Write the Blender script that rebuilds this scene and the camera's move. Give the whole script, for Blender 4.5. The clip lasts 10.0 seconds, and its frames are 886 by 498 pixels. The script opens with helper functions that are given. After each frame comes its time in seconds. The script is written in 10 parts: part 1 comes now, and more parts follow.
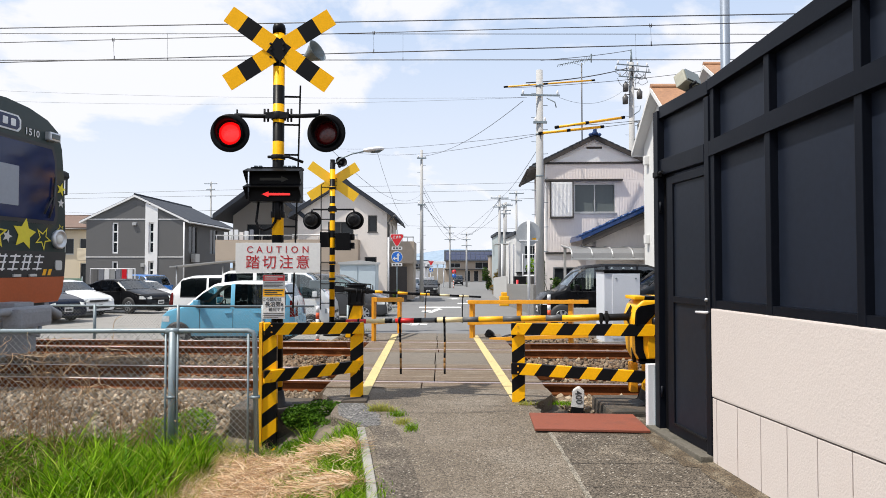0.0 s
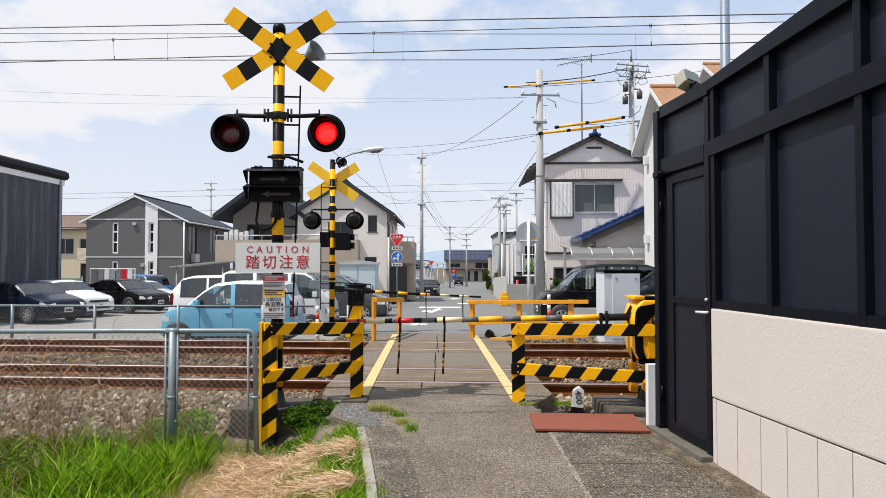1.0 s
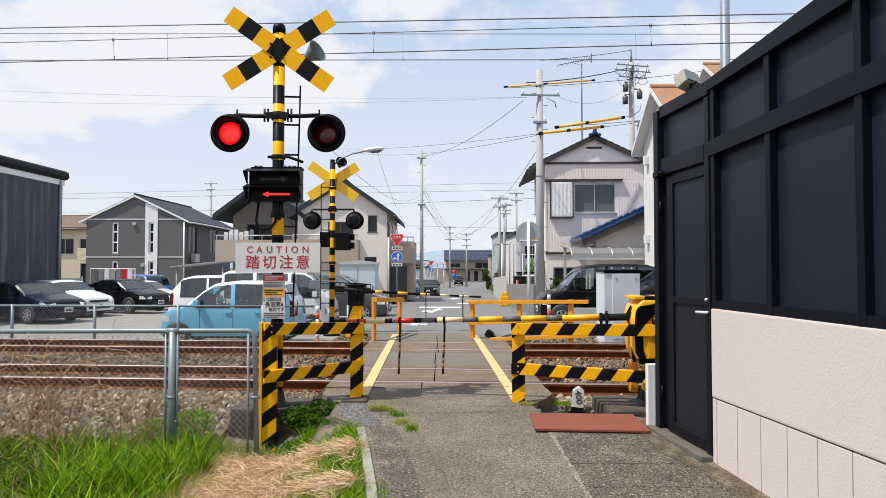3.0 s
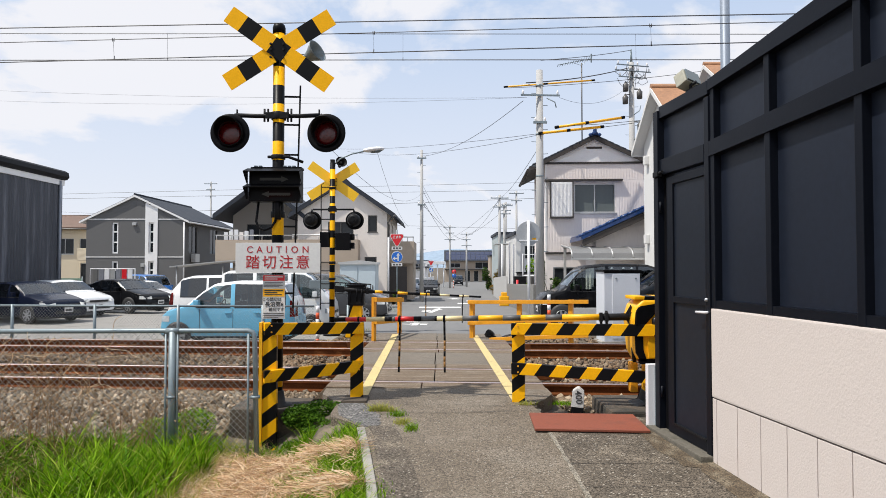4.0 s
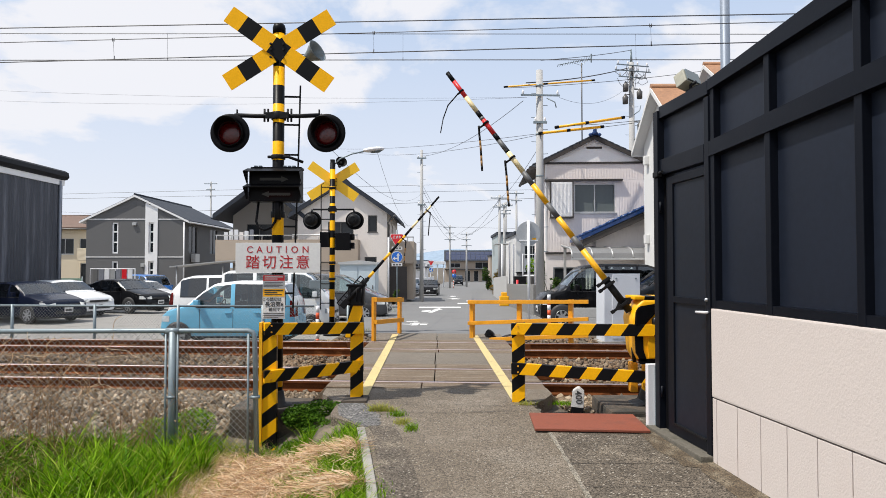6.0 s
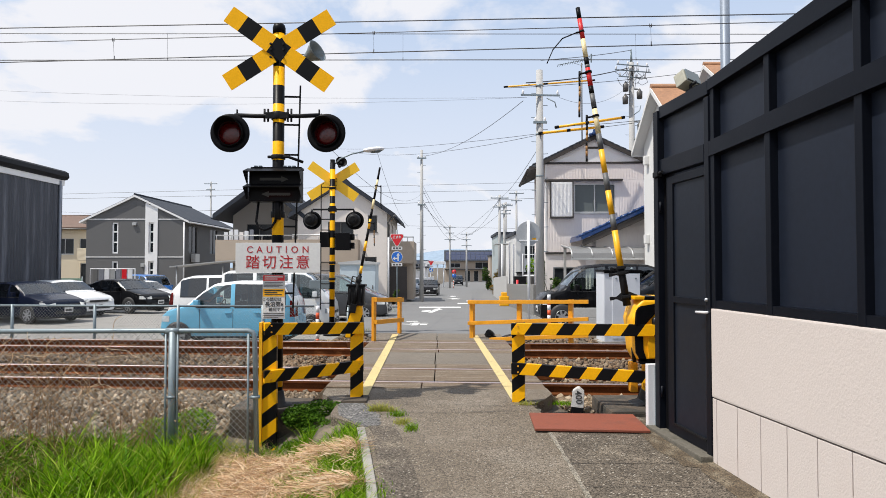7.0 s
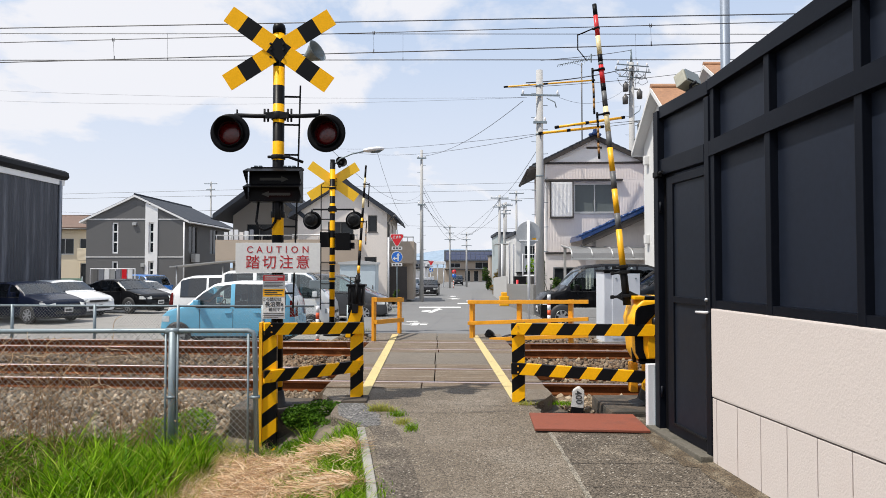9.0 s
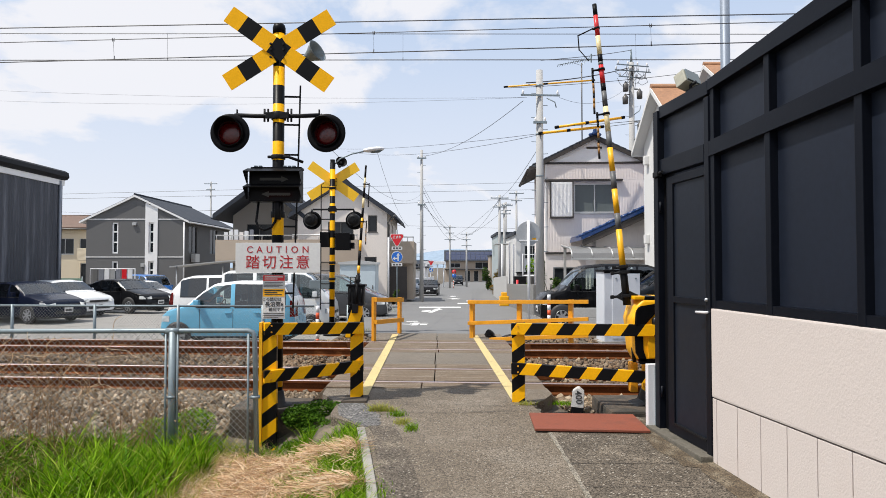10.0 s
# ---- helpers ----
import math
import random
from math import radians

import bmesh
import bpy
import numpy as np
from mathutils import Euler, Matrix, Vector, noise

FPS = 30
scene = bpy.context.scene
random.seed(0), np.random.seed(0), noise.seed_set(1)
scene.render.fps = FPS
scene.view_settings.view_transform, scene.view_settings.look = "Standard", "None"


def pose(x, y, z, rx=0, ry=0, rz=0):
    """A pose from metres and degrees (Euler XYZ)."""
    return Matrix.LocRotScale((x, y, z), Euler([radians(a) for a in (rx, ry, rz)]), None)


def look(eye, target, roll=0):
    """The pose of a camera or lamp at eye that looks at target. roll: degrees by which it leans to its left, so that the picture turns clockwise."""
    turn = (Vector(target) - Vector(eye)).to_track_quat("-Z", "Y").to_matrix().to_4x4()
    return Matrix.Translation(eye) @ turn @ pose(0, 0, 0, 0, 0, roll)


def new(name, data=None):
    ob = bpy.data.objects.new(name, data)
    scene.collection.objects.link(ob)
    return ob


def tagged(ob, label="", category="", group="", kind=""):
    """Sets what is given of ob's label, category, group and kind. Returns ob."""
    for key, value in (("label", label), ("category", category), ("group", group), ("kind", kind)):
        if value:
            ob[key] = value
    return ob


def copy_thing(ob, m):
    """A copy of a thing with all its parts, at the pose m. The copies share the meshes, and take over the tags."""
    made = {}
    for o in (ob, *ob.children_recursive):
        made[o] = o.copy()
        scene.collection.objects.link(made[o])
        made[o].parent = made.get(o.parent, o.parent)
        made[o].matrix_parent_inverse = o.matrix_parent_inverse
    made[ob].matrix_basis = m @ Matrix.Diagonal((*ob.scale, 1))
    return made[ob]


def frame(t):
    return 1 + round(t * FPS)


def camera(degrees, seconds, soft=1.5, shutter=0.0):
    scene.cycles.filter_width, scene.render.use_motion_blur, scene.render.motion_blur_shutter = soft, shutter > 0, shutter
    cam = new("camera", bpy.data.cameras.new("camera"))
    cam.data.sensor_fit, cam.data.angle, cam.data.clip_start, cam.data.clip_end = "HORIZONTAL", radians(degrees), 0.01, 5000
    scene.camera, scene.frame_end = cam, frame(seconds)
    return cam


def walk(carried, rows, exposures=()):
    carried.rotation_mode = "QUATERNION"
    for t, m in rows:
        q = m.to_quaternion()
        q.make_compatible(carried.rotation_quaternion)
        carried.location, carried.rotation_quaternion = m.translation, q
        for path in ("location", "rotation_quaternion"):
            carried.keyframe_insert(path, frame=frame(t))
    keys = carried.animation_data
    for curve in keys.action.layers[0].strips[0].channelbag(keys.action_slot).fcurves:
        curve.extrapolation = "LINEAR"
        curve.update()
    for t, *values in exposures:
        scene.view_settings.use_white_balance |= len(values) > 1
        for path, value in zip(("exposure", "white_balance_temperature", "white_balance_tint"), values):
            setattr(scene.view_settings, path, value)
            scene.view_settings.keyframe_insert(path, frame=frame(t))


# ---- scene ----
cam = camera(69.4, 10.0, soft=0.4)
EYE = pose(0, 0, 1.5, 91.57, 0, 0)
walk(cam, [(0.0, EYE), (10.0, EYE)], exposures=[(0.0, 0.09), (0.5, 0.03), (1.0, -0.04), (10.0, -0.04)])

# ---- world and sun ----
SUN_AZ = radians(246)      # clockwise from +y: the sun stands behind the viewer, to the left
SUN_EL = radians(61)


def make_world():
    w = bpy.data.worlds.new("world")
    scene.world = w
    w.use_nodes = True
    nt = w.node_tree
    nt.nodes.clear()
    n, l = nt.nodes, nt.links
    out = n.new("ShaderNodeOutputWorld")
    bg = n.new("ShaderNodeBackground")
    sky = n.new("ShaderNodeTexSky")
    sky.sky_type = "NISHITA"
    sky.sun_disc = False
    sky.sun_elevation = SUN_EL
    sky.sun_rotation = SUN_AZ
    sky.air_density, sky.dust_density, sky.ozone_density = 1.0, 1.2, 1.0
    tc = n.new("ShaderNodeTexCoord")
    mp = n.new("ShaderNodeMapping")
    mp.inputs["Scale"].default_value = (1.0, 1.0, 1.9)
    mp.inputs["Location"].default_value = (0.35, 0.0, 0.15)
    big = n.new("ShaderNodeTexNoise")
    big.inputs["Scale"].default_value = 2.6
    big.inputs["Detail"].default_value = 9
    big.inputs["Roughness"].default_value = 0.56
    big.inputs["Distortion"].default_value = 0.25
    ramp = n.new("ShaderNodeValToRGB")
    ramp.color_ramp.elements[0].position = 0.465
    ramp.color_ramp.elements[1].position = 0.565
    # a haze that whitens the sky towards the horizon
    sep = n.new("ShaderNodeSeparateXYZ")
    hz = n.new("ShaderNodeMapRange")
    hz.inputs["From Min"].default_value = 0.0
    hz.inputs["From Max"].default_value = 0.50
    hz.inputs["To Min"].default_value = 0.82
    hz.inputs["To Max"].default_value = 0.0
    mx = n.new("ShaderNodeMath")
    mx.operation = "MAXIMUM"
    mul = n.new("ShaderNodeMath")
    mul.operation = "MULTIPLY"
    mul.inputs[1].default_value = 0.92
    mix = n.new("ShaderNodeMixRGB")
    mix.inputs[2].default_value = (8.25, 8.22, 8.55, 1)
    veil = n.new("ShaderNodeMixRGB")          # thin bright haze over the blue
    veil.inputs[0].default_value = 0.72
    veil.inputs[2].default_value = (4.9, 6.5, 9.1, 1)
    l.new(tc.outputs["Generated"], mp.inputs["Vector"])
    l.new(mp.outputs[0], big.inputs["Vector"])
    l.new(big.outputs["Fac"], ramp.inputs[0])
    l.new(tc.outputs["Generated"], sep.inputs[0])
    l.new(sep.outputs["Z"], hz.inputs["Value"])
    l.new(ramp.outputs[0], mul.inputs[0])
    l.new(mul.outputs[0], mx.inputs[0])
    l.new(hz.outputs[0], mx.inputs[1])
    l.new(mx.outputs[0], mix.inputs[0])
    l.new(sky.outputs[0], veil.inputs[1])
    l.new(veil.outputs[0], mix.inputs[1])
    l.new(mix.outputs[0], bg.inputs[0])
    bg.inputs[1].default_value = 0.115
    l.new(bg.outputs[0], out.inputs[0])


make_world()
sun = bpy.data.lights.new("sun", "SUN")
sun.energy, sun.angle, sun.color = 5.0, radians(0.6), (1.0, 0.95, 0.87)
sun_ob = new("sun", sun)
sun_ob.matrix_world = look((0, 0, 0), (-math.sin(SUN_AZ) * math.cos(SUN_EL), -math.cos(SUN_AZ) * math.cos(SUN_EL), -math.sin(SUN_EL)))
sun_ob.location = (0, 0, 60)


# ---- materials ----
def surf(name, col, rough=0.6, metal=0.0, var=0.18, scale=1.5, fine=45.0, bump=0.15, spec=0.5, coat=0.0,
         second=None, patch=0.55, stretch=(1, 1, 1), emit=None, rand=0.0):
    """A surface with a coarse and a fine noise in its colour, roughness and relief; second: a colour that shows in patches."""
    m = bpy.data.materials.new(name)
    m.use_nodes = True
    nt = m.node_tree
    n, l = nt.nodes, nt.links
    p = n["Principled BSDF"]
    p.inputs["Metallic"].default_value = metal
    p.inputs["Specular IOR Level"].default_value = spec
    p.inputs["Coat Weight"].default_value = coat
    p.inputs["Coat Roughness"].default_value = 0.06
    tc = n.new("ShaderNodeTexCoord")
    mp = n.new("ShaderNodeMapping")
    mp.inputs["Scale"].default_value = stretch
    l.new(tc.outputs["Object"], mp.inputs[0])
    a = n.new("ShaderNodeTexNoise")
    a.inputs["Scale"].default_value, a.inputs["Detail"].default_value = scale, 5
    a.inputs["Roughness"].default_value = 0.6
    b = n.new("ShaderNodeTexNoise")
    b.inputs["Scale"].default_value, b.inputs["Detail"].default_value = fine, 3
    l.new(mp.outputs[0], a.inputs["Vector"])
    l.new(mp.outputs[0], b.inputs["Vector"])
    add = n.new("ShaderNodeMath")
    add.operation = "ADD"
    l.new(a.outputs["Fac"], add.inputs[0])
    l.new(b.outputs["Fac"], add.inputs[1])
    rng = n.new("ShaderNodeMapRange")
    rng.inputs["From Min"].default_value, rng.inputs["From Max"].default_value = 0.6, 1.4
    rng.inputs["To Min"].default_value, rng.inputs["To Max"].default_value = 1 - var, 1 + var
    l.new(add.outputs[0], rng.inputs["Value"])
    base = n.new("ShaderNodeMixRGB")
    base.inputs[1].default_value = (*col, 1)
    base.inputs[2].default_value = (*(second or col), 1)
    rp = n.new("ShaderNodeMapRange")
    rp.inputs["From Min"].default_value, rp.inputs["From Max"].default_value = patch, patch + 0.14
    l.new(a.outputs["Fac"], rp.inputs["Value"])
    l.new(rp.outputs[0], base.inputs[0])
    hsv = n.new("ShaderNodeHueSaturation")
    l.new(base.outputs[0], hsv.inputs["Color"])
    val = rng.outputs[0]
    if rand:
        oi = n.new("ShaderNodeObjectInfo")
        rr = n.new("ShaderNodeMapRange")
        rr.inputs["To Min"].default_value, rr.inputs["To Max"].default_value = 1 - rand, 1 + rand
        l.new(oi.outputs["Random"], rr.inputs["Value"])
        mm = n.new("ShaderNodeMath")
        mm.operation = "MULTIPLY"
        l.new(val, mm.inputs[0])
        l.new(rr.outputs[0], mm.inputs[1])
        val = mm.outputs[0]
    l.new(val, hsv.inputs["Value"])
    l.new(hsv.outputs[0], p.inputs["Base Color"])
    rr2 = n.new("ShaderNodeMapRange")
    rr2.inputs["To Min"].default_value, rr2.inputs["To Max"].default_value = max(0.02, rough - 0.12), min(1, rough + 0.12)
    l.new(a.outputs["Fac"], rr2.inputs["Value"])
    l.new(rr2.outputs[0], p.inputs["Roughness"])
    if bump:
        bp = n.new("ShaderNodeBump")
        bp.inputs["Strength"].default_value = bump
        bp.inputs["Distance"].default_value = 0.01
        l.new(b.outputs["Fac"], bp.inputs["Height"])
        l.new(bp.outputs[0], p.inputs["Normal"])
    if emit:
        p.inputs["Emission Color"].default_value = (*emit[0], 1)
        p.inputs["Emission Strength"].default_value = emit[1]
    return m


def striped(name, col1, col2, axis, period, phase=0.0, duty=0.5, rough=0.42, wear=0.5):
    """Painted stripes across the direction axis of the object's own space, with chipped, dusty paint."""
    m = surf(name, col1, rough=rough, var=0.10, scale=5, fine=60, bump=0.06, spec=0.12)
    nt = m.node_tree
    n, l = nt.nodes, nt.links
    mixes = [x for x in n if x.type == "MIX_RGB"][0]
    tc = [x for x in n if x.type == "TEX_COORD"][0]
    dot = n.new("ShaderNodeVectorMath")
    dot.operation = "DOT_PRODUCT"
    dot.inputs[1].default_value = tuple(a / period for a in axis)
    l.new(tc.outputs["Object"], dot.inputs[0])
    ph = n.new("ShaderNodeMath")
    ph.operation = "ADD"
    ph.inputs[1].default_value = phase + 50
    l.new(dot.outputs["Value"], ph.inputs[0])
    fr = n.new("ShaderNodeMath")
    fr.operation = "FRACT"
    l.new(ph.outputs[0], fr.inputs[0])
    gt = n.new("ShaderNodeMath")
    gt.operation = "GREATER_THAN"
    gt.inputs[1].default_value = duty
    l.new(fr.outputs[0], gt.inputs[0])
    for x in list(l):
        if x.to_node == mixes and x.to_socket == mixes.inputs[0]:
            l.remove(x)
    l.new(gt.outputs[0], mixes.inputs[0])
    mixes.inputs[2].default_value = (*col2, 1)
    return m


def speckled(m, scale, amount):
    """Adds light and dark grains of aggregate to a surface."""
    nt = m.node_tree
    n, l = nt.nodes, nt.links
    p = n["Principled BSDF"]
    src = p.inputs["Base Color"].links[0].from_socket
    tc = [x for x in n if x.type == "TEX_COORD"][0]
    vo = n.new("ShaderNodeTexVoronoi")
    vo.inputs["Scale"].default_value = scale
    l.new(tc.outputs["Object"], vo.inputs["Vector"])
    sp = n.new("ShaderNodeSeparateColor")
    l.new(vo.outputs["Color"], sp.inputs[0])
    rg = n.new("ShaderNodeMapRange")
    rg.inputs["From Min"].default_value, rg.inputs["From Max"].default_value = 0.0, 1.0
    rg.inputs["To Min"].default_value, rg.inputs["To Max"].default_value = 1 - amount, 1 + amount
    l.new(sp.outputs[0], rg.inputs["Value"])
    hs = n.new("ShaderNodeHueSaturation")
    l.new(src, hs.inputs["Color"])
    l.new(rg.outputs[0], hs.inputs["Value"])
    l.new(hs.outputs[0], p.inputs["Base Color"])
    return m


def grit(m, scale):
    """Scatters small pale chips over a surface."""
    nt = m.node_tree
    n, l = nt.nodes, nt.links
    p = n["Principled BSDF"]
    src = p.inputs["Base Color"].links[0].from_socket
    tc = [x for x in n if x.type == "TEX_COORD"][0]
    vo = n.new("ShaderNodeTexVoronoi")
    vo.inputs["Scale"].default_value = scale
    l.new(tc.outputs["Object"], vo.inputs["Vector"])
    sp = n.new("ShaderNodeSeparateColor")
    l.new(vo.outputs["Color"], sp.inputs[0])
    near = n.new("ShaderNodeMath")
    near.operation = "LESS_THAN"
    near.inputs[1].default_value = 0.42
    l.new(vo.outputs["Distance"], near.inputs[0])
    few = n.new("ShaderNodeMath")
    few.operation = "GREATER_THAN"
    few.inputs[1].default_value = 0.93
    l.new(sp.outputs[1], few.inputs[0])
    both = n.new("ShaderNodeMath")
    both.operation = "MULTIPLY"
    l.new(near.outputs[0], both.inputs[0])
    l.new(few.outputs[0], both.inputs[1])
    mx = n.new("ShaderNodeMixRGB")
    mx.inputs[2].default_value = (0.38, 0.345, 0.29, 1)
    l.new(both.outputs[0], mx.inputs[0])
    l.new(src, mx.inputs[1])
    l.new(mx.outputs[0], p.inputs["Base Color"])
    return m


def glass_dark(name, tint=(0.022, 0.026, 0.03), rough=0.04):
    return surf(name, tint, rough=rough, var=0.25, scale=0.7, fine=3, bump=0, spec=0.28)


YEL, BLK = (0.93, 0.455, 0.006), (0.0055, 0.0055, 0.0065)
M = {}
M["asphalt"] = grit(speckled(surf("asphalt", (0.158, 0.130, 0.099), rough=0.92, var=0.34, scale=1.1, fine=110, bump=0.8, second=(0.168, 0.142, 0.112), patch=0.5, spec=0.25), 120, 0.62), 75)
M["asphalt_dark"] = grit(speckled(surf("asphalt_dark", (0.115, 0.096, 0.075), rough=0.92, var=0.4, scale=2.4, fine=90, bump=0.9, second=(0.155, 0.130, 0.10), spec=0.25), 100, 0.7), 60)
M["gravel_grey"] = grit(speckled(surf("gravel_grey", (0.125, 0.120, 0.116), rough=0.95, var=0.4, scale=3, fine=60, bump=1.0, second=(0.085, 0.082, 0.078)), 70, 0.75), 45)
M["street"] = surf("street", (0.17, 0.168, 0.165), rough=0.9, var=0.2, scale=0.35, fine=90, bump=0.3, second=(0.14, 0.14, 0.14))
M["lot"] = surf("lot", (0.27, 0.255, 0.235), rough=0.95, var=0.28, scale=0.8, fine=60, bump=0.5, second=(0.20, 0.19, 0.17))
M["earth"] = surf("earth", (0.10, 0.082, 0.06), rough=0.95, var=0.4, scale=1.3, fine=40, bump=0.7, second=(0.16, 0.13, 0.09))
M["deck"] = speckled(surf("deck", (0.150, 0.108, 0.070), rough=0.88, var=0.32, scale=3, fine=90, bump=0.5, second=(0.185, 0.148, 0.108), patch=0.48, stretch=(0.5, 3, 1)), 90, 0.35)
M["deck_grey"] = speckled(surf("deck_grey", (0.158, 0.133, 0.104), rough=0.9, var=0.25, scale=2, fine=100, bump=0.5, second=(0.122, 0.106, 0.088)), 90, 0.4)
M["line"] = surf("line", (0.56, 0.44, 0.20), rough=0.85, var=0.3, scale=7, fine=70, bump=0.2, second=(0.33, 0.26, 0.14), patch=0.54)
M["white_line"] = surf("white_line", (0.72, 0.71, 0.68), rough=0.7, var=0.2, scale=4, fine=60, bump=0.1, second=(0.45, 0.44, 0.42), patch=0.62)
M["rail"] = surf("rail", (0.125, 0.040, 0.012), rough=0.85, metal=0.0, var=0.4, scale=4, fine=60, bump=0.3, second=(0.19, 0.068, 0.022), spec=0.12)
M["rail_top"] = surf("rail_top", (0.42, 0.33, 0.31), rough=0.36, metal=0.75, var=0.2, scale=3, fine=50, bump=0.05, second=(0.34, 0.22, 0.17))
M["wood_tie"] = surf("wood_tie", (0.10, 0.075, 0.055), rough=0.9, var=0.35, scale=3, fine=30, bump=0.5)
M["concrete"] = surf("concrete", (0.33, 0.31, 0.28), rough=0.9, var=0.22, scale=2.2, fine=50, bump=0.4, second=(0.20, 0.185, 0.16), patch=0.52)
M["concrete_grimy"] = surf("concrete_grimy", (0.085, 0.066, 0.048), rough=0.95, var=0.5, scale=4, fine=50, bump=0.7, second=(0.035, 0.032, 0.026), patch=0.45)
M["concrete_dark"] = surf("concrete_dark", (0.125, 0.112, 0.09), rough=0.92, var=0.35, scale=3.2, fine=45, bump=0.5, second=(0.055, 0.052, 0.036), patch=0.48)
M["render"] = surf("render", (0.60, 0.535, 0.495), rough=0.92, var=0.05, scale=1.2, fine=85, bump=0.32, second=(0.57, 0.50, 0.46), patch=0.55, spec=0.15, stretch=(1, 1, 0.8))
M["joint"] = surf("joint", (0.19, 0.15, 0.13), rough=0.95, var=0.2, scale=5, fine=60)
M["fence_panel"] = surf("fence_panel", (0.0108, 0.0145, 0.0245), rough=0.42, var=0.2, scale=0.9, fine=20, bump=0.03, spec=0.26)
M["fence_frame"] = surf("fence_frame", (0.0042, 0.0056, 0.0098), rough=0.42, var=0.15, scale=2, fine=40, bump=0.03, spec=0.16)
M["galv"] = surf("galv", (0.22, 0.265, 0.285), rough=0.5, metal=0.35, var=0.15, scale=4, fine=70, bump=0.06)
M["galv_mesh"] = surf("galv_mesh", (0.33, 0.335, 0.32), rough=0.5, metal=0.5, var=0.15, scale=4, fine=70, bump=0.0)
M["yellow"] = surf("yellow", YEL, rough=0.42, var=0.10, scale=4, fine=60, bump=0.05, second=(0.62, 0.30, 0.012), patch=0.62)
M["yellow_old"] = surf("yellow_old", (0.74, 0.31, 0.008), rough=0.5, var=0.16, scale=5, fine=60, bump=0.1, second=(0.42, 0.20, 0.03), patch=0.62)
M["yellow_pale"] = surf("yellow_pale", (0.76, 0.62, 0.34), rough=0.45, var=0.12, scale=8, fine=60, bump=0.05)
M["black"] = surf("black", (0.0055, 0.0055, 0.0065), rough=0.45, var=0.3, scale=4, fine=50, bump=0.06, spec=0.10)
M["black_iron"] = surf("black_iron", (0.011, 0.011, 0.012), rough=0.5, var=0.4, scale=9, fine=60, bump=0.25, second=(0.03, 0.026, 0.022), patch=0.62, spec=0.14)
M["black_gloss"] = surf("black_gloss", (0.006, 0.006, 0.007), rough=0.18, var=0.2, scale=4, fine=40, bump=0.02, spec=0.4)
M["grey_band"] = surf("grey_band", (0.10, 0.10, 0.10), rough=0.5, var=0.2, scale=6, fine=60, bump=0.05)
M["red_band"] = surf("red_band", (0.58, 0.012, 0.012), rough=0.4, var=0.1, scale=6, fine=60, bump=0.03)
M["white_band"] = surf("white_band", (0.68, 0.64, 0.55), rough=0.5, var=0.12, scale=8, fine=60, bump=0.03)
M["white_paint"] = surf("white_paint", (0.76, 0.76, 0.77), rough=0.5, var=0.06, scale=2, fine=50, bump=0.05)
M["white_metal"] = surf("white_metal", (0.62, 0.65, 0.70), rough=0.45, var=0.06, scale=1.5, fine=50, bump=0.04)
M["sign_white"] = surf("sign_white", (0.68, 0.67, 0.65), rough=0.45, var=0.07, scale=4, fine=40, bump=0.02)
M["sign_red"] = surf("sign_red", (0.42, 0.01, 0.015), rough=0.45, var=0.1, scale=5, fine=40, bump=0)
M["sign_red_bright"] = surf("sign_red_bright", (0.66, 0.015, 0.025), rough=0.4, var=0.08, scale=5, fine=40, bump=0)
M["sign_blue"] = surf("sign_blue", (0.015, 0.14, 0.55), rough=0.4, var=0.08, scale=5, fine=40, bump=0)
M["sign_black"] = surf("sign_black", (0.03, 0.03, 0.03), rough=0.5, var=0.1, scale=5, fine=40, bump=0)
M["steel_plate"] = surf("steel_plate", (0.215, 0.055, 0.028), rough=0.7, var=0.18, scale=3, fine=60, bump=0.2, second=(0.155, 0.045, 0.026))
M["rubber"] = surf("rubber", (0.02, 0.02, 0.021), rough=0.75, var=0.25, scale=6, fine=60, bump=0.15)
M["alloy"] = surf("alloy", (0.55, 0.56, 0.58), rough=0.3, metal=0.85, var=0.1, scale=6, fine=40, bump=0)
M["glass"] = glass_dark("glass")
M["glass_pale"] = glass_dark("glass_pale", (0.14, 0.17, 0.18), 0.08)
M["curtain"] = surf("curtain", (0.11, 0.13, 0.125), rough=0.5, var=0.1, scale=2, fine=20, bump=0, stretch=(8, 8, 0.3), spec=0.8)
M["lens_dark"] = surf("lens_dark", (0.09, 0.002, 0.003), rough=0.2, var=0.3, scale=12, fine=70, bump=0.15, spec=0.6)
M["lens_lit"] = surf("lens_lit", (0.6, 0.01, 0.01), rough=0.3, var=0.05, scale=8, fine=70, bump=0.0, emit=((1.0, 0.004, 0.005), 0.9))
M["lens_core"] = surf("lens_core", (0.6, 0.02, 0.02), rough=0.3, var=0.05, scale=8, fine=70, bump=0.0, emit=((1.0, 0.022, 0.022), 1.15))
M["arrow_lit"] = surf("arrow_lit", (0.6, 0.02, 0.02), rough=0.3, var=0.05, scale=8, fine=70, bump=0.0, emit=((1.0, 0.022, 0.02), 1.1))
M["arrow_off"] = surf("arrow_off", (0.03, 0.028, 0.02), rough=0.5, var=0.1, scale=8, fine=70, bump=0.0)
M["copper_wire"] = surf("copper_wire", (0.05, 0.05, 0.055), rough=0.6, var=0.2, scale=3, fine=20, bump=0)
M["wire_grey"] = surf("wire_grey", (0.20, 0.21, 0.24), rough=0.6, var=0.2, scale=3, fine=20, bump=0)
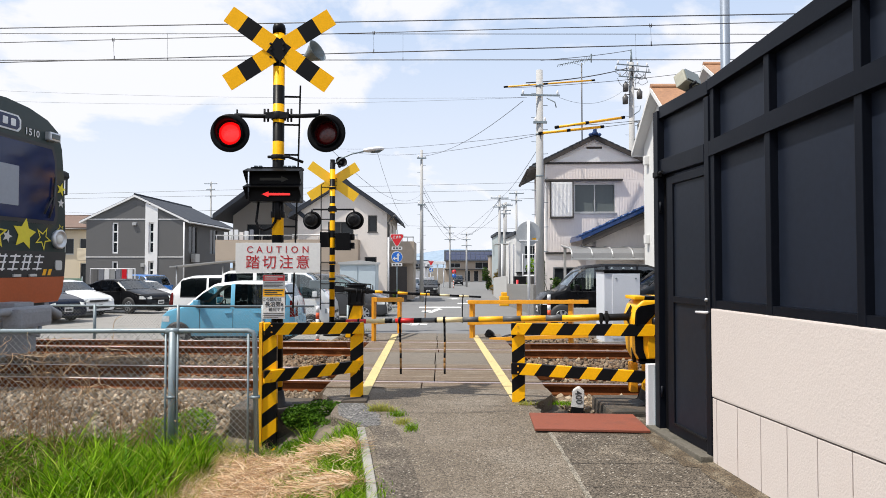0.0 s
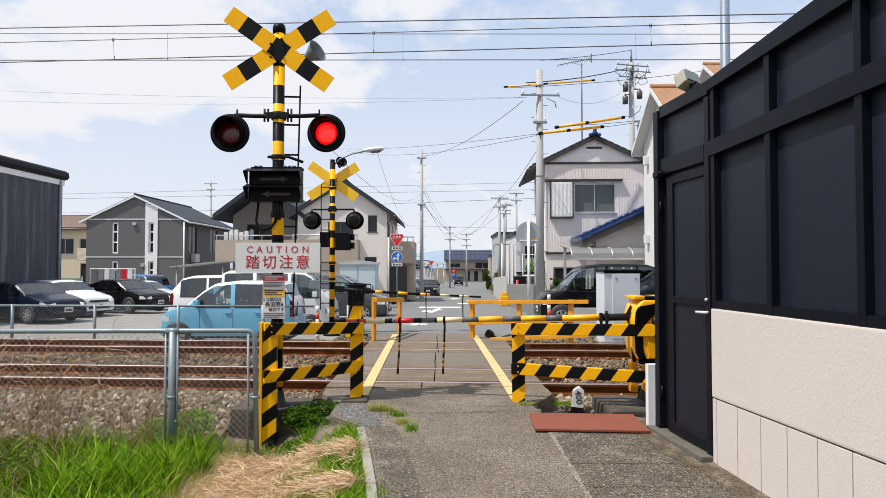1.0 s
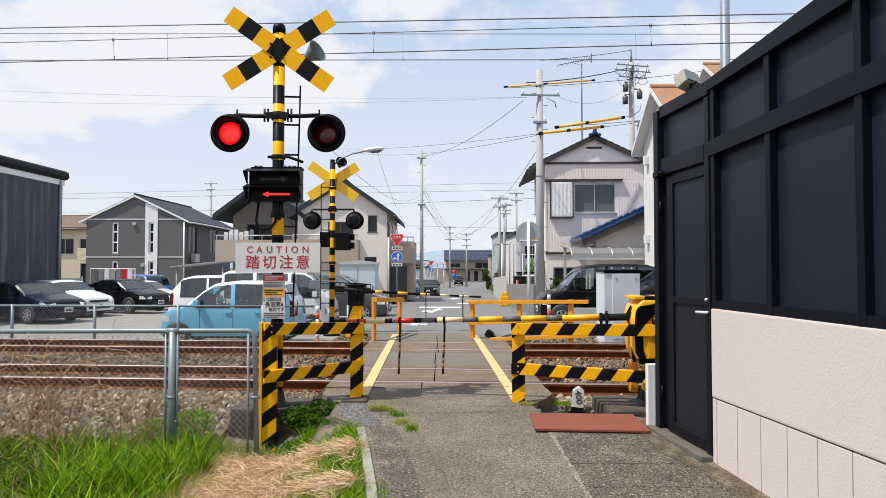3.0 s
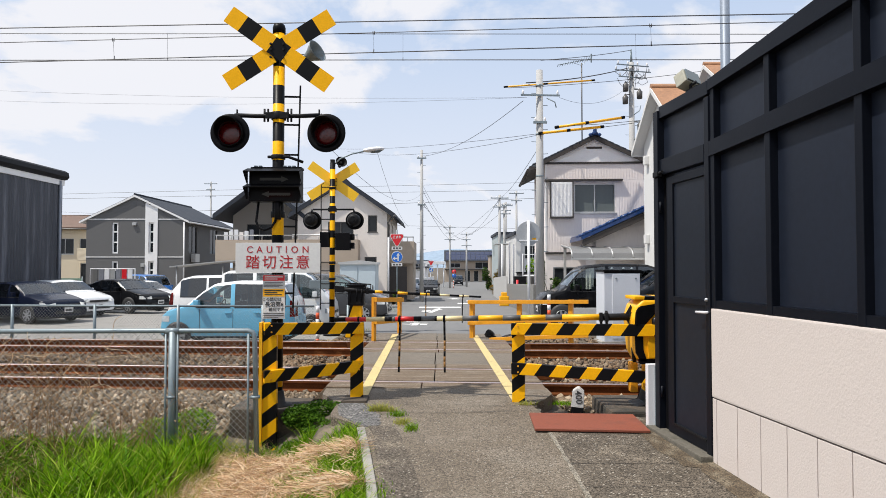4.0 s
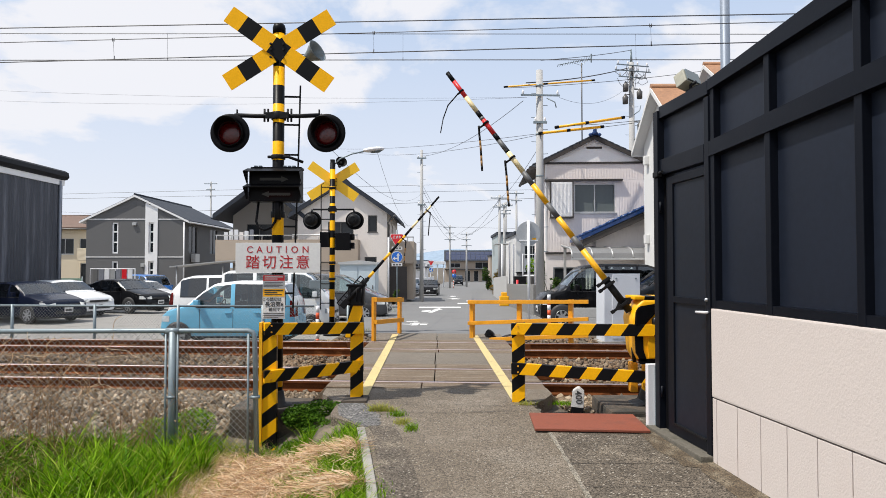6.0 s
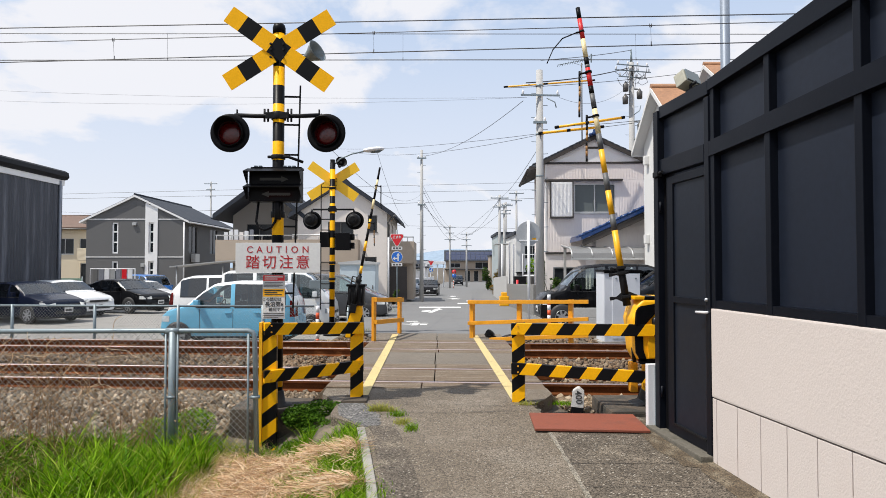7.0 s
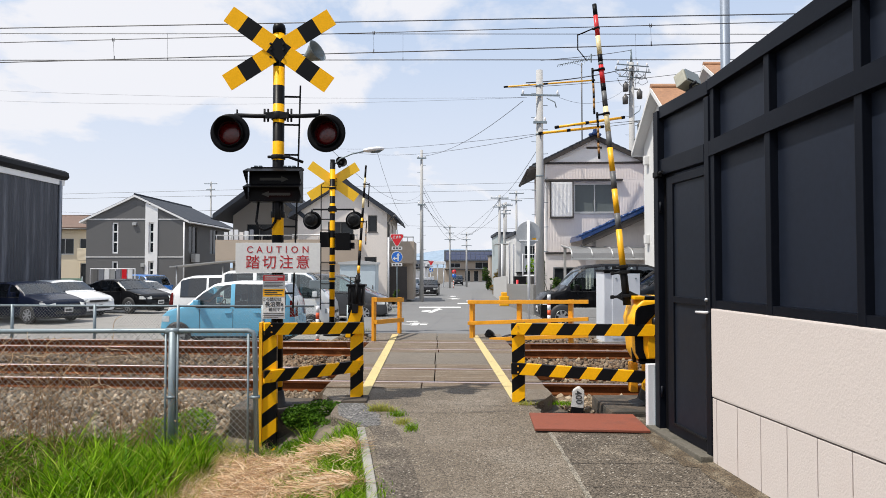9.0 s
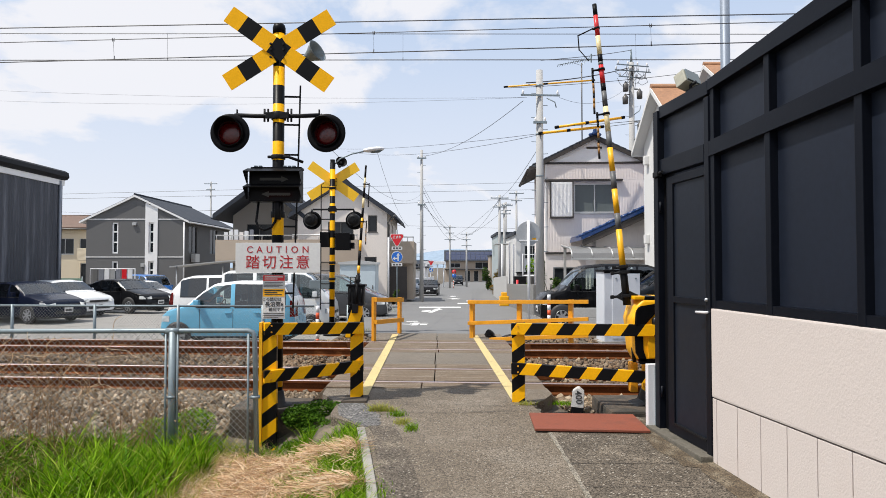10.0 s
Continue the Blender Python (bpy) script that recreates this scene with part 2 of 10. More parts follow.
M["pole_concrete"] = surf("pole_concrete", (0.40, 0.395, 0.385), rough=0.85, var=0.12, scale=1.2, fine=40, bump=0.15, stretch=(3, 3, 0.5))


# ---- mesh helpers ----
def box(bm, x0, x1, y0, y1, z0, z1, mi=0, bevel=0.0, m=None):
    vs = [bm.verts.new((x, y, z)) for z in (z0, z1) for y in (y0, y1) for x in (x0, x1)]
    fs = [bm.faces.new([vs[i] for i in q]) for q in ((0, 2, 3, 1), (4, 5, 7, 6), (0, 1, 5, 4), (2, 6, 7, 3), (0, 4, 6, 2), (1, 3, 7, 5))]
    if bevel:
        es = {e for f in fs for e in f.edges}
        r = bmesh.ops.bevel(bm, geom=list(es), offset=bevel, segments=2, profile=0.7, affect="EDGES")
        vs = list({v for f in r["faces"] for v in f.verts})
        fs = list({f for v in vs for f in v.link_faces})
    for f in fs:
        f.material_index = mi
    if m:
        bmesh.ops.transform(bm, matrix=m, verts=vs)
    return vs


def tube(bm, pts, r, seg=8, mi=0, caps=True):
    """A round bar through the points; r: one radius, or one for each point."""
    pts = [Vector(p) for p in pts]
    rs = r if isinstance(r, (list, tuple)) else [r] * len(pts)
    rings = []
    side = None
    for i, p in enumerate(pts):
        d = (pts[min(i + 1, len(pts) - 1)] - pts[max(i - 1, 0)]).normalized()
        if side is None:
            side = d.orthogonal().normalized()
        else:
            side = (side - d * side.dot(d)).normalized()
        up = d.cross(side)
        rings.append([bm.verts.new(p + (side * math.cos(a) + up * math.sin(a)) * rs[i]) for a in (2 * math.pi * k / seg for k in range(seg))])
    for a, b in zip(rings, rings[1:]):
        for k in range(seg):
            f = bm.faces.new((a[k], a[(k + 1) % seg], b[(k + 1) % seg], b[k]))
            f.material_index, f.smooth = mi, seg > 5
    if caps:
        bm.faces.new(list(reversed(rings[0]))).material_index = mi
        bm.faces.new(rings[-1]).material_index = mi
    return [v for ring in rings for v in ring]


def turned(bm, profile, seg=20, mi=0, m=None, close=False):
    """A lathe shape about z through (radius, z) pairs."""
    rings = [[bm.verts.new((r * math.cos(2 * math.pi * k / seg), r * math.sin(2 * math.pi * k / seg), z)) for k in range(seg)] for r, z in profile]
    pairs = list(zip(rings, rings[1:])) + ([(rings[-1], rings[0])] if close else [])
    for a, b in pairs:
        for k in range(seg):
            f = bm.faces.new((a[k], a[(k + 1) % seg], b[(k + 1) % seg], b[k]))
            f.material_index, f.smooth = mi, True
    if not close:
        bm.faces.new(list(reversed(rings[0]))).material_index = mi
        bm.faces.new(rings[-1]).material_index = mi
    vs = [v for ring in rings for v in ring]
    if m:
        bmesh.ops.transform(bm, matrix=m, verts=vs)
    return vs


def prism(bm, poly, d0, d1, axis="y", mi=0):
    """A polygon in the plane across axis, drawn out from d0 to d1. poly: (x, z), (y, z) or (x, y) pairs."""
    def at(p, d):
        return {"y": (p[0], d, p[1]), "x": (d, p[0], p[1]), "z": (p[0], p[1], d)}[axis]
    a = [bm.verts.new(at(p, d0)) for p in poly]
    b = [bm.verts.new(at(p, d1)) for p in poly]
    fs = [bm.faces.new(a), bm.faces.new(list(reversed(b)))]
    k = len(poly)
    for i in range(k):
        fs.append(bm.faces.new((a[i], b[i], b[(i + 1) % k], a[(i + 1) % k])))
    for f in fs:
        f.material_index = mi
    return a + b


def part(name, bm, material, parent=None, label="", m=None, fix=True):
    """Links bm as one mesh object, under a thing or a part."""
    if fix:
        bmesh.ops.recalc_face_normals(bm, faces=bm.faces)
    me = bpy.data.meshes.new(name)
    bm.to_mesh(me)
    bm.free()
    for x in (material if isinstance(material, (list, tuple)) else [material]):
        me.materials.append(x)
    ob = new(name, me)
    if parent is not None:
        ob.parent = parent
    if m is not None:
        ob.matrix_basis = m
    if label:
        ob["label"] = label
    return ob


def shared(name, mesh, parent, m):
    ob = new(name, mesh)
    ob.parent = parent
    ob.matrix_basis = m
    return ob


def thing(name, m, label, category, group="", kind=""):
    ob = new(name)
    ob.empty_display_size = 0.2
    ob.matrix_basis = m
    return tagged(ob, label, category, group, kind)


def from_arrays(name, verts, faces, material, parent=None, smooth=False):
    me = bpy.data.meshes.new(name)
    me.from_pydata([tuple(v) for v in verts], [], [tuple(f) for f in faces])
    for x in (material if isinstance(material, (list, tuple)) else [material]):
        me.materials.append(x)
    if smooth:
        me.polygons.foreach_set("use_smooth", [True] * len(me.polygons))
    me.update()
    ob = new(name, me)
    if parent is not None:
        ob.parent = parent
    return ob


def lettering(text, size, name="lettering", material=None, parent=None, m=None, bold=0.0, spacing=1.0, squeeze=1.0):
    """Raised letters in the plane that faces -y, centred on the origin of m."""
    cu = bpy.data.curves.new("letters", "FONT")
    cu.body, cu.size, cu.align_x, cu.align_y = text, size, "CENTER", "CENTER"
    cu.extrude, cu.offset, cu.space_character, cu.resolution_u = 0.0015, bold, spacing, 3
    tmp = new("letters", cu)
    deps = bpy.context.evaluated_depsgraph_get()
    me = bpy.data.meshes.new_from_object(tmp.evaluated_get(deps))
    bpy.data.objects.remove(tmp)
    me.transform(Matrix.Rotation(radians(90), 4, "X") @ Matrix.Diagonal((squeeze, 1, 1, 1)))
    me.materials.clear()
    me.materials.append(material)
    ob = new(name, me)
    ob.parent = parent
    if m is not None:
        ob.matrix_basis = m
    return ob


# ---- ground ----
SKEW = 0.07                       # the tracks run off by this much per metre of x
RAILS = (8.37, 9.45, 11.66, 12.72)  # where the four rails cross x = 0


def street_z(y):
    return float(np.interp(y, [-60, 0, 7, 14.4, 20, 65, 140, 400], [-0.5, -0.17, 0, -0.02, -0.25, -1.3, -1.85, -2.2]))


def ease(v, a, b):
    t = min(1, max(0, (v - a) / (b - a)))
    return t * t * (3 - 2 * t)


def road_left(y):
    """The left edge of the made road."""
    return float(np.interp(y, [-40, 4.5, 6.1, 6.7, 7.2, 14.4, 16.5, 60, 140], [-0.2, -0.48, -0.75, -1.3, -1.3, -1.5, -2.6, -2.9, -1.0]))


def ground_z(x, y):
    yy = y + SKEW * x
    s = street_z(y)
    if yy < 7.75:                                  # verge before the tracks, lower than the road
        low = -0.32 + 0.03 * math.sin(x * 1.7) * math.sin(y * 2.1)
        k = ease(road_left(y) - x, 0.0, 0.7) * (1 - ease(yy, 7.1, 7.75))
        s = s * (1 - k) + low * k
    bed = ease(yy, 6.6, 7.7) * (1 - ease(yy, 13.6, 14.6))
    z = s * (1 - bed) + (-0.15) * bed
    if yy > 13.6 and x < -1.5:                     # the parking ground lies lower than the tracks
        k = ease(yy, 13.6, 15.0) * ease(-x, 1.6, 3.4)
        z = z * (1 - k) + min(float(np.interp(y, [27, 38], [-0.52, -0.87])), street_z(y)) * k
    z -= 0.22 * math.exp(-((x + 1.68) / 0.42) ** 2 - ((y - 6.62) / 0.32) ** 2)      # ditch mouth beside the lane
    return z - 0.035


xs = [-2500, -900, -400, -200, -120, -80, -60, -45, -36, -30, -26, -23, -20.5, -18.5] + list(np.arange(-17, 5.01, 0.2)) + [5.5, 6.5, 8, 10, 13, 17, 22, 30, 45, 70, 120, 250, 600, 2500]
ys = [-2500, -600, -150, -60, -30, -15, -8, -4, -2, -1] + list(np.arange(0, 18.01, 0.2)) + [19, 20, 22, 25, 30, 36, 44, 54, 65, 80, 100, 120, 140, 180, 260, 400, 800, 2500]
gv = [(x, y, ground_z(x, y)) for y in ys for x in xs]
nx = len(xs)
gf = [(j * nx + i, j * nx + i + 1, (j + 1) * nx + i + 1, (j + 1) * nx + i) for j in range(len(ys) - 1) for i in range(nx - 1)]
ground = from_arrays("ground", gv, gf, M["earth"], smooth=True)
tagged(ground, "brown earth with sparse dry weeds beside the railway", "ground", kind="structure")


def strip(name, rows, material, thick=0.05, cols=8):
    """A paved sheet through rows (y, x_left, x_right), on the profile of the street."""
    bm = bmesh.new()
    top = []
    for y, a, b, *dz in rows:
        z = street_z(y) + (dz[0] if dz else 0)
        top.append([bm.verts.new((a + (b - a) * i / cols, y, z)) for i in range(cols + 1)])
    low = [[bm.verts.new(v.co - Vector((0, 0, thick))) for v in (r[0], r[-1])] for r in top]
    for a, b in zip(top, top[1:]):
        for i in range(cols):
            bm.faces.new((a[i], a[i + 1], b[i + 1], b[i]))
    for (a, b), (c, d) in zip(zip(top, low), zip(top[1:], low[1:])):
        bm.faces.new((a[0], c[0], d[0], b[0]))
        bm.faces.new((a[-1], b[1], d[1], c[-1]))
    bm.faces.new([*top[0], low[0][1], low[0][0]])
    bm.faces.new([*top[-1], low[-1][1], low[-1][0]])
    return part(name, bm, material)


def dense(rows, step=0.25):
    out = []
    for (y0, *r0), (y1, *r1) in zip(rows, rows[1:]):
        k = max(1, int((y1 - y0) / step))
        for i in range(k):
            t = i / k
            out.append((y0 + (y1 - y0) * t, *[a + (b - a) * t for a, b in zip(r0, r1)]))
    return out + [rows[-1]]


# near road up to the crossing, with an uneven left edge
near_rows = []
for y, a, b in dense([(-40, -1.5, 2.6), (0, 0.1, 2.62), (4.5, -0.465, 2.2), (6.1, -0.755, 2.02), (6.32, -0.93, 2.0), (6.48, -1.10, 1.97), (6.50, -1.12, 1.90), (6.62, -1.15, 1.02), (7.0, -1.16, 0.96), (7.25, -1.22, 1.14), (7.6, -1.42, 1.29), (7.935, -1.45, 1.28)]):
    if y > 6.0:
        a += 0.06 * noise.noise((y * 3, 0, 1))
    near_rows.append((y, a, b))
near = strip("road_near", near_rows, M["asphalt"], 0.32)
tagged(near, "worn grey asphalt lane with cracks and patches", "road", kind="structure")

patch = strip("asphalt_patch", [(y, a, b, 0.006) for y, a, b in dense([(-6, 0.95, 2.4), (4.5, 0.98, 2.18), (6.05, 0.98, 1.99), (6.25, 1.0, 1.97)])], M["asphalt_dark"], 0.01)
tagged(patch, "darker asphalt strip along the wall", "road", kind="structure")
patch2 = strip("asphalt_repair", [(y, a, b, 0.006) for y, a, b in dense([(3.6, -0.30, -0.02), (4.3, -0.38, -0.12), (5.2, -0.54, -0.26), (5.9, -0.64, -0.40), (6.14, -0.72, -0.46)])], M["asphalt_dark"], 0.01)
patch3 = strip("gravel_patch", [(y, a + 0.02 * noise.noise((y * 40, 3, 0)), b + 0.05 * noise.noise((y * 30, 1, 0)) + 0.05 * noise.noise((y * 8, 5, 0)), 0.0035) for y, a, b in dense([(6.12, -0.74, -0.62), (6.3, -0.88, -0.60), (6.55, -1.06, -0.66), (6.9, -1.13, -0.80), (7.08, -1.13, -0.90)], 0.02)], M["gravel_grey"], 0.01)
tagged(patch3, "loose blue-grey gravel patch at the lane's edge", "road", kind="structure")
tagged(patch2, "dark rough asphalt repair at the lane's edge", "road", kind="structure")


def cracks():
    """Thin dark cracks that wander over the lane."""
    bm = bmesh.new()
    rnd = random.Random(5)
    for x0, y0, x1, y1, w in ((-0.65, 6.55, 1.0, 6.72, 0.006), (0.12, 4.2, -0.36, 6.3, 0.0012), (-0.3, 5.2, -0.15, 5.3, 0.003), (-0.25, 6.25, 0.1, 6.3, 0.003), (0.5, 6.62, 0.95, 6.5, 0.003),
                              (-0.5, 7.0, 0.8, 6.9, 0.004), (0.1, 5.0, 0.9, 5.3, 0.0015), (0.2, 6.0, 0.95, 5.75, 0.0015)):
        n = 26
        pts = []
        ox = oy = 0.0
        dx, dy = x1 - x0, y1 - y0
        q = math.hypot(dx, dy)
        for i in range(n + 1):
            t = i / n
            ox = ox * 0.8 + rnd.uniform(-0.018, 0.018) * (0.15 if x0 > 0.97 else 1)
            pts.append((x0 + dx * t - dy / q * ox, y0 + dy * t + dx / q * ox, w * rnd.uniform(0.4, 1.2)))
        prev = None
        for x, y, ww in pts:
            z = street_z(y) + 0.0105
            a, b = bm.verts.new((x - dy / q * ww, y + dx / q * ww, z)), bm.verts.new((x + dy / q * ww, y - dx / q * ww, z))
            if prev:
                bm.faces.new((prev[0], a, b, prev[1]))
            prev = (a, b)
    ob = part("road_cracks", bm, M["crack"])
    tagged(ob, "dark wandering cracks in the asphalt lane", "cracks", kind="stuff")


def wall_foot():
    """A worn seam of pale grit along the older strip, and the brown dirt at the foot of the wall."""
    r = np.random.RandomState(17)
    bm = bmesh.new()
    prev = None
    for i in range(60):
        y = 3.4 + 2.85 * i / 59
        x = 0.985 + 0.012 * noise.noise((y * 4, 0.3, 0))
        w = 0.016 + 0.012 * noise.noise((y * 7, 2.3, 0))
        cur = [bm.verts.new((x - w, y, street_z(y) + 0.0085)), bm.verts.new((x + w, y, street_z(y) + 0.0085))]
        if prev:
            bm.faces.new((prev[0], prev[1], cur[1], cur[0]))
        prev = cur
    tagged(part("road_seam", bm, M["grit_pale"], fix=False), "pale gritty seam in the asphalt lane", "road seam", kind="structure")
    bm = bmesh.new()
    prev = None
    for i in range(60):
        y = 3.2 + 3.1 * i / 59
        x1 = 2.14 - 0.109 * (y - 5.06)
        x0 = x1 - 0.20 - 0.07 * noise.noise((y * 2.2, 5.3, 0)) - 0.03 * noise.noise((y * 9, 1.3, 0)) - (0.1 if 4.95 < y < 6.2 else 0)
        cur = [bm.verts.new((x0, y, street_z(y) + 0.0095)), bm.verts.new((x1, y, street_z(y) + 0.015))]
        if prev:
            bm.faces.new((prev[0], prev[1], cur[1], cur[0]))
        prev = cur
    tagged(part("dirt_strip", bm, M["dirt"], fix=False), "brown dirt gathered along the foot of the wall", "dirt", kind="structure")
    bm = bmesh.new()
    for k, y in enumerate((4.55, 5.05, 5.55)):
        prev = None
        for i in range(16):
            x = 1.0 + (0.98 - 0.11 * (y - 5)) * i / 15
            w = 0.003 * r.uniform(0.4, 1.3)
            yy = y + 0.008 * noise.noise((x * 6, y, 0))
            cur = [bm.verts.new((x, yy - w, street_z(yy) + 0.0088)), bm.verts.new((x, yy + w, street_z(yy) + 0.0088))]
            if prev:
                bm.faces.new((prev[0], cur[0], cur[1], prev[1]))
            prev = cur
    tagged(part("strip_joints", bm, M["crack"], fix=False), "dark joints across the strip along the wall", "joints", kind="stuff")


M["grit_pale"] = grit(speckled(surf("grit_pale", (0.22, 0.195, 0.155), rough=0.95, var=0.35, scale=9, fine=80, bump=0.8, second=(0.13, 0.115, 0.09)), 110, 0.7), 60)
M["dirt"] = speckled(surf("dirt", (0.085, 0.062, 0.038), rough=0.95, var=0.45, scale=5, fine=60, bump=0.8, second=(0.14, 0.115, 0.08), patch=0.52), 130, 0.6)
M["crack"] = surf("crack", (0.03, 0.028, 0.025), rough=0.95, var=0.3, scale=9, fine=60, bump=0)
cracks()
wall_foot()

# street beyond the crossing
far_rows = [(14.0, -1.5, 1.28), (14.5, -1.7, 1.5), (15.2, -2.4, 2.6), (16.5, -2.9, 3.2), (24, -3.0, 3.4), (40, -2.6, 3.6), (65, -1.9, 5.0), (100, -0.9, 7.5), (140, 0.4, 10.5), (143, 0.5, 10.6)]
street = strip("road_far", dense(far_rows, 0.6), M["street"])
tagged(street, "grey asphalt street running on between houses", "road", kind="structure")

# parking ground
lotv = strip("parking_ground", [(15.0, -40, -2.4, -0.5), (16.5, -45, -2.92, -0.42), (24, -50, -3.02, -0.15), (27, -50, -3.1, -0.1), (30, -50, -3.2, -0.05), (38, -50, -3.2, -0.2), (45, -50, -3.2, -0.1)], M["lot"], cols=20)
for v in lotv.data.vertices:
    if v.co.x < -3.3:
        v.co.z = float(np.interp(v.co.y, [27, 38], [-0.50, -0.85]))
tagged(lotv, "pale gravelly parking ground", "parking ground", kind="structure")
yard = strip("yard", [(14.9, 2.62, 16, 0.0), (16.5, 3.22, 16, 0.0), (24, 3.42, 16, 0.0), (30, 3.5, 16, 0)], M["lot"], cols=6)
tagged(yard, "pale paved yard beside the street", "yard", kind="structure")


def flat_marks(name, polys, material, label, dz=0.006, level=None):
    bm = bmesh.new()
    for poly in polys:
        bm.faces.new([bm.verts.new((x, y, (street_z(y) if level is None else max(level, street_z(y) + 0.004)) + dz)) for x, y in poly])
    ob = part(name, bm, material, fix=False)
    return tagged(ob, label, "road marking", kind="structure")


def band(p, q, w, n=14):
    out = []
    for i in range(n):
        a, b = i / n, (i + 1) / n
        x0, y0, x1, y1 = p[0] + (q[0] - p[0]) * a, p[1] + (q[1] - p[1]) * a, p[0] + (q[0] - p[0]) * b, p[1] + (q[1] - p[1]) * b
        out.append([(x0 - w / 2, y0), (x0 + w / 2, y0), (x1 + w / 2, y1), (x1 - w / 2, y1)])
    return out


# ---- crossing deck ----
def crossing():
    top = thing("crossing_deck", pose(0, 0, 0), "brown-grey crossing deck of worn slabs between the rails", "level crossing", kind="structure")
    r1, r2, r3, r4 = RAILS
    gap = 0.075
    zones = [("slab", r1 + gap, r2 - gap - 0.02, M["deck"]), ("slab", r3 + gap, r4 - gap - 0.02, M["deck"]),
             ("slab", r1 - 0.42, r1 - 0.075, M["deck"]), ("slab", r2 + 0.06, r2 + 0.42, M["deck"]),
             ("slab", r3 - 0.42, r3 - 0.075, M["deck"]), ("slab", r4 + 0.06, r4 + 0.42, M["deck"]),
             ("infill", r2 + 0.425, r3 - 0.425, M["deck_grey"]), ("apron", r4 + 0.425, 14.45, M["deck_grey"])]
    for nm, y0, y1, mt in zones:
        seam = -0.27 if y1 < r1 else -0.10 + 0.05 * noise.noise((y0 * 5, 0.4, 0))
        for a, b in ((-1.47, seam - 0.007), (seam + 0.007, 1.27)):
            bm = bmesh.new()
            z1 = 0.0 if nm == "slab" else -0.004
            k = 0.0 if nm != "apron" else 1.0
            vs = box(bm, a, b, y0, y1, -0.16, z1, bevel=0.008)
            for v in vs:                       # sides flare out towards the far end and at both flanks
                v.co.y -= SKEW * v.co.x
                if abs(v.co.x) > 1.0 and v.co.z < -0.1:
                    v.co.x += 0.14 * (1 if v.co.x > 0 else -1)
                v.co.z += 0.004 * noise.noise((a * 7, y0 * 3, 2))
            part(nm, bm, mt, top)
    for y in RAILS:                            # dark sheets added in the flangeways for the shade in the gaps
        bm = bmesh.new()
        for v in box(bm, -1.45, 1.25, y - 0.10, y + 0.10, -0.09, -0.055):
            v.co.y -= SKEW * v.co.x
        part("flangeway", bm, M["rubber"], top, "dark sheet for the shade in the flangeway")
    return top


crossing()
flat_marks("edge_line", band((-0.931, 7.30), (-1.055, 14.2), 0.13) , M["line"], "faded cream edge line along the crossing", 0.004, 0.003)
flat_marks("edge_line", band((0.833, 7.22), (0.69, 13.9), 0.13), M["line"], "faded cream edge line along the crossing", 0.004, 0.003)


# ---- tracks ----
def rail_profile():
    return [(-0.061, -0.145), (0.061, -0.145), (0.061, -0.132), (0.012, -0.115), (0.009, -0.045), (0.031, -0.035), (0.032, -0.006), (0.024, 0.0), (-0.024, 0.0),
            (-0.032, -0.006), (-0.031, -0.035), (-0.009, -0.045), (-0.012, -0.115), (-0.061, -0.132)]


for pair in ((RAILS[0], RAILS[1]), (RAILS[2], RAILS[3])):
    track = thing("railway_track", pose(0, 0, 0), "narrow-gauge track with rust-brown rails on ballast", "railway track", "tracks", "structure")
    for y in pair:
        bm = bmesh.new()
        prof = rail_profile()
        ends = []
        for x in (-70.0, 40.0):
            ends.append([bm.verts.new((x, y - SKEW * x + a, b)) for a, b in prof])
        k = len(prof)
        for i in range(k):
            f = bm.faces.new((ends[0][i], ends[0][(i + 1) % k], ends[1][(i + 1) % k], ends[1][i]))
            f.material_index = 1 if i in (6, 7, 8) else 0
        part("rail", bm, [M["rail"], M["rail_top"]], track)
    mid = sum(pair) / 2
    bm = bmesh.new()
    box(bm, -0.11, 0.11, -1.0, 1.0, -0.15, 0, bevel=0.012)
    tie = part("sleeper", bm, M["wood_tie"], track, m=pose(-1.9, mid + SKEW * 1.9, -0.148, 0, 0, -math.degrees(math.atan(SKEW))))
    for i in range(60):
        x = -1.9 - 0.62 * (i + 1) if i < 45 else 1.75 + 0.62 * (i - 45)
        shared("sleeper", tie.data, track, pose(x, mid - SKEW * x, -0.148, 0, 0, -math.degrees(math.atan(SKEW))))
    # guard rails beside the deck, short steel flangeway pieces
    for a, b in ((-1.9, -1.5), (1.3, 1.7)):
        for y, s in ((pair[0], 1), (pair[1], -1)):
            bm = bmesh.new()
            vs = box(bm, a, b, y + s * 0.10, y + s * 0.135, -0.12, -0.012, bevel=0.006)
            for v in vs:
                v.co.y -= SKEW * v.co.x
            part("guard_bar", bm, M["rail"], track)


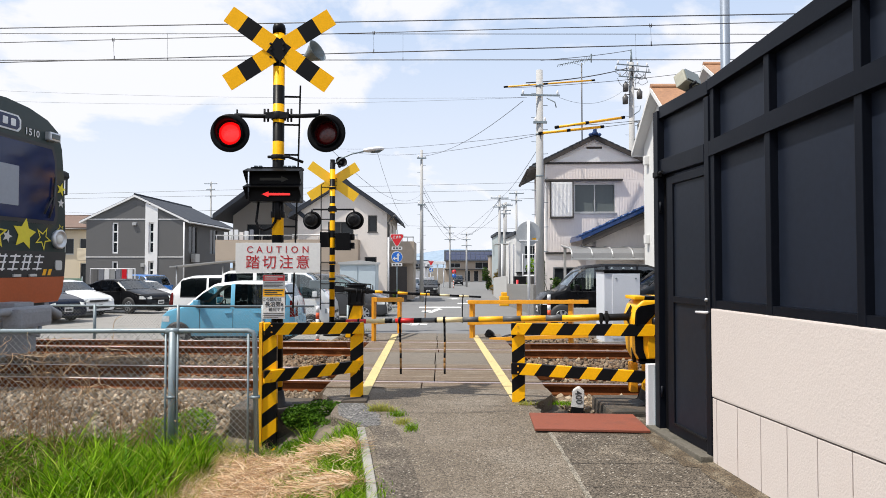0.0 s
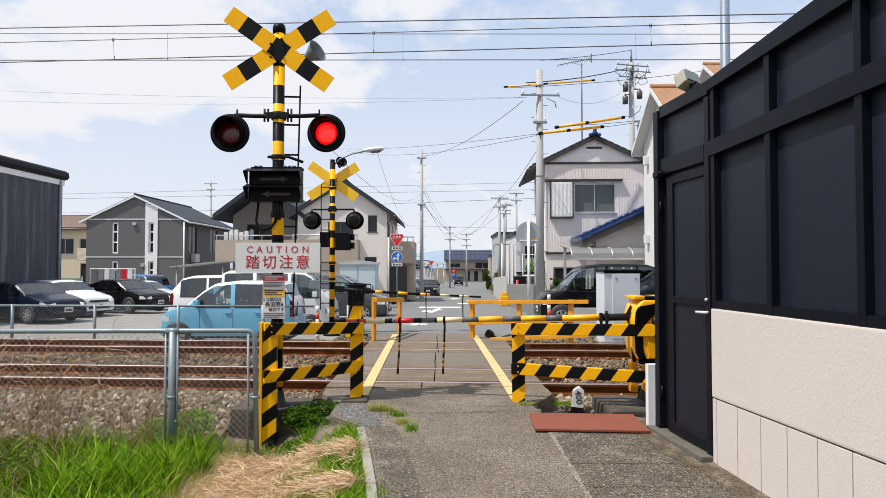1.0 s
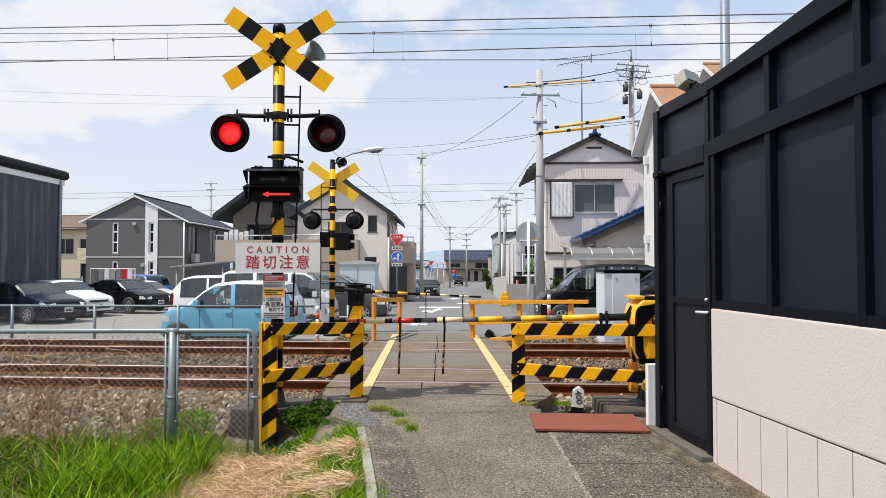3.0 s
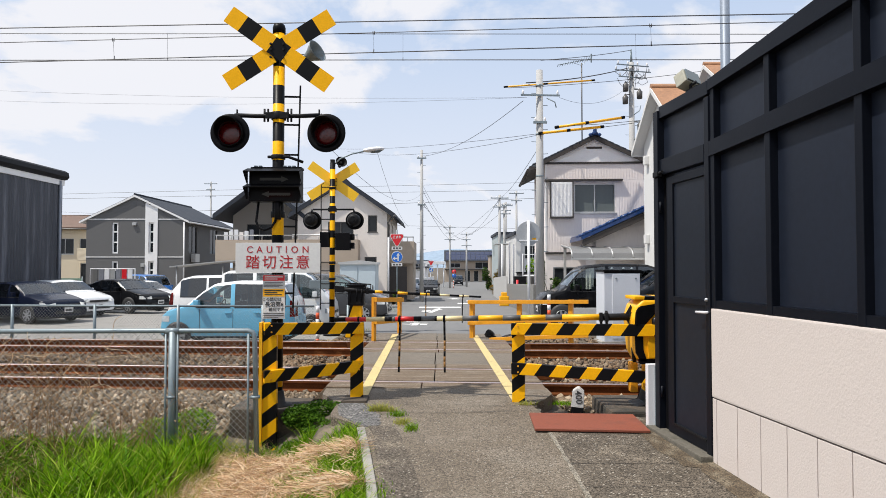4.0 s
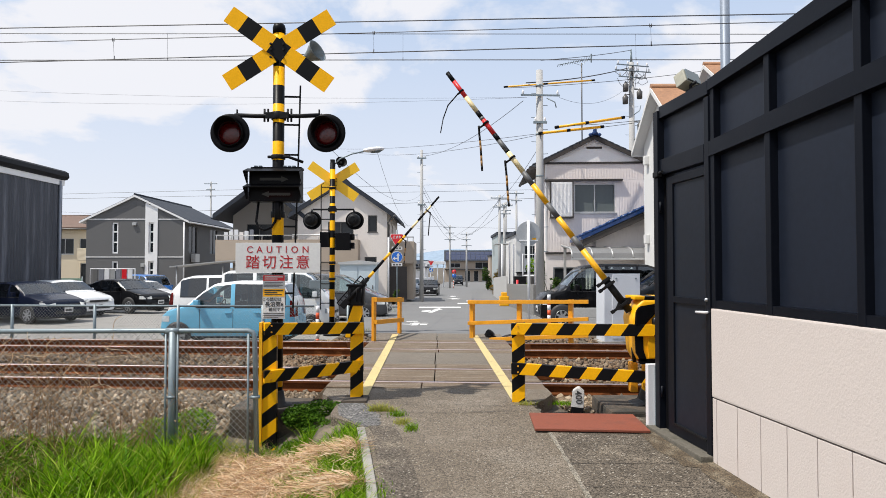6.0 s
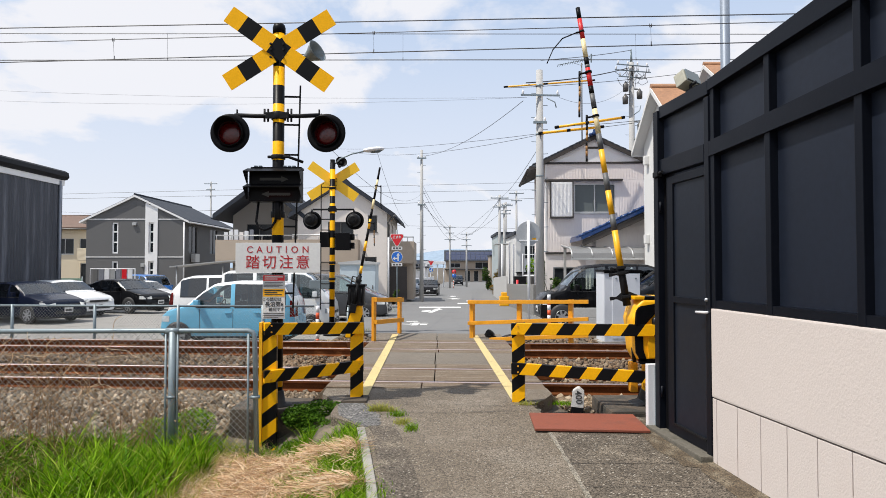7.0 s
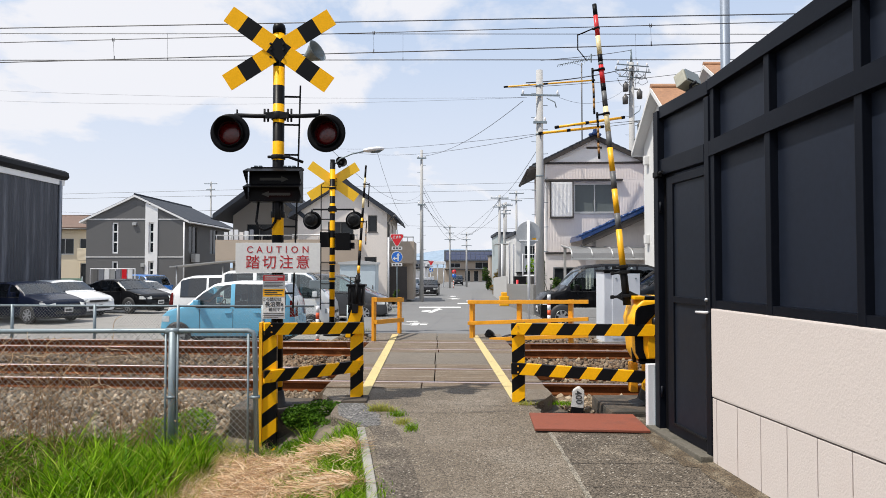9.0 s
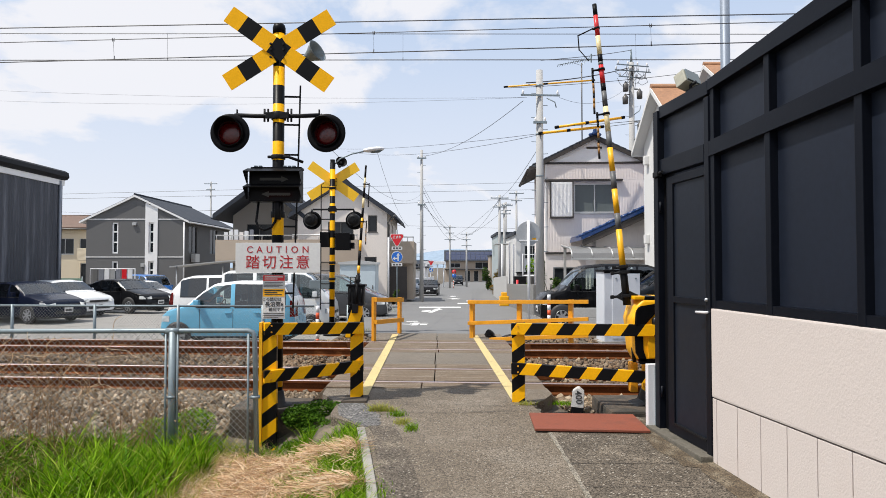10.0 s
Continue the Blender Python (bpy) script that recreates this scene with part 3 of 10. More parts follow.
def stones(name, zone, count, size, seed, material, label, parent=None):
    """Loose broken stones over a zone; zone(rnd) gives (x, y, z)."""
    rnd = random.Random(seed)
    base = bmesh.new()
    bmesh.ops.create_icosphere(base, subdivisions=1, radius=1)
    bv = np.array([v.co[:] for v in base.verts])
    bf = np.array([[v.index for v in f.verts] for f in base.faces])
    base.free()
    r = np.random.RandomState(seed)
    allv, allf = [], []
    for i in range(count):
        x, y, z = zone(rnd)
        s = size * (0.55 + 0.9 * r.rand() ** 1.7)
        v = bv * (1 + 0.6 * (r.rand(len(bv), 1) - 0.5)) * (s * np.array([1, 0.6 + 0.5 * r.rand(), 0.5 + 0.4 * r.rand()]))
        q = np.array(Euler((r.rand() * 6.28, r.rand() * 6.28, r.rand() * 6.28)).to_matrix())
        v = v @ q.T + (x, y, z)
        allf.append(bf + len(bv) * i)
        allv.append(v)
    ob = from_arrays(name, np.concatenate(allv), np.concatenate(allf), material, parent)
    return tagged(ob, label, "ballast", kind="stuff")


def island_stone(name, cols):
    m = surf(name, cols[0], rough=0.9, var=0.2, scale=6, fine=70, bump=0.4)
    nt = m.node_tree
    n, l = nt.nodes, nt.links
    mixes = [x for x in n if x.type == "MIX_RGB"][0]
    geo = n.new("ShaderNodeNewGeometry")
    ramp = n.new("ShaderNodeValToRGB")
    el = ramp.color_ramp.elements
    el[0].color, el[1].color = (*cols[0], 1), (*cols[-1], 1)
    for i, c in enumerate(cols[1:-1]):
        e = el.new((i + 1) / (len(cols) - 1))
        e.color = (*c, 1)
    l.new(geo.outputs["Random Per Island"], ramp.inputs[0])
    l.new(ramp.outputs[0], mixes.inputs[1])
    l.new(ramp.outputs[0], mixes.inputs[2])
    return m


M["stone"] = island_stone("stone", [(0.08, 0.056, 0.033), (0.26, 0.197, 0.128), (0.16, 0.104, 0.057), (0.44, 0.355, 0.255), (0.05, 0.037, 0.025), (0.30, 0.228, 0.152)])
M["stone_rusty"] = island_stone("stone_rusty", [(0.085, 0.052, 0.03), (0.21, 0.138, 0.082), (0.15, 0.088, 0.045), (0.33, 0.25, 0.165), (0.055, 0.036, 0.024), (0.25, 0.172, 0.108)])


def near_bed(rnd):
    while True:
        x, yy = rnd.uniform(-8.2, 3.4), rnd.uniform(6.45, 8.2)
        y = yy - SKEW * x
        if -1.62 < x < (1.42 if yy > 7.2 else 1.02) and yy > 6.8 or x > -1.7 and yy < 7.3 or -2.35 < x < -1.45 and yy < 7.5 or 1.0 < x and yy < 6.80 or x > 1.7 and yy < 7.6:
            continue
        return x, y, ground_z(x, y) + rnd.uniform(0.015, 0.055)


def mid_bed(rnd):
    while True:
        x, yy = rnd.uniform(-12.5, 5.5), rnd.uniform(8.3, 14.2)
        y = yy - SKEW * x
        if -1.64 < x < 1.44 or any(abs(yy - r) < 0.075 for r in RAILS):
            continue
        return x, y, ground_z(x, y) + rnd.uniform(0.015, 0.05)


stones("ballast_stones", near_bed, 13500, 0.038, 3, M["stone"], "pale broken ballast stones beside the near rail")
stones("ballast_stones", mid_bed, 15000, 0.040, 4, M["stone_rusty"], "rust-stained ballast stones round the rails")


# ---- kerbs, ditch and plates ----
def edging():
    top = thing("kerb", pose(0, 0, 0), "weathered concrete edging strip beside the lane", "kerb", kind="structure")
    pts = [(-0.40, 3.9), (-0.50, 4.6), (-0.62, 5.3), (-0.76, 6.05)]
    for (x0, y0), (x1, y1) in zip(pts, pts[1:]):
        bm = bmesh.new()
        d = math.atan2(-(x1 - x0), y1 - y0)
        ln = math.hypot(x1 - x0, y1 - y0)
        box(bm, -0.036, 0.036, 0.004, ln - 0.004, -0.22, 0.02, bevel=0.010, m=Matrix.Translation((x0 - 0.012, y0, street_z(y0))) @ Matrix.Rotation(d, 4, "Z") @ Matrix.Rotation(0.023, 4, "X"))
        part("kerb_stone", bm, M["concrete"], top)


edging()


def block(name, x0, x1, y0, y1, z0, z1, material, label, category, bevel=0.02, rz=0.0):
    bm = bmesh.new()
    cx, cy = (x0 + x1) / 2, (y0 + y1) / 2
    box(bm, x0 - cx, x1 - cx, y0 - cy, y1 - cy, 0, z1 - z0, bevel=bevel)
    bmesh.ops.subdivide_edges(bm, edges=[e for e in bm.edges if e.calc_length() > 0.15], cuts=3, use_grid_fill=True)
    for v in bm.verts:
        v.co += Vector(noise.noise_vector(v.co * 5 + Vector((cx, cy, 0)))) * bevel * 0.35
    ob = part(name, bm, material, m=pose(cx, cy, z0, 0, 0, rz))
    return tagged(ob, label, category)


block("concrete_footing", -2.30, -1.50, 6.93, 7.55, -0.62, -0.035, M["concrete_grimy"], "lichen-stained concrete base under the signal mast", "concrete block", 0.03)
block("concrete_footing", 1.74, 2.9, 6.66, 7.55, -0.35, 0.0, M["concrete_grimy"], "mossy concrete base under the barrier machine", "concrete block", 0.03)
block("concrete_block", 0.80, 1.06, 6.86, 6.97, -0.2, -0.03, M["concrete_dark"], "broken concrete rim beside the crossing", "concrete block", 0.03, -8)
block("guard_footing", -1.12, -0.84, 7.06, 7.38, -0.2, 0.03, M["concrete_grimy"], "rough dark concrete footing under a guard post", "concrete block", 0.03)
block("guard_footing", 0.74, 1.04, 7.0, 7.27, -0.2, -0.02, M["concrete_grimy"], "rough concrete footing under a guard post", "concrete block", 0.03)


def plate():
    bm = bmesh.new()
    prism(bm, [(0.87, 6.50), (1.90, 6.44), (1.885, 5.85), (0.845, 5.92)], -0.012, 0.012, "z")
    bmesh.ops.bevel(bm, geom=list(bm.edges), offset=0.004, segments=1, affect="EDGES")
    ob = part("cover_plate", bm, M["steel_plate"], m=Matrix.Translation((1.36, 6.18, street_z(6.18) + 0.028)) @ Matrix.Rotation(0.0234, 4, "X") @ Matrix.Translation((-1.36, -6.18, 0)))
    tagged(ob, "rust-red painted steel cover plate over the gutter", "cover plate")


plate()


# ---- wall, fence and gate on the right ----
WALL = Matrix.Translation((2.12, 5.06, 0)) @ Matrix.Rotation(math.atan(0.109), 4, "Z")   # local: y along the wall away from the viewer, -x its face


def wall_right():
    top = thing("wall_east", WALL, "cream rendered garden wall with a grooved block base", "garden wall", kind="structure")
    zb = -0.42
    # base blocks with vertical joints
    bm = bmesh.new()
    box(bm, 0.012, 0.16, -8.0, 0.0, zb, 0.467)
    box(bm, 0.014, 0.16, -8.0, -0.003, 0.467, 0.475)
    part("base_core", bm, M["joint"], top, "dark mortar joints")
    y = -0.055
    rows = [(-0.055, 0.0)]
    while y > -7.6:
        rows.append((y - 0.284, y))
        y -= 0.284
    for y0, y1 in rows:
        bm = bmesh.new()
        box(bm, 0.0, 0.05, y0 + 0.004, y1 - 0.004 if y1 < 0 else y1 + 0.001, zb, 0.465, bevel=0.004)
        part("block", bm, M["render"], top)
    bm = bmesh.new()
    box(bm, -0.006, 0.165, -8.0, 0.003, 0.476, 1.170, bevel=0.014)
    part("upper_wall", bm, M["render"], top)


wall_right()


def screen_fence():
    top = thing("screen_fence", WALL, "tall black metal screen fence on top of the cream wall", "fence")
    # upright posts, then rails, then panels
    posts = [-0.03, -0.74, -1.56, -2.38, -3.2, -4.02, -4.84, -5.66, -6.48, -7.1]

    def rise(s, k):          # the upper rails climb gently for the first metres
        return k * min(-s, 2.6)
    for y in posts:
        bm = bmesh.new()
        box(bm, 0.0, 0.09, y - 0.03, y + 0.03, 1.174, 2.93 + rise(y, 0.075), bevel=0.005)
        part("post", bm, M["fence_frame"], top)
    for z0, z1, x0, k0, k1 in ((1.175, 1.235, 0.004, 0, 0), (2.376, 2.496, -0.012, 0.047, 0.058), (2.903, 2.988, -0.016, 0.059, 0.098)):
        bm = bmesh.new()
        for s0, s1 in ((0.0, -2.6), (-2.6, -7.2)):
            prism(bm, [(s0, z0 + rise(s0, k0)), (s1, z0 + rise(s1, k0)), (s1, z1 + rise(s1, k1)), (s0, z1 + rise(s0, k1))], x0, 0.095, "x")
        part("rail", bm, M["fence_frame"], top)
    for a, b in zip(posts, posts[1:]):
        for z0, z1, k0, k1 in ((1.236, 2.40, 0, 0.047), (2.47, 2.93, 0.05, 0.06)):
            bm = bmesh.new()
            prism(bm, [(b + 0.03, z0 + rise(b, k0)), (a - 0.03, z0 + rise(a, k0)), (a - 0.03, z1 + rise(a, k1)), (b + 0.03, z1 + rise(b, k1))], 0.058, 0.072, "x")
            part("panel", bm, M["fence_panel"], top)
    bm = bmesh.new()
    box(bm, 0.0, 0.06, -7.2, -7.1, 1.174, 3.12)
    part("post", bm, M["fence_frame"], top)


screen_fence()


M["gate_panel"] = surf("gate_panel", (0.0115, 0.0150, 0.0230), rough=0.45, var=0.25, scale=1.2, fine=25, bump=0.03, spec=0.2)


def gate():
    top = thing("gate", WALL, "black metal side gate, closed, in a tall frame", "gate")
    fr, pn = M["fence_frame"], M["gate_panel"]
    for nm, a, b, z0, z1, x0, x1, mt in (
            ("frame_post", 0.875, 0.965, -0.06, 2.95, -0.03, 0.09, fr), ("frame_post", 0.005, 0.075, -0.05, 2.86, -0.01, 0.08, fr),
            ("top_rail", 0.005, 0.875, 2.875, 2.985, -0.016, 0.08, fr), ("mid_rail", 0.075, 0.875, 2.345, 2.49, -0.012, 0.07, fr), ("jamb", 0.775, 0.875, -0.03, 2.345, 0.03, 0.09, M["black"]),
            ("upper_panel", 0.075, 0.875, 2.49, 2.875, 0.035, 0.05, M["fence_panel"])):
        bm = bmesh.new()
        box(bm, x0, x1, a, b, z0, z1, bevel=0.005 if mt is fr else 0)
        part(nm, bm, mt, top)
    leaf = new("leaf")
    leaf.parent = top
    for nm, a, b, z0, z1, x0, x1, mt in (
            ("stile", 0.078, 0.095, 0.02, 2.31, 0.0, 0.05, fr), ("stile", 0.655, 0.77, 0.02, 2.31, 0.004, 0.05, fr), ("leaf_rail", 0.095, 0.655, 2.24, 2.31, 0.002, 0.05, fr),
            ("leaf_rail", 0.095, 0.655, 1.18, 1.235, 0.002, 0.05, fr), ("leaf_rail", 0.095, 0.655, 0.02, 0.10, 0.002, 0.05, fr), ("kick_bar", 0.095, 0.655, 0.10, 0.115, -0.004, 0.03, M["black_iron"]),
            ("leaf_panel", 0.095, 0.655, 1.235, 2.24, 0.02, 0.035, pn), ("leaf_panel", 0.095, 0.655, 0.115, 1.18, 0.02, 0.035, pn)):
        bm = bmesh.new()
        box(bm, x0, x1, a, b, z0, z1, bevel=0.004 if mt is fr else 0)
        part(nm, bm, mt, leaf)
    bm = bmesh.new()
    tube(bm, [(0.0, 0.04, 1.135), (-0.035, 0.04, 1.135), (-0.042, 0.06, 1.135), (-0.042, 0.165, 1.130)], 0.011, 10)
    part("handle", bm, M["white_paint"], leaf, "white lever handle")
    bm = bmesh.new()
    turned(bm, [(0.014, 0), (0.016, 0.012), (0.010, 0.03)], 12, m=Matrix.Translation((0.0, 0.05, 1.235)) @ Matrix.Rotation(radians(-90), 4, "Y"))
    part("lock", bm, M["alloy"], leaf, "small bright lock cylinder")
    for z in (0.35, 2.05):
        bm = bmesh.new()
        tube(bm, [(-0.008, 0.87, z - 0.05), (-0.008, 0.87, z + 0.05)], 0.012, 10)
        part("hinge", bm, fr, leaf)
    bm = bmesh.new()
    tube(bm, [(-0.02, 0.93, 2.33), (-0.05, 0.90, 2.35), (-0.05, 0.74, 2.36)], 0.014, 8)
    box(bm, -0.07, -0.02, 0.80, 0.90, 2.325, 2.375, bevel=0.008)
    part("door_closer", bm, M["black_iron"], top, "black door closer arm")
    bm = bmesh.new()
    box(bm, -0.10, 0.14, 0.0, 1.02, -0.40, 0.012, bevel=0.012)
    ob = part("gate_sill", bm, M["concrete_dark"], m=WALL)
    tagged(ob, "worn concrete step under the black gate", "step", kind="structure")
    bm = bmesh.new()
    box(bm, -0.085, 0.055, 1.0, 1.06, -0.40, 0.58, bevel=0.008)
    ob = part("boundary_post", bm, M["white_paint"], m=WALL)
    tagged(ob, "short white-painted concrete post beside the gate", "post")
    bm = bmesh.new()
    box(bm, -0.02, 0.07, 0.966, 1.0, -0.1, 0.56)
    ob = part("gate_stop", bm, M["galv"], m=WALL)
    tagged(ob, "grey metal strip behind the gate frame", "metal strip")


gate()


def wall_return():
    """The fence turns the corner behind the gate and closes the plot."""
    top = thing("side_fence", WALL, "black metal fence that closes the plot beside the tracks", "fence")
    for nm, a, b, z0, z1 in (("panel", 0.1, 9.0, 0.05, 2.85), ("top_rail", 0.1, 9.0, 2.86, 2.94)):
        bm = bmesh.new()
        box(bm, a, b, 0.90, 0.94, z0, z1)
        part(nm, bm, M["fence_panel"], top)


wall_return()


M["lamp_beige"] = surf("lamp_beige", (0.36, 0.35, 0.28), rough=0.5, var=0.15, scale=9, fine=50, bump=0.05)


def wall_lamp():
    """A small floodlight box on the corner of the fence."""
    top = thing("floodlight", WALL @ pose(0.03, 0.36, 2.985), "small beige floodlight on top of the black fence", "floodlight")
    bm = bmesh.new()
    box(bm, -0.09, 0.09, -0.055, 0.055, 0.06, 0.19, bevel=0.012, m=Matrix.Rotation(radians(-28), 4, "X") @ Matrix.Rotation(radians(24), 4, "Z"))
    part("housing", bm, M["lamp_beige"], top)
    bm = bmesh.new()
    tube(bm, [(0, 0, -0.01), (0, -0.01, 0.06), (0.03, -0.05, 0.08)], 0.014, 8)
    box(bm, -0.03, 0.05, -0.16, 0.02, -0.004, 0.02, bevel=0.004)
    part("bracket", bm, M["black_iron"], top)
    bm = bmesh.new()
    box(bm, -0.08, 0.08, -0.070, -0.058, 0.07, 0.18, m=Matrix.Rotation(radians(-28), 4, "X") @ Matrix.Rotation(radians(24), 4, "Z"))
    part("lamp_glass", bm, M["glass_pale"], top)


wall_lamp()


# ---- level crossing equipment ----
M["pole_bands"] = striped("pole_bands", YEL, BLK, (0, 0, 1), 0.42, -0.405)
M["pole_bands_far"] = striped("pole_bands_far", YEL, BLK, (0, 0, 1), 0.40, -0.1, 0.58)
M["cross_bands"] = striped("cross_bands", YEL, BLK, (1, 0, 0), 0.395, 0.75, 0.5)
M["board_stripes_a"] = striped("board_stripes_a", YEL, BLK, (1, 0, -0.85), 0.294, 0.129)
M["board_stripes_b"] = striped("board_stripes_b", YEL, BLK, (1, 0, -0.85), 0.295, 0.19)
M["board_stripes_c"] = striped("board_stripes_c", YEL, BLK, (1, 0, -0.7), 0.339, 0.848)
M["board_stripes_d"] = striped("board_stripes_d", YEL, BLK, (1, 0, -0.7), 0.333, 0.634)
M["post_stripes"] = striped("post_stripes", YEL, BLK, (-0.75, 0.2, 1), 0.30, 0.0)
M["machine_stripes"] = striped("machine_stripes", YEL, BLK, (1.0, 0.0, -0.35), 0.46, 0.641, 0.6)

MAST = Vector((-1.848, 7.15, 0.0))


def bolt(bm, x, y, z, r=0.012, h=0.012):
    tube(bm, [(x, y, z), (x, y - h, z)], r, 6)


def crossbuck(top, z, y, plain, ln=1.38, w=0.20, x=0.0):
    for ang, dy in ((35.5, 0.0), (-32.6, 0.012)):
        bm = bmesh.new()
        box(bm, -ln / 2, ln / 2, -0.004, 0.004, -w / 2, w / 2)
        part("cross_blade", bm, plain or M["cross_bands"], top, m=pose(x, y + dy, z, 0, ang, 0))
    bm = bmesh.new()
    for dx, dz in ((-0.07, 0.06), (-0.07, 0), (-0.07, -0.09), (0.07, 0.06), (0.07, 0), (0.07, -0.09)):
        bolt(bm, dx, y - 0.006, z + dz, 0.014)
    box(bm, -0.075, -0.045, y + 0.02, y + 0.09, z - 0.14, z + 0.14)
    box(bm, 0.045, 0.075, y + 0.02, y + 0.09, z - 0.14, z + 0.14)
    part("cross_clamp", bm, M["black_iron"], top)


def flash_lamp(top, x, z, y, facing=-1, turn=0.0):
    """A red warning lamp: a round backing, a hooded tube, a dark housing, and an added plate that turns inside it to
    imitate blinking, one face lit and one dark.
    """
    unit = new("warning_lamp")
    unit.parent = top
    unit.matrix_basis = pose(x, y, z, 0, 0, turn if facing < 0 else 180 + turn)
    rot = Matrix.Rotation(radians(90), 4, "X")
    bm = bmesh.new()
    turned(bm, [(0.136, 0.0), (0.212, 0.0), (0.215, 0.012), (0.208, 0.022), (0.136, 0.02)], 40, close=True, m=rot)
    part("backing_disc", bm, M["black"], unit)
    bm = bmesh.new()      # hood: a tube open at the front, longer at the top
    seg = 32
    rings = []
    for r, f in ((0.148, 0), (0.150, 1), (0.142, 1), (0.140, 0)):
        ring = []
        for k in range(seg):
            a = 2 * math.pi * k / seg
            d = (0.05 + 0.15 * max(0, 0.35 + 0.65 * math.sin(a))) * f
            ring.append(bm.verts.new((r * math.cos(a), -0.02 - d, r * math.sin(a))))
        rings.append(ring)
    for a, b in zip(rings, rings[1:]):
        for k in range(seg):
            bm.faces.new((a[k], a[(k + 1) % seg], b[(k + 1) % seg], b[k])).smooth = True
    part("hood", bm, M["black"], unit)
    bm = bmesh.new()
    turned(bm, [(0.135, 0.0), (0.150, -0.02), (0.150, -0.17), (0.12, -0.26), (0.04, -0.30), (0.036, -0.29), (0.11, -0.25), (0.135, -0.16)], 28, m=rot, close=True)
    turned(bm, [(0.04, -0.31), (0.045, -0.288)], 12, m=rot)
    part("housing", bm, M["black_iron"], unit)
    plate = new("signal_plate")
    plate.parent = unit
    plate.matrix_basis = pose(0, 0.015, 0)
    for nm, s, mt in (("dark_lens", 1, [M["lens_dark"], M["black_iron"]]), ("lit_lens", -1, [M["lens_lit"], M["lens_core"]])):
        bm = bmesh.new()
        prof = [(0.128, 0.0), (0.127, 0.006), (0.098, 0.016), (0.05, 0.023), (0.0005, 0.026)]
        turned(bm, prof, 28, m=rot if s > 0 else Matrix.Rotation(radians(-90), 4, "X"))
        if s < 0:
            for f in bm.faces:
                if f.calc_center_median().xz.length < 0.075:
                    f.material_index = 1
        part(nm, bm, mt, plate)
    return plate


def mast_near():
    top = thing("crossing_signal", pose(*MAST), "yellow and black banded level crossing signal mast with red lamps", "crossing signal", "crossing signals")
    bm = bmesh.new()
    tube(bm, [(0, 0, -0.05), (0, 0, 4.17)], 0.064, 24)
    part("mast", bm, M["pole_bands"], top)
    bm = bmesh.new()
    turned(bm, [(0.07, 4.12), (0.072, 4.19), (0.06, 4.225), (0.02, 4.235)], 20)
    part("mast_cap", bm, M["black"], top)
    bm = bmesh.new()
    turned(bm, [(0.17, -0.06), (0.17, -0.03), (0.10, -0.02), (0.075, 0.12), (0.066, 0.13)], 24)
    part("mast_foot", bm, M["black_iron"], top)
    crossbuck(top, 3.918, -0.085, None, x=0.02)
    # cross arm with clamps
    bm = bmesh.new()
    tube(bm, [(-0.47, -0.02, 3.195), (-0.25, -0.03, 3.185), (0.25, -0.03, 3.185), (0.47, -0.02, 3.195)], 0.024, 12)
    part("cross_arm", bm, M["black_iron"], top)
    bm = bmesh.new()
    turned(bm, [(0.078, 3.145), (0.082, 3.15), (0.082, 3.225), (0.078, 3.23)], 20)
    for x in (-0.15, -0.11, 0.11, 0.15):
        tube(bm, [(x, -0.03, 3.12), (x, -0.03, 3.265)], 0.012, 8)
    box(bm, -0.13, 0.13, -0.075, -0.045, 3.15, 3.22, bevel=0.006)
    part("arm_clamp", bm, M["black_iron"], top)
    for x in (-0.47, 0.47):
        bm = bmesh.new()
        tube(bm, [(x, -0.02, 3.195), (x * 1.10, -0.01, 3.17), (x * 1.13, 0.05, 3.10), (x * 1.13, 0.12, 3.02)], 0.026, 10)
        tube(bm, [(x * 0.98, -0.02, 3.2), (x * 0.98, -0.02, 3.26)], 0.010, 8)
        part("lamp_bracket", bm, M["black_iron"], top)
    left = flash_lamp(top, -0.515, 2.98, -0.08, turn=4)
    right = flash_lamp(top, 0.555, 2.98, -0.08, turn=-3)
    # direction indicator: a black box with two hooded rows
    ind = new("direction_indicator")
    ind.parent = top
    ind.matrix_basis = pose(-0.035, -0.12, 2.215)
    bm = bmesh.new()
    box(bm, -0.25, 0.31, -0.02, 0.16, 0.0, 0.36, bevel=0.01)
    box(bm, -0.24, 0.32, 0.0, 0.15, 0.36, 0.385, bevel=0.006)
    part("box", bm, M["black"], ind)
    for z in (0.335, 0.165):
        bm = bmesh.new()
        prism(bm, [(-0.18, z - 0.02), (-0.17, z - 0.03), (-0.02, z + 0.02), (-0.02, z + 0.03)], -0.27, 0.335, "x")
        for x in (-0.27, 0.327):
            prism(bm, [(-0.18, z - 0.025), (-0.02, z + 0.025), (-0.02, z - 0.14), (-0.05, z - 0.14)], x, x + 0.008, "x")
        part("hood", bm, M["black"], ind)
    bm = bmesh.new()
    for x in (-0.2, -0.15, 0.12, 0.17, 0.22):
        box(bm, x, x + 0.035, -0.008, 0.03, 0.386, 0.398, bevel=0.003)
    part("latch", bm, M["galv"], ind)

    def arrow(way):
        a = [(-0.155, 0.0), (-0.075, 0.034), (-0.075, 0.014), (0.16, 0.014), (0.16, -0.014), (-0.075, -0.014), (-0.075, -0.034)]
        return a if way < 0 else [(-x, z) for x, z in a]
    bm = bmesh.new()
    prism(bm, arrow(1), -0.026, -0.021)
    part("dark_arrow", bm, M["arrow_off"], ind, m=pose(0.03, 0, 0.245))
    # added plate: turning from lit to dark face imitates the arrow switching
    turn = new("arrow_plate")
    turn.parent = ind
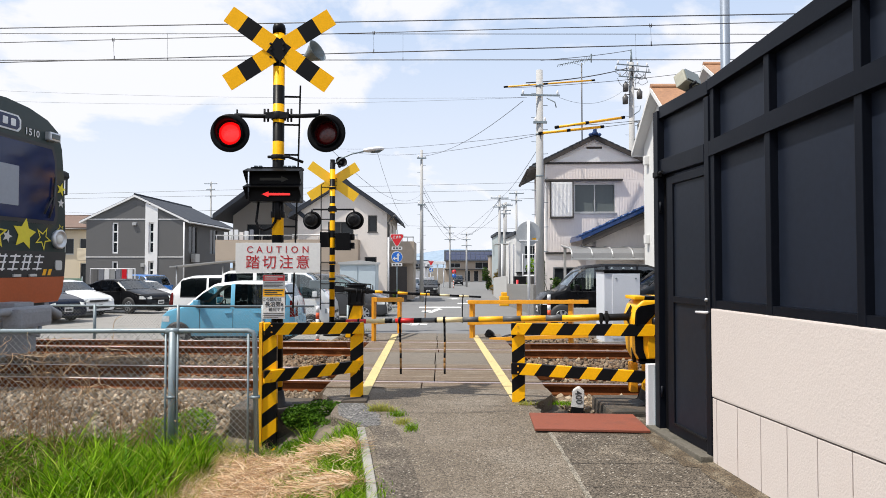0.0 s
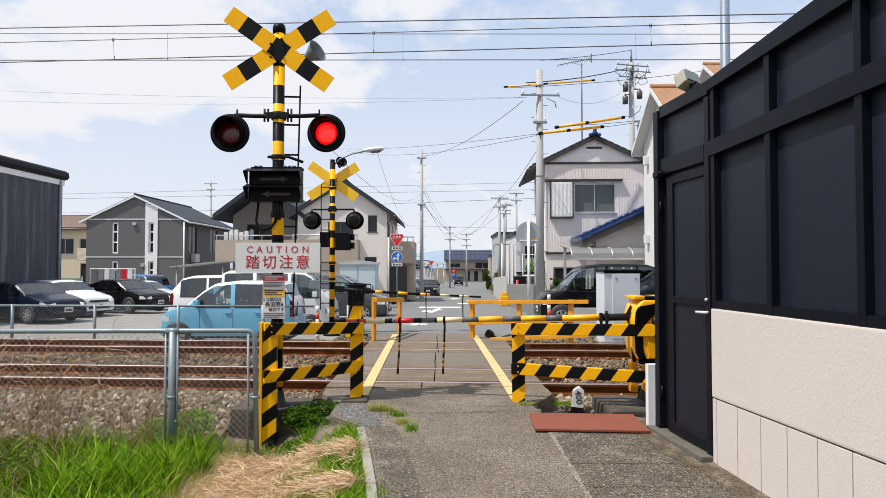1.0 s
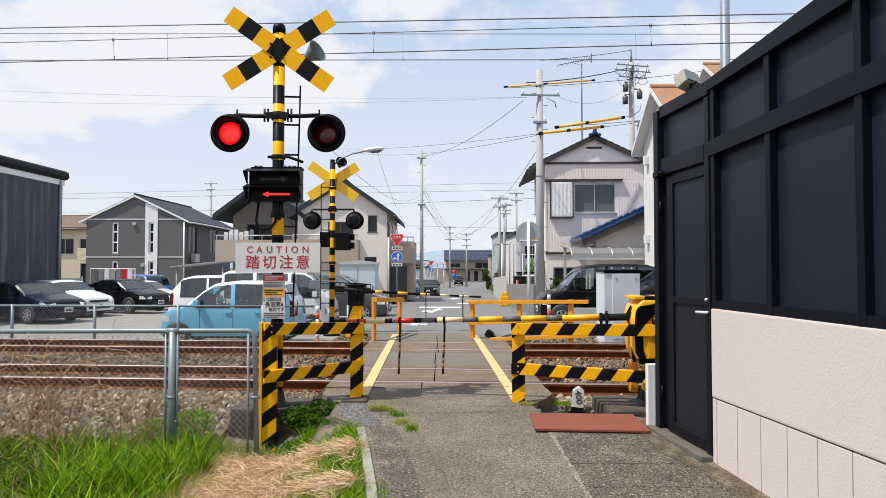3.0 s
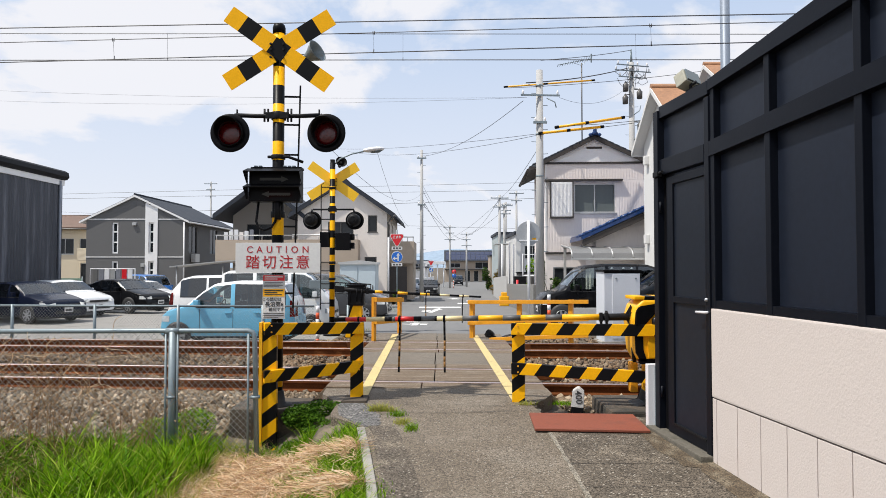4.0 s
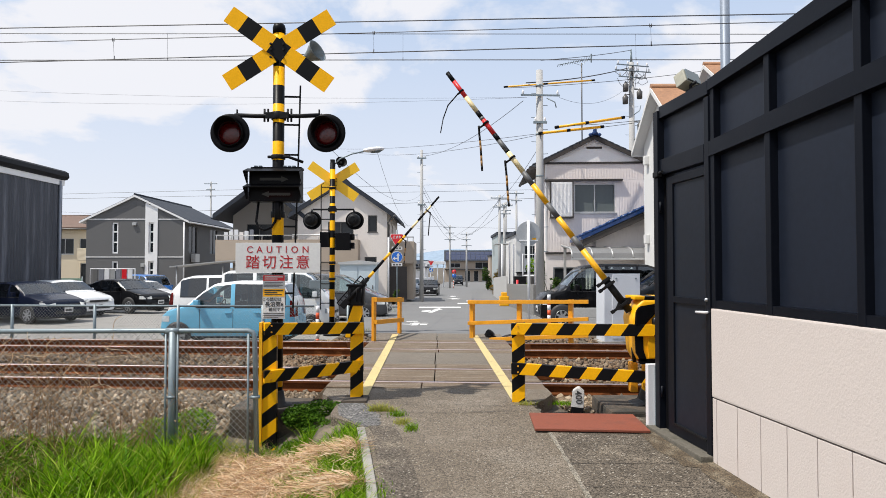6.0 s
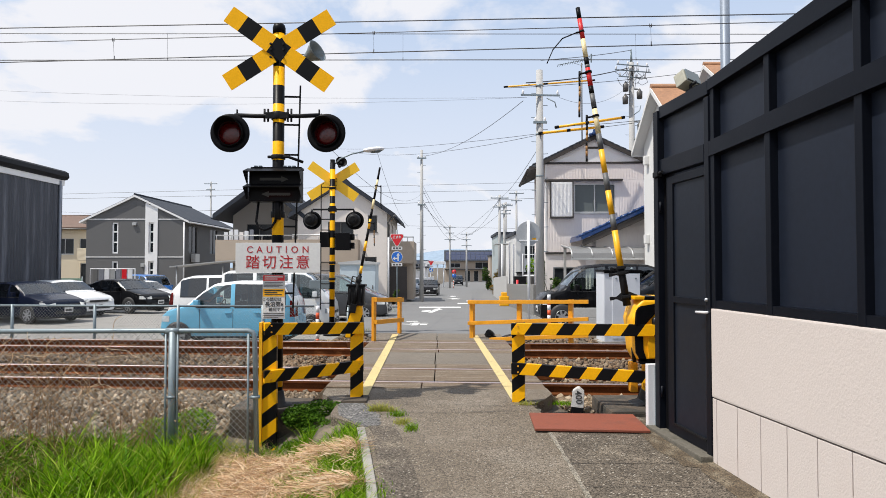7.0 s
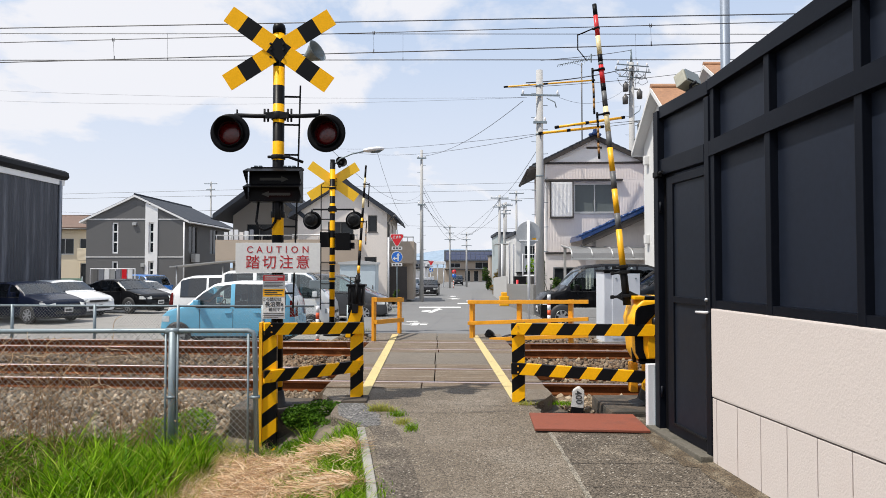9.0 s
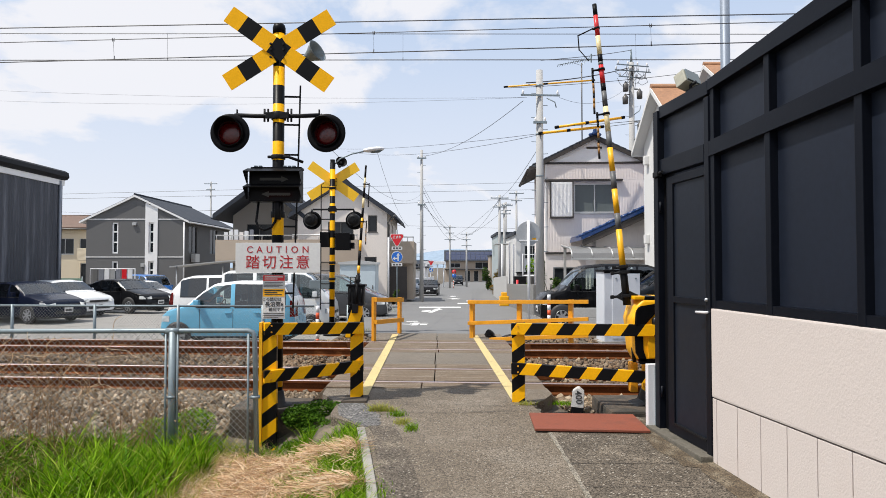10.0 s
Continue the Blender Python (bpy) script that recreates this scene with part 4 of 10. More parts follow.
    turn.matrix_basis = pose(0.055, -0.06, 0.075)
    for nm, y0, y1, mt in (("arrow_dark_face", -0.008, -0.002, M["arrow_off"]), ("arrow_lit_face", 0.002, 0.008, M["arrow_lit"])):
        bm = bmesh.new()
        small = [(-0.148, 0), (-0.078, 0.030), (-0.078, 0.012), (0.157, 0.012), (0.157, -0.012), (-0.078, -0.012), (-0.078, -0.030)]
        prism(bm, arrow(-1) if y0 < 0 else small, y0 if y0 < 0 else 0.002, y1 if y0 < 0 else 0.004)
        part(nm, bm, mt, turn)
    bm = bmesh.new()
    box(bm, -0.24, 0.29, -0.021, -0.018, 0.02, 0.15)
    part("face_panel", bm, M["black"], ind)
    # cable loop
    bm = bmesh.new()
    tube(bm, [(-0.20, -0.06, 2.22), (-0.21, -0.07, 2.10), (-0.22, -0.08, 2.0), (-0.19, -0.09, 1.93), (-0.12, -0.10, 1.90), (-0.05, -0.09, 1.93), (-0.01, -0.075, 2.0), (0.0, -0.07, 2.08)], 0.014, 10)
    part("cable", bm, M["black"], top)
    bm = bmesh.new()
    tube(bm, [(0.02, -0.085, 2.02), (0.02, -0.085, 2.24)], 0.035, 12)
    turned(bm, [(0.074, 2.045), (0.078, 2.05), (0.078, 2.11), (0.074, 2.115)], 18)
    part("cable_gland", bm, M["black_iron"], top)
    # upper bracket
    bm = bmesh.new()
    turned(bm, [(0.074, 2.70), (0.078, 2.705), (0.078, 2.745), (0.074, 2.75)], 18)
    tube(bm, [(-0.11, -0.03, 2.725), (0.12, -0.03, 2.725), (0.28, 0.0, 2.67)], 0.016, 8)
    part("bracket", bm, M["black_iron"], top)
    # ladder at the side: one rail and rungs
    bm = bmesh.new()
    tube(bm, [(0.163, 0.05, 1.03), (0.18, 0.05, 1.6), (0.211, 0.05, 2.6), (0.232, 0.05, 3.55)], 0.010, 8)
    part("ladder_rail", bm, M["black_iron"], top)
    for z in (3.42, 3.10, 2.76, 1.95, 1.2):
        bm = bmesh.new()
        tube(bm, [(0.05, 0.03, z), (0.168 + (z - 1.03) * 0.0265, 0.05, z)], 0.011, 8)
        part("rung", bm, M["black_iron"], top)
    # horn loudspeaker behind the cross
    bm = bmesh.new()
    turned(bm, [(0.03, -0.12), (0.05, -0.04), (0.075, 0.02), (0.125, 0.11), (0.13, 0.12), (0.12, 0.112), (0.07, 0.025), (0.045, -0.03)], 24, close=True, m=Matrix.Translation((0.32, 0.14, 3.92)) @ Matrix.Rotation(radians(65), 4, "Y") @ Matrix.Rotation(radians(25), 4, "X"))
    turned(bm, [(0.055, -0.2), (0.06, -0.19), (0.06, -0.12), (0.03, -0.11)], 16, m=Matrix.Translation((0.32, 0.14, 3.92)) @ Matrix.Rotation(radians(65), 4, "Y") @ Matrix.Rotation(radians(25), 4, "X"))
    tube(bm, [(0.0, 0.05, 3.95), (0.18, 0.1, 3.9)], 0.014, 8)
    part("loudspeaker", bm, M["galv"], top, "grey horn loudspeaker")
    # caution board
    bd = new("caution_sign")
    bd.parent = top
    bd.matrix_basis = pose(0.055, -0.20, 1.593)
    bd["label"] = "white caution board with dark red lettering"
    bm = bmesh.new()
    box(bm, -0.46, 0.46, -0.006, 0.006, -0.16, 0.165, bevel=0.003)
    part("board", bm, M["sign_white"], bd)
    lettering("CAUTION", 0.100, "lettering", M["sign_red"], bd, pose(0.0, -0.0075, 0.088), 0.0006, 1.75)
    lettering("踏切注意", 0.158, "lettering", M["sign_red"], bd, pose(0.0, -0.0075, -0.055), 0.0006, 1.30, 1.0)
    bm = bmesh.new()
    box(bm, -0.2, 0.2, 0.008, 0.03, -0.02, 0.02)
    box(bm, -0.08, -0.04, 0.03, 0.16, -0.02, 0.02)
    box(bm, -0.02, 0.02, 0.03, 0.16, -0.02, 0.02)
    part("sign_bracket", bm, M["galv"], bd)
    nb = new("notice_sign")
    nb.parent = top
    nb.matrix_basis = pose(0.0, -0.15, 1.185)
    bm = bmesh.new()
    box(bm, -0.02, 0.02, 0.004, 0.095, -0.02, 0.02)
    part("sign_bracket", bm, M["galv"], nb)
    nb["label"] = "small notice with a red head and a yellow band"
    bm = bmesh.new()
    box(bm, -0.122, 0.122, -0.004, 0.004, -0.255, 0.225, bevel=0.003)
    part("board", bm, M["sign_white"], nb)
    for nm, z0, z1, mt in (("red_band", 0.160, 0.220, M["sign_red_bright"]), ("yellow_band", -0.012, 0.072, M["yellow"])):
        bm = bmesh.new()
        box(bm, -0.118, 0.118, -0.007, -0.004, z0, z1)
        part(nm, bm, mt, nb)
    for z0, h, x0, x1, mt in ((0.196, 0.012, -0.10, 0.10, "sign_white"), (0.174, 0.010, -0.10, 0.04, "sign_white"), (0.137, 0.006, -0.1, 0.1, "grey_band"), (0.122, 0.006, -0.11, 0.08, "grey_band"), (0.107, 0.006, -0.11, 0.1, "grey_band"), (0.092, 0.006, -0.11, 0.06, "grey_band"),
                              (0.048, 0.011, -0.10, 0.10, "sign_black"), (0.026, 0.011, -0.10, 0.04, "sign_black"), (0.006, 0.008, -0.10, 0.09, "sign_black"), (-0.198, 0.010, -0.11, 0.11, "grey_band"), (-0.222, 0.010, -0.11, 0.11, "grey_band"), (-0.240, 0.005, -0.11, 0.05, "grey_band")):
        bm = bmesh.new()
        box(bm, x0, x1, -0.009, -0.0042 if mt == "grey_band" else -0.007, z0, z0 + h)
        part("print_bar", bm, M[mt], nb)
    lettering("この踏切は", 0.042, "lettering", M["sign_black"], nb, pose(-0.02, -0.006, -0.045))
    lettering("長沼第6", 0.058, "lettering", M["sign_black"], nb, pose(0.005, -0.006, -0.10), 0.0008)
    lettering("踏切です", 0.042, "lettering", M["sign_black"], nb, pose(0.03, -0.006, -0.155))
    return left, right, turn


LAMP_L, LAMP_R, ARROW = mast_near()


M["yellow_bright"] = surf("yellow_bright", (0.92, 0.54, 0.012), rough=0.42, var=0.08, scale=4, fine=60, bump=0.05)


def mast_far():
    top = thing("crossing_signal", pose(-2.58, 14.9, -0.1), "banded level crossing signal mast seen from behind", "crossing signal", "crossing signals")
    bm = bmesh.new()
    tube(bm, [(0, 0, 0.0), (0, 0, 4.02)], 0.062, 20)
    part("mast", bm, M["pole_bands_far"], top)
    bm = bmesh.new()
    turned(bm, [(0.2, 0.0), (0.2, 0.05), (0.1, 0.06), (0.075, 0.2), (0.065, 0.21)], 20)
    part("mast_foot", bm, M["black_iron"], top)
    crossbuck(top, 3.60, 0.09, M["yellow_bright"], 1.34, 0.225)
    bm = bmesh.new()
    tube(bm, [(-0.46, 0, 2.93), (0.5, 0, 2.93)], 0.022, 10)
    box(bm, -0.09, 0.09, -0.08, 0.08, 2.88, 2.97, bevel=0.01)
    part("cross_arm", bm, M["black_iron"], top)
    for x in (-0.49, 0.51):
        bm = bmesh.new()
        tube(bm, [(x * 0.95, 0, 2.93), (x, 0, 2.88), (x, 0.0, 2.75)], 0.022, 10)
        part("lamp_bracket", bm, M["black_iron"], top)
        flash_lamp(top, x, 2.68, 0.08, facing=1)
    bm = bmesh.new()
    box(bm, 0.08, 0.42, -0.1, 0.16, 1.98, 2.38, bevel=0.012)
    box(bm, 0.40, 0.50, 0.02, 0.18, 2.22, 2.36, bevel=0.012)
    box(bm, 0.40, 0.50, 0.02, 0.18, 2.02, 2.16, bevel=0.012)
    box(bm, -0.28, -0.06, -0.06, 0.1, 2.05, 2.4, bevel=0.012)
    part("direction_indicator", bm, M["black"], top)
    bm = bmesh.new()
    tube(bm, [(-0.26, -0.02, 0.6), (-0.26, -0.02, 3.5), (-0.2, -0.02, 3.55)], 0.012, 8)
    for z in (3.45, 2.7, 2.45, 1.7, 1.5, 1.2, 0.75):
        tube(bm, [(-0.27, -0.02, z), (0.06, -0.02, z)], 0.012, 8)
    part("ladder", bm, M["black_iron"], top)
    for z in (1.28, 1.66, 2.95, 3.4):
        bm = bmesh.new()
        turned(bm, [(0.075, z), (0.08, z + 0.01), (0.08, z + 0.05), (0.075, z + 0.06)], 16)
        part("clamp", bm, M["black_iron"], top)
    bm = bmesh.new()
    mt = Matrix.Translation((0.16, 0.14, 4.02)) @ Matrix.Rotation(radians(68), 4, "X") @ Matrix.Rotation(radians(20), 4, "Y")
    turned(bm, [(0.04, -0.12), (0.05, -0.05), (0.08, 0.05), (0.13, 0.10), (0.135, 0.11), (0.125, 0.102), (0.075, 0.055), (0.045, -0.04)], 24, close=True, m=mt)
    turned(bm, [(0.02, 0.0), (0.05, 0.02), (0.03, 0.08)], 12, m=mt)
    part("loudspeaker", bm, M["black_iron"], top, "dark horn loudspeaker")
    bm = bmesh.new()
    box(bm, -0.05, 0.05, -0.05, 0.05, 4.0, 4.10, bevel=0.015)
    part("mast_cap", bm, M["black_iron"], top)
    bm = bmesh.new()
    tube(bm, [(0.06, 0, 4.0), (0.18, 0.0, 4.12), (0.45, -0.02, 4.23), (0.75, -0.03, 4.29)], 0.018, 10)
    part("lamp_arm", bm, M["galv"], top)
    bm = bmesh.new()
    turned(bm, [(0.005, -0.26), (0.05, -0.24), (0.085, -0.1), (0.09, 0.06), (0.05, 0.22), (0.005, 0.24)], 18, m=Matrix.Translation((0.97, -0.03, 4.33)) @ Matrix.Rotation(radians(84), 4, "Y") @ Matrix.Diagonal((0.7, 1.25, 1, 1)))
    part("lamp_head", bm, M["white_paint"], top, "pale street lamp head")
    bm = bmesh.new()
    turned(bm, [(0.005, -0.14), (0.06, -0.12), (0.075, 0.06), (0.005, 0.15)], 16, m=Matrix.Translation((1.02, -0.03, 4.295)) @ Matrix.Rotation(radians(84), 4, "Y") @ Matrix.Diagonal((0.6, 1.1, 1, 1)))
    part("lamp_glass", bm, M["glass_pale"], top)
    # small equipment boxes at its side
    bm = bmesh.new()
    box(bm, -0.55, -0.02, 0.1, 0.3, 1.08, 1.28, bevel=0.01)
    part("junction_box", bm, M["galv"], top, "grey junction box")


mast_far()


def guard(name, a, b, ztop_a, ztop_b, base_a, base_b, label, striped_mt=True, board=0.145, low=0.43, extra=(), posts=(0.0, 1.0), wide=0.14, thick=0.06, over=(0.06, 0.06), face=None, tilt=0.0, third=None, stripes="ab"):
    """Two boards on posts from a to b in plan; the boards follow a slope."""
    a, b = Vector((*a, 0)), Vector((*b, 0))
    ln = (b - a).length
    ang = math.degrees(math.atan2(b.y - a.y, b.x - a.x))
    top = thing(name, pose(a.x, a.y, 0, 0, 0, ang), label, "guard rail", "crossing guard rails")
    slope = (ztop_b - ztop_a) / ln
    mb = [M["board_stripes_" + c] if striped_mt else M["yellow_old"] for c in stripes]
    mp = M["post_stripes"] if striped_mt else M["yellow_old"]
    for drop in (0.0, low):
        bm = bmesh.new()
        vs = box(bm, -over[0], ln + over[1], -thick - 0.012, -0.012, -board, 0, bevel=0.006)
        bmesh.ops.recalc_face_normals(bm, faces=bm.faces)
        for v in vs:
            v.co.z += ztop_a - drop + (slope + (tilt / ln if drop else 0)) * v.co.x
        part("board", bm, mb[1 if drop else 0], top)
        for t in posts if striped_mt else ():
            for dz in (0.03, 0.095):
                z = ztop_a - drop + (slope + (tilt / ln if drop else 0)) * t * ln
                bm = bmesh.new()
                tube(bm, [(t * ln, -thick - 0.010, z - dz), (t * ln, -thick - 0.020, z - dz)], 0.010, 6)
                part("bolt", bm, M["yellow_old"], top)
    if third:                     # a short bottom rail: start, drop and rise
        bm = bmesh.new()
        for v in box(bm, third[0] * ln, ln + over[1], -thick - 0.012, -0.012, -board, 0, bevel=0.006):
            v.co.z += ztop_a - third[1] + (slope + third[2]) * v.co.x
        part("board", bm, mb[0], top)
    for t in posts:
        x = t * ln
        zb = base_a + (base_b - base_a) * t
        zt = ztop_a + slope * x + 0.004
        q = pose(x, 0, 0, 0, 0, face - ang if face is not None else 0)
        bm = bmesh.new()
        # channel section
        box(bm, -wide / 2, wide / 2, -0.010, 0.004, zb, zt, bevel=0.002)
        box(bm, wide / 2 - 0.012, wide / 2, 0.004, 0.09, zb, zt)
        post = part("post", bm, mp, top, m=q)
        bm = bmesh.new()
        box(bm, -wide / 2 - 0.034, -wide / 2 - 0.002, -0.03, 0.09, zb, zt)
        if face is not None and t == 0.0:
            part("flange", bm, M["yellow"], post, "plain yellow flange")
        else:
            bm.free()
    return top


guard("guard_rail", (-1.835, 6.80), (-0.975, 7.27), 0.905, 0.872, -0.62, -0.03, "yellow and black striped steel guard rail beside the lane", board=0.125, low=0.495, over=(0.07, 0.055), posts=(0.0, 1.0), face=6.0, wide=0.145, tilt=0.065)
guard("guard_rail", (0.835, 7.12), (2.5, 6.83), 0.875, 0.885, -0.07, 0.0, "yellow and black striped steel guard rail before the barrier machine", board=0.125, low=0.437, over=(0.075, 0.0), posts=(0.0, 0.93), tilt=-0.075, stripes="cd")
guard("guard_rail", (-1.38, 12.95), (-0.96, 14.42), 0.875, 0.80, -0.12, -0.02, "plain yellow steel guard rail on the far side", False, 0.09, 0.45, wide=0.13, over=(0.06, 0.05))
guard("guard_rail", (0.60, 13.52), (2.55, 12.62), 0.79, 0.845, -0.02, -0.12, "plain yellow angle-steel guard rail on the far side", False, 0.075, 0.44, posts=(0.0, 0.485, 0.98), wide=0.085, over=(0.06, 0.32), tilt=0.09, third=(0.2, 0.80, 0.06))


def arm_mesh(arm, ln, cuts, r0, r1, mi_seq):
    for (a, b), mi in zip(zip(cuts, cuts[1:]), mi_seq):
        ra, rb = r0 + (r1 - r0) * a, r0 + (r1 - r0) * b
        bm = bmesh.new()
        tube(bm, [(a * ln, 0, 0), (b * ln, 0, 0)], [ra, rb], 14)
        part("band", bm, ARM_MATS[mi], arm)


ARM_MATS = [M["black"], M["red_band"], M["white_band"], M["grey_band"], M["yellow_pale"], M["yellow"]]


M["strap_tan"] = surf("strap_tan", (0.26, 0.12, 0.02), rough=0.6, var=0.2, scale=20, fine=80, bump=0.05)


def strap(arm, x, ln, seed):
    """A soft warning strap that hangs from the boom."""
    rnd = random.Random(seed)
    bm = bmesh.new()
    pts = [(0.002 * math.sin(i * 0.8 + seed), 0.0, -0.03 - ln * i / 8) for i in range(9)]
    for i, (p, q) in enumerate(zip(pts, pts[1:])):
        tube(bm, [p, q], 0.0125, 8, 1 if i in (2, 3, 5, 6) and seed != 1 else 0)
    tube(bm, [(0, 0, 0.03), (0, 0, -0.04)], 0.013, 8, 0)
    ob = part("strap", bm, [M["black"], M["strap_tan"]], arm, "black hanging warning strap", m=pose(x, 0, -0.10))
    bm = bmesh.new()
    tube(bm, [(x, 0, 0), (x, 0, -0.10)], 0.012, 8)
    turned(bm, [(0.04, -0.012), (0.042, 0.0), (0.04, 0.012)], 12, m=Matrix.Translation((x, 0, 0)) @ Matrix.Rotation(radians(90), 4, "Y"))
    part("strap_bracket", bm, M["black"], arm)
    return ob


M["lid_stripes"] = striped("lid_stripes", YEL, BLK, (1.0, 0.0, -0.35), 0.30, 0.35, 0.6)


TIP, TIP_LINKS = 0.916, []


def barrier_near():
    top = thing("barrier_machine", pose(2.26, 7.05, -0.04), "yellow and black barrier machine with a striped boom", "crossing barrier", "crossing barriers")
    bm = bmesh.new()      # housing: rounded box with a sloping shoulder
    poly = [(-0.20, 0.62), (-0.14, 0.50), (0.22, 0.50), (0.22, 1.185), (-0.12, 1.185), (-0.19, 1.12), (-0.232, 0.98)]
    vs = prism(bm, poly, -0.20, 0.20)
    bmesh.ops.bevel(bm, geom=list(bm.edges), offset=0.035, segments=3, profile=0.6, affect="EDGES")
    for f in bm.faces:
        f.smooth = True
    part("housing", bm, M["yellow"], top)
    bm = bmesh.new()
    prism(bm, [(-0.215, 0.90), (-0.205, 1.06), (-0.165, 1.115), (0.05, 1.15), (0.05, 1.09), (-0.12, 0.90)], -0.222, -0.19)
    bmesh.ops.bevel(bm, geom=list(bm.edges), offset=0.012, segments=2, affect="EDGES")
    part("inspection_cover", bm, M["black_gloss"], top, "glossy black diagonal cover")
    for nm, poly in (("dark_stripe", [(-0.205, 0.62), (-0.15, 0.53), (-0.085, 0.53), (-0.125, 0.66), (-0.125, 0.84), (-0.215, 0.86)]), ("dark_stripe", [(0.06, 0.52), (0.20, 0.52), (0.20, 0.76), (0.15, 0.72)]), ("rim", [(-0.16, 0.50), (0.22, 0.50), (0.22, 0.555), (-0.19, 0.555)])):
        bm = bmesh.new()
        prism(bm, poly, -0.206, -0.19)
        part(nm, bm, M["black"], top)
    bm = bmesh.new()
    tube(bm, [(0.0, -0.215, 0.88), (0.0, -0.215, 0.96), (0.0, -0.212, 0.99), (0.0, -0.21, 1.003)], [0.036, 0.036, 0.028, 0.010], 14)
    part("key_cover", bm, M["black_gloss"], top, "small domed black cover")
    bm = bmesh.new()
    prism(bm, [(-0.07, 0.57), (0.05, 0.57), (0.15, 0.70), (0.16, 0.82), (-0.06, 0.84), (-0.08, 0.70)], -0.222, -0.20)
    part("lower_cover", bm, M["yellow"], top)
    bm = bmesh.new()
    box(bm, 0.06, 0.17, -0.235, -0.225, 0.74, 0.785, bevel=0.004)
    part("name_plate", bm, M["black"], top)
    bm = bmesh.new()
    box(bm, -0.21, 0.2, -0.19, 0.16, 1.185, 1.222, bevel=0.01)
    part("lid", bm, M["lid_stripes"], top)
    bm = bmesh.new()
    box(bm, -0.05, 0.16, -0.12, 0.12, 0.12, 0.54, bevel=0.02)
    part("pedestal", bm, M["machine_stripes"], top)
    bm = bmesh.new()
    prism(bm, [(-0.20, 0.0), (0.24, 0.0), (0.24, 0.04), (0.15, 0.06), (0.12, 0.30), (-0.02, 0.30), (-0.08, 0.06), (-0.20, 0.04)], -0.16, 0.16)
    bmesh.ops.bevel(bm, geom=list(bm.edges), offset=0.008, segments=1, affect="EDGES")
    part("base_casting", bm, M["black_iron"], top)
    bm = bmesh.new()
    box(bm, -0.23, -0.15, -0.10, 0.02, 0.18, 0.50, bevel=0.02)
    part("counterweight", bm, M["yellow_old"], top)
    bm = bmesh.new()
    tube(bm, [(-0.17, -0.04, 0.50), (-0.19, -0.05, 0.66)], 0.022, 8)
    part("link_rod", bm, M["black_iron"], top)
    bm = bmesh.new()
    tube(bm, [(-0.11, -0.12, 1.13), (-0.11, 0.22, 1.13)], 0.045, 16)
    part("shaft", bm, M["black_iron"], top)
    ln = 3.482
    arm = new("boom")
    arm.parent = top
    cuts = [x / ln for x in (0.388, 0.84, 1.022, 1.297, 1.499, 1.773, 1.957, 2.253, 2.28, 2.434, 2.526, 2.746, 2.784, 2.872, 3.097, 3.344, 3.482)]
    arm_mesh(arm, ln, cuts, 0.036, 0.026, [5, 3, 5, 3, 5, 3, 4, 0, 3, 0, 1, 3, 0, 4, 1, 0])
    bm = bmesh.new()
    tube(bm, [(0.0, 0, 0), (0.30, 0, 0), (0.44, 0, 0)], [0.042, 0.040, 0.040], 12)
    for x, d in ((0.10, 0.10), (0.36, 0.07), (0.42, 0.05)):
        box(bm, x - 0.018, x + 0.018, -0.055, 0.055, -0.05, 0.05, bevel=0.008)
        tube(bm, [(x, 0, -d - 0.06), (x, 0, d)], 0.015, 8)
        box(bm, x - 0.02, x + 0.02, -0.02, 0.02, -d - 0.07, -d - 0.03, bevel=0.008)
    prism(bm, [(0.05, -0.04), (0.10, -0.12), (0.15, -0.04), (0.15, 0.045), (0.10, 0.13), (0.06, 0.045)], -0.022, 0.022)
    part("boom_clamp", bm, M["black_iron"], arm)
    straps = [(strap(arm, 2.695, 0.48, 2), 0.774), (strap(arm, 2.17, 0.48, 3), 0.6232)]
    links = []                    # the strap at the tip is soft: three short lengths, each hung from the last
    for k in range(3):
        bm = bmesh.new()
        tube(bm, [(0, 0, 0.006), (0, 0, -0.09), (0, 0, -0.176)], 0.008 - 0.001 * k, 8)
        links.append(part("tip_strap", bm, M["black"], arm, "soft black warning strap", m=pose(TIP * ln, 0, -0.06 - 0.17 * k)))
    bm = bmesh.new()
    tube(bm, [(TIP * ln, 0, 0), (TIP * ln, 0, -0.06)], 0.012, 8)
    turned(bm, [(0.032, -0.012), (0.034, 0.0), (0.032, 0.012)], 12, m=Matrix.Translation((TIP * ln, 0, 0)) @ Matrix.Rotation(radians(90), 4, "Y"))
    part("strap_bracket", bm, M["black"], arm)
    TIP_LINKS.extend(links)
    return arm, straps, ln


ARM1, STRAPS1, LEN1 = barrier_near()


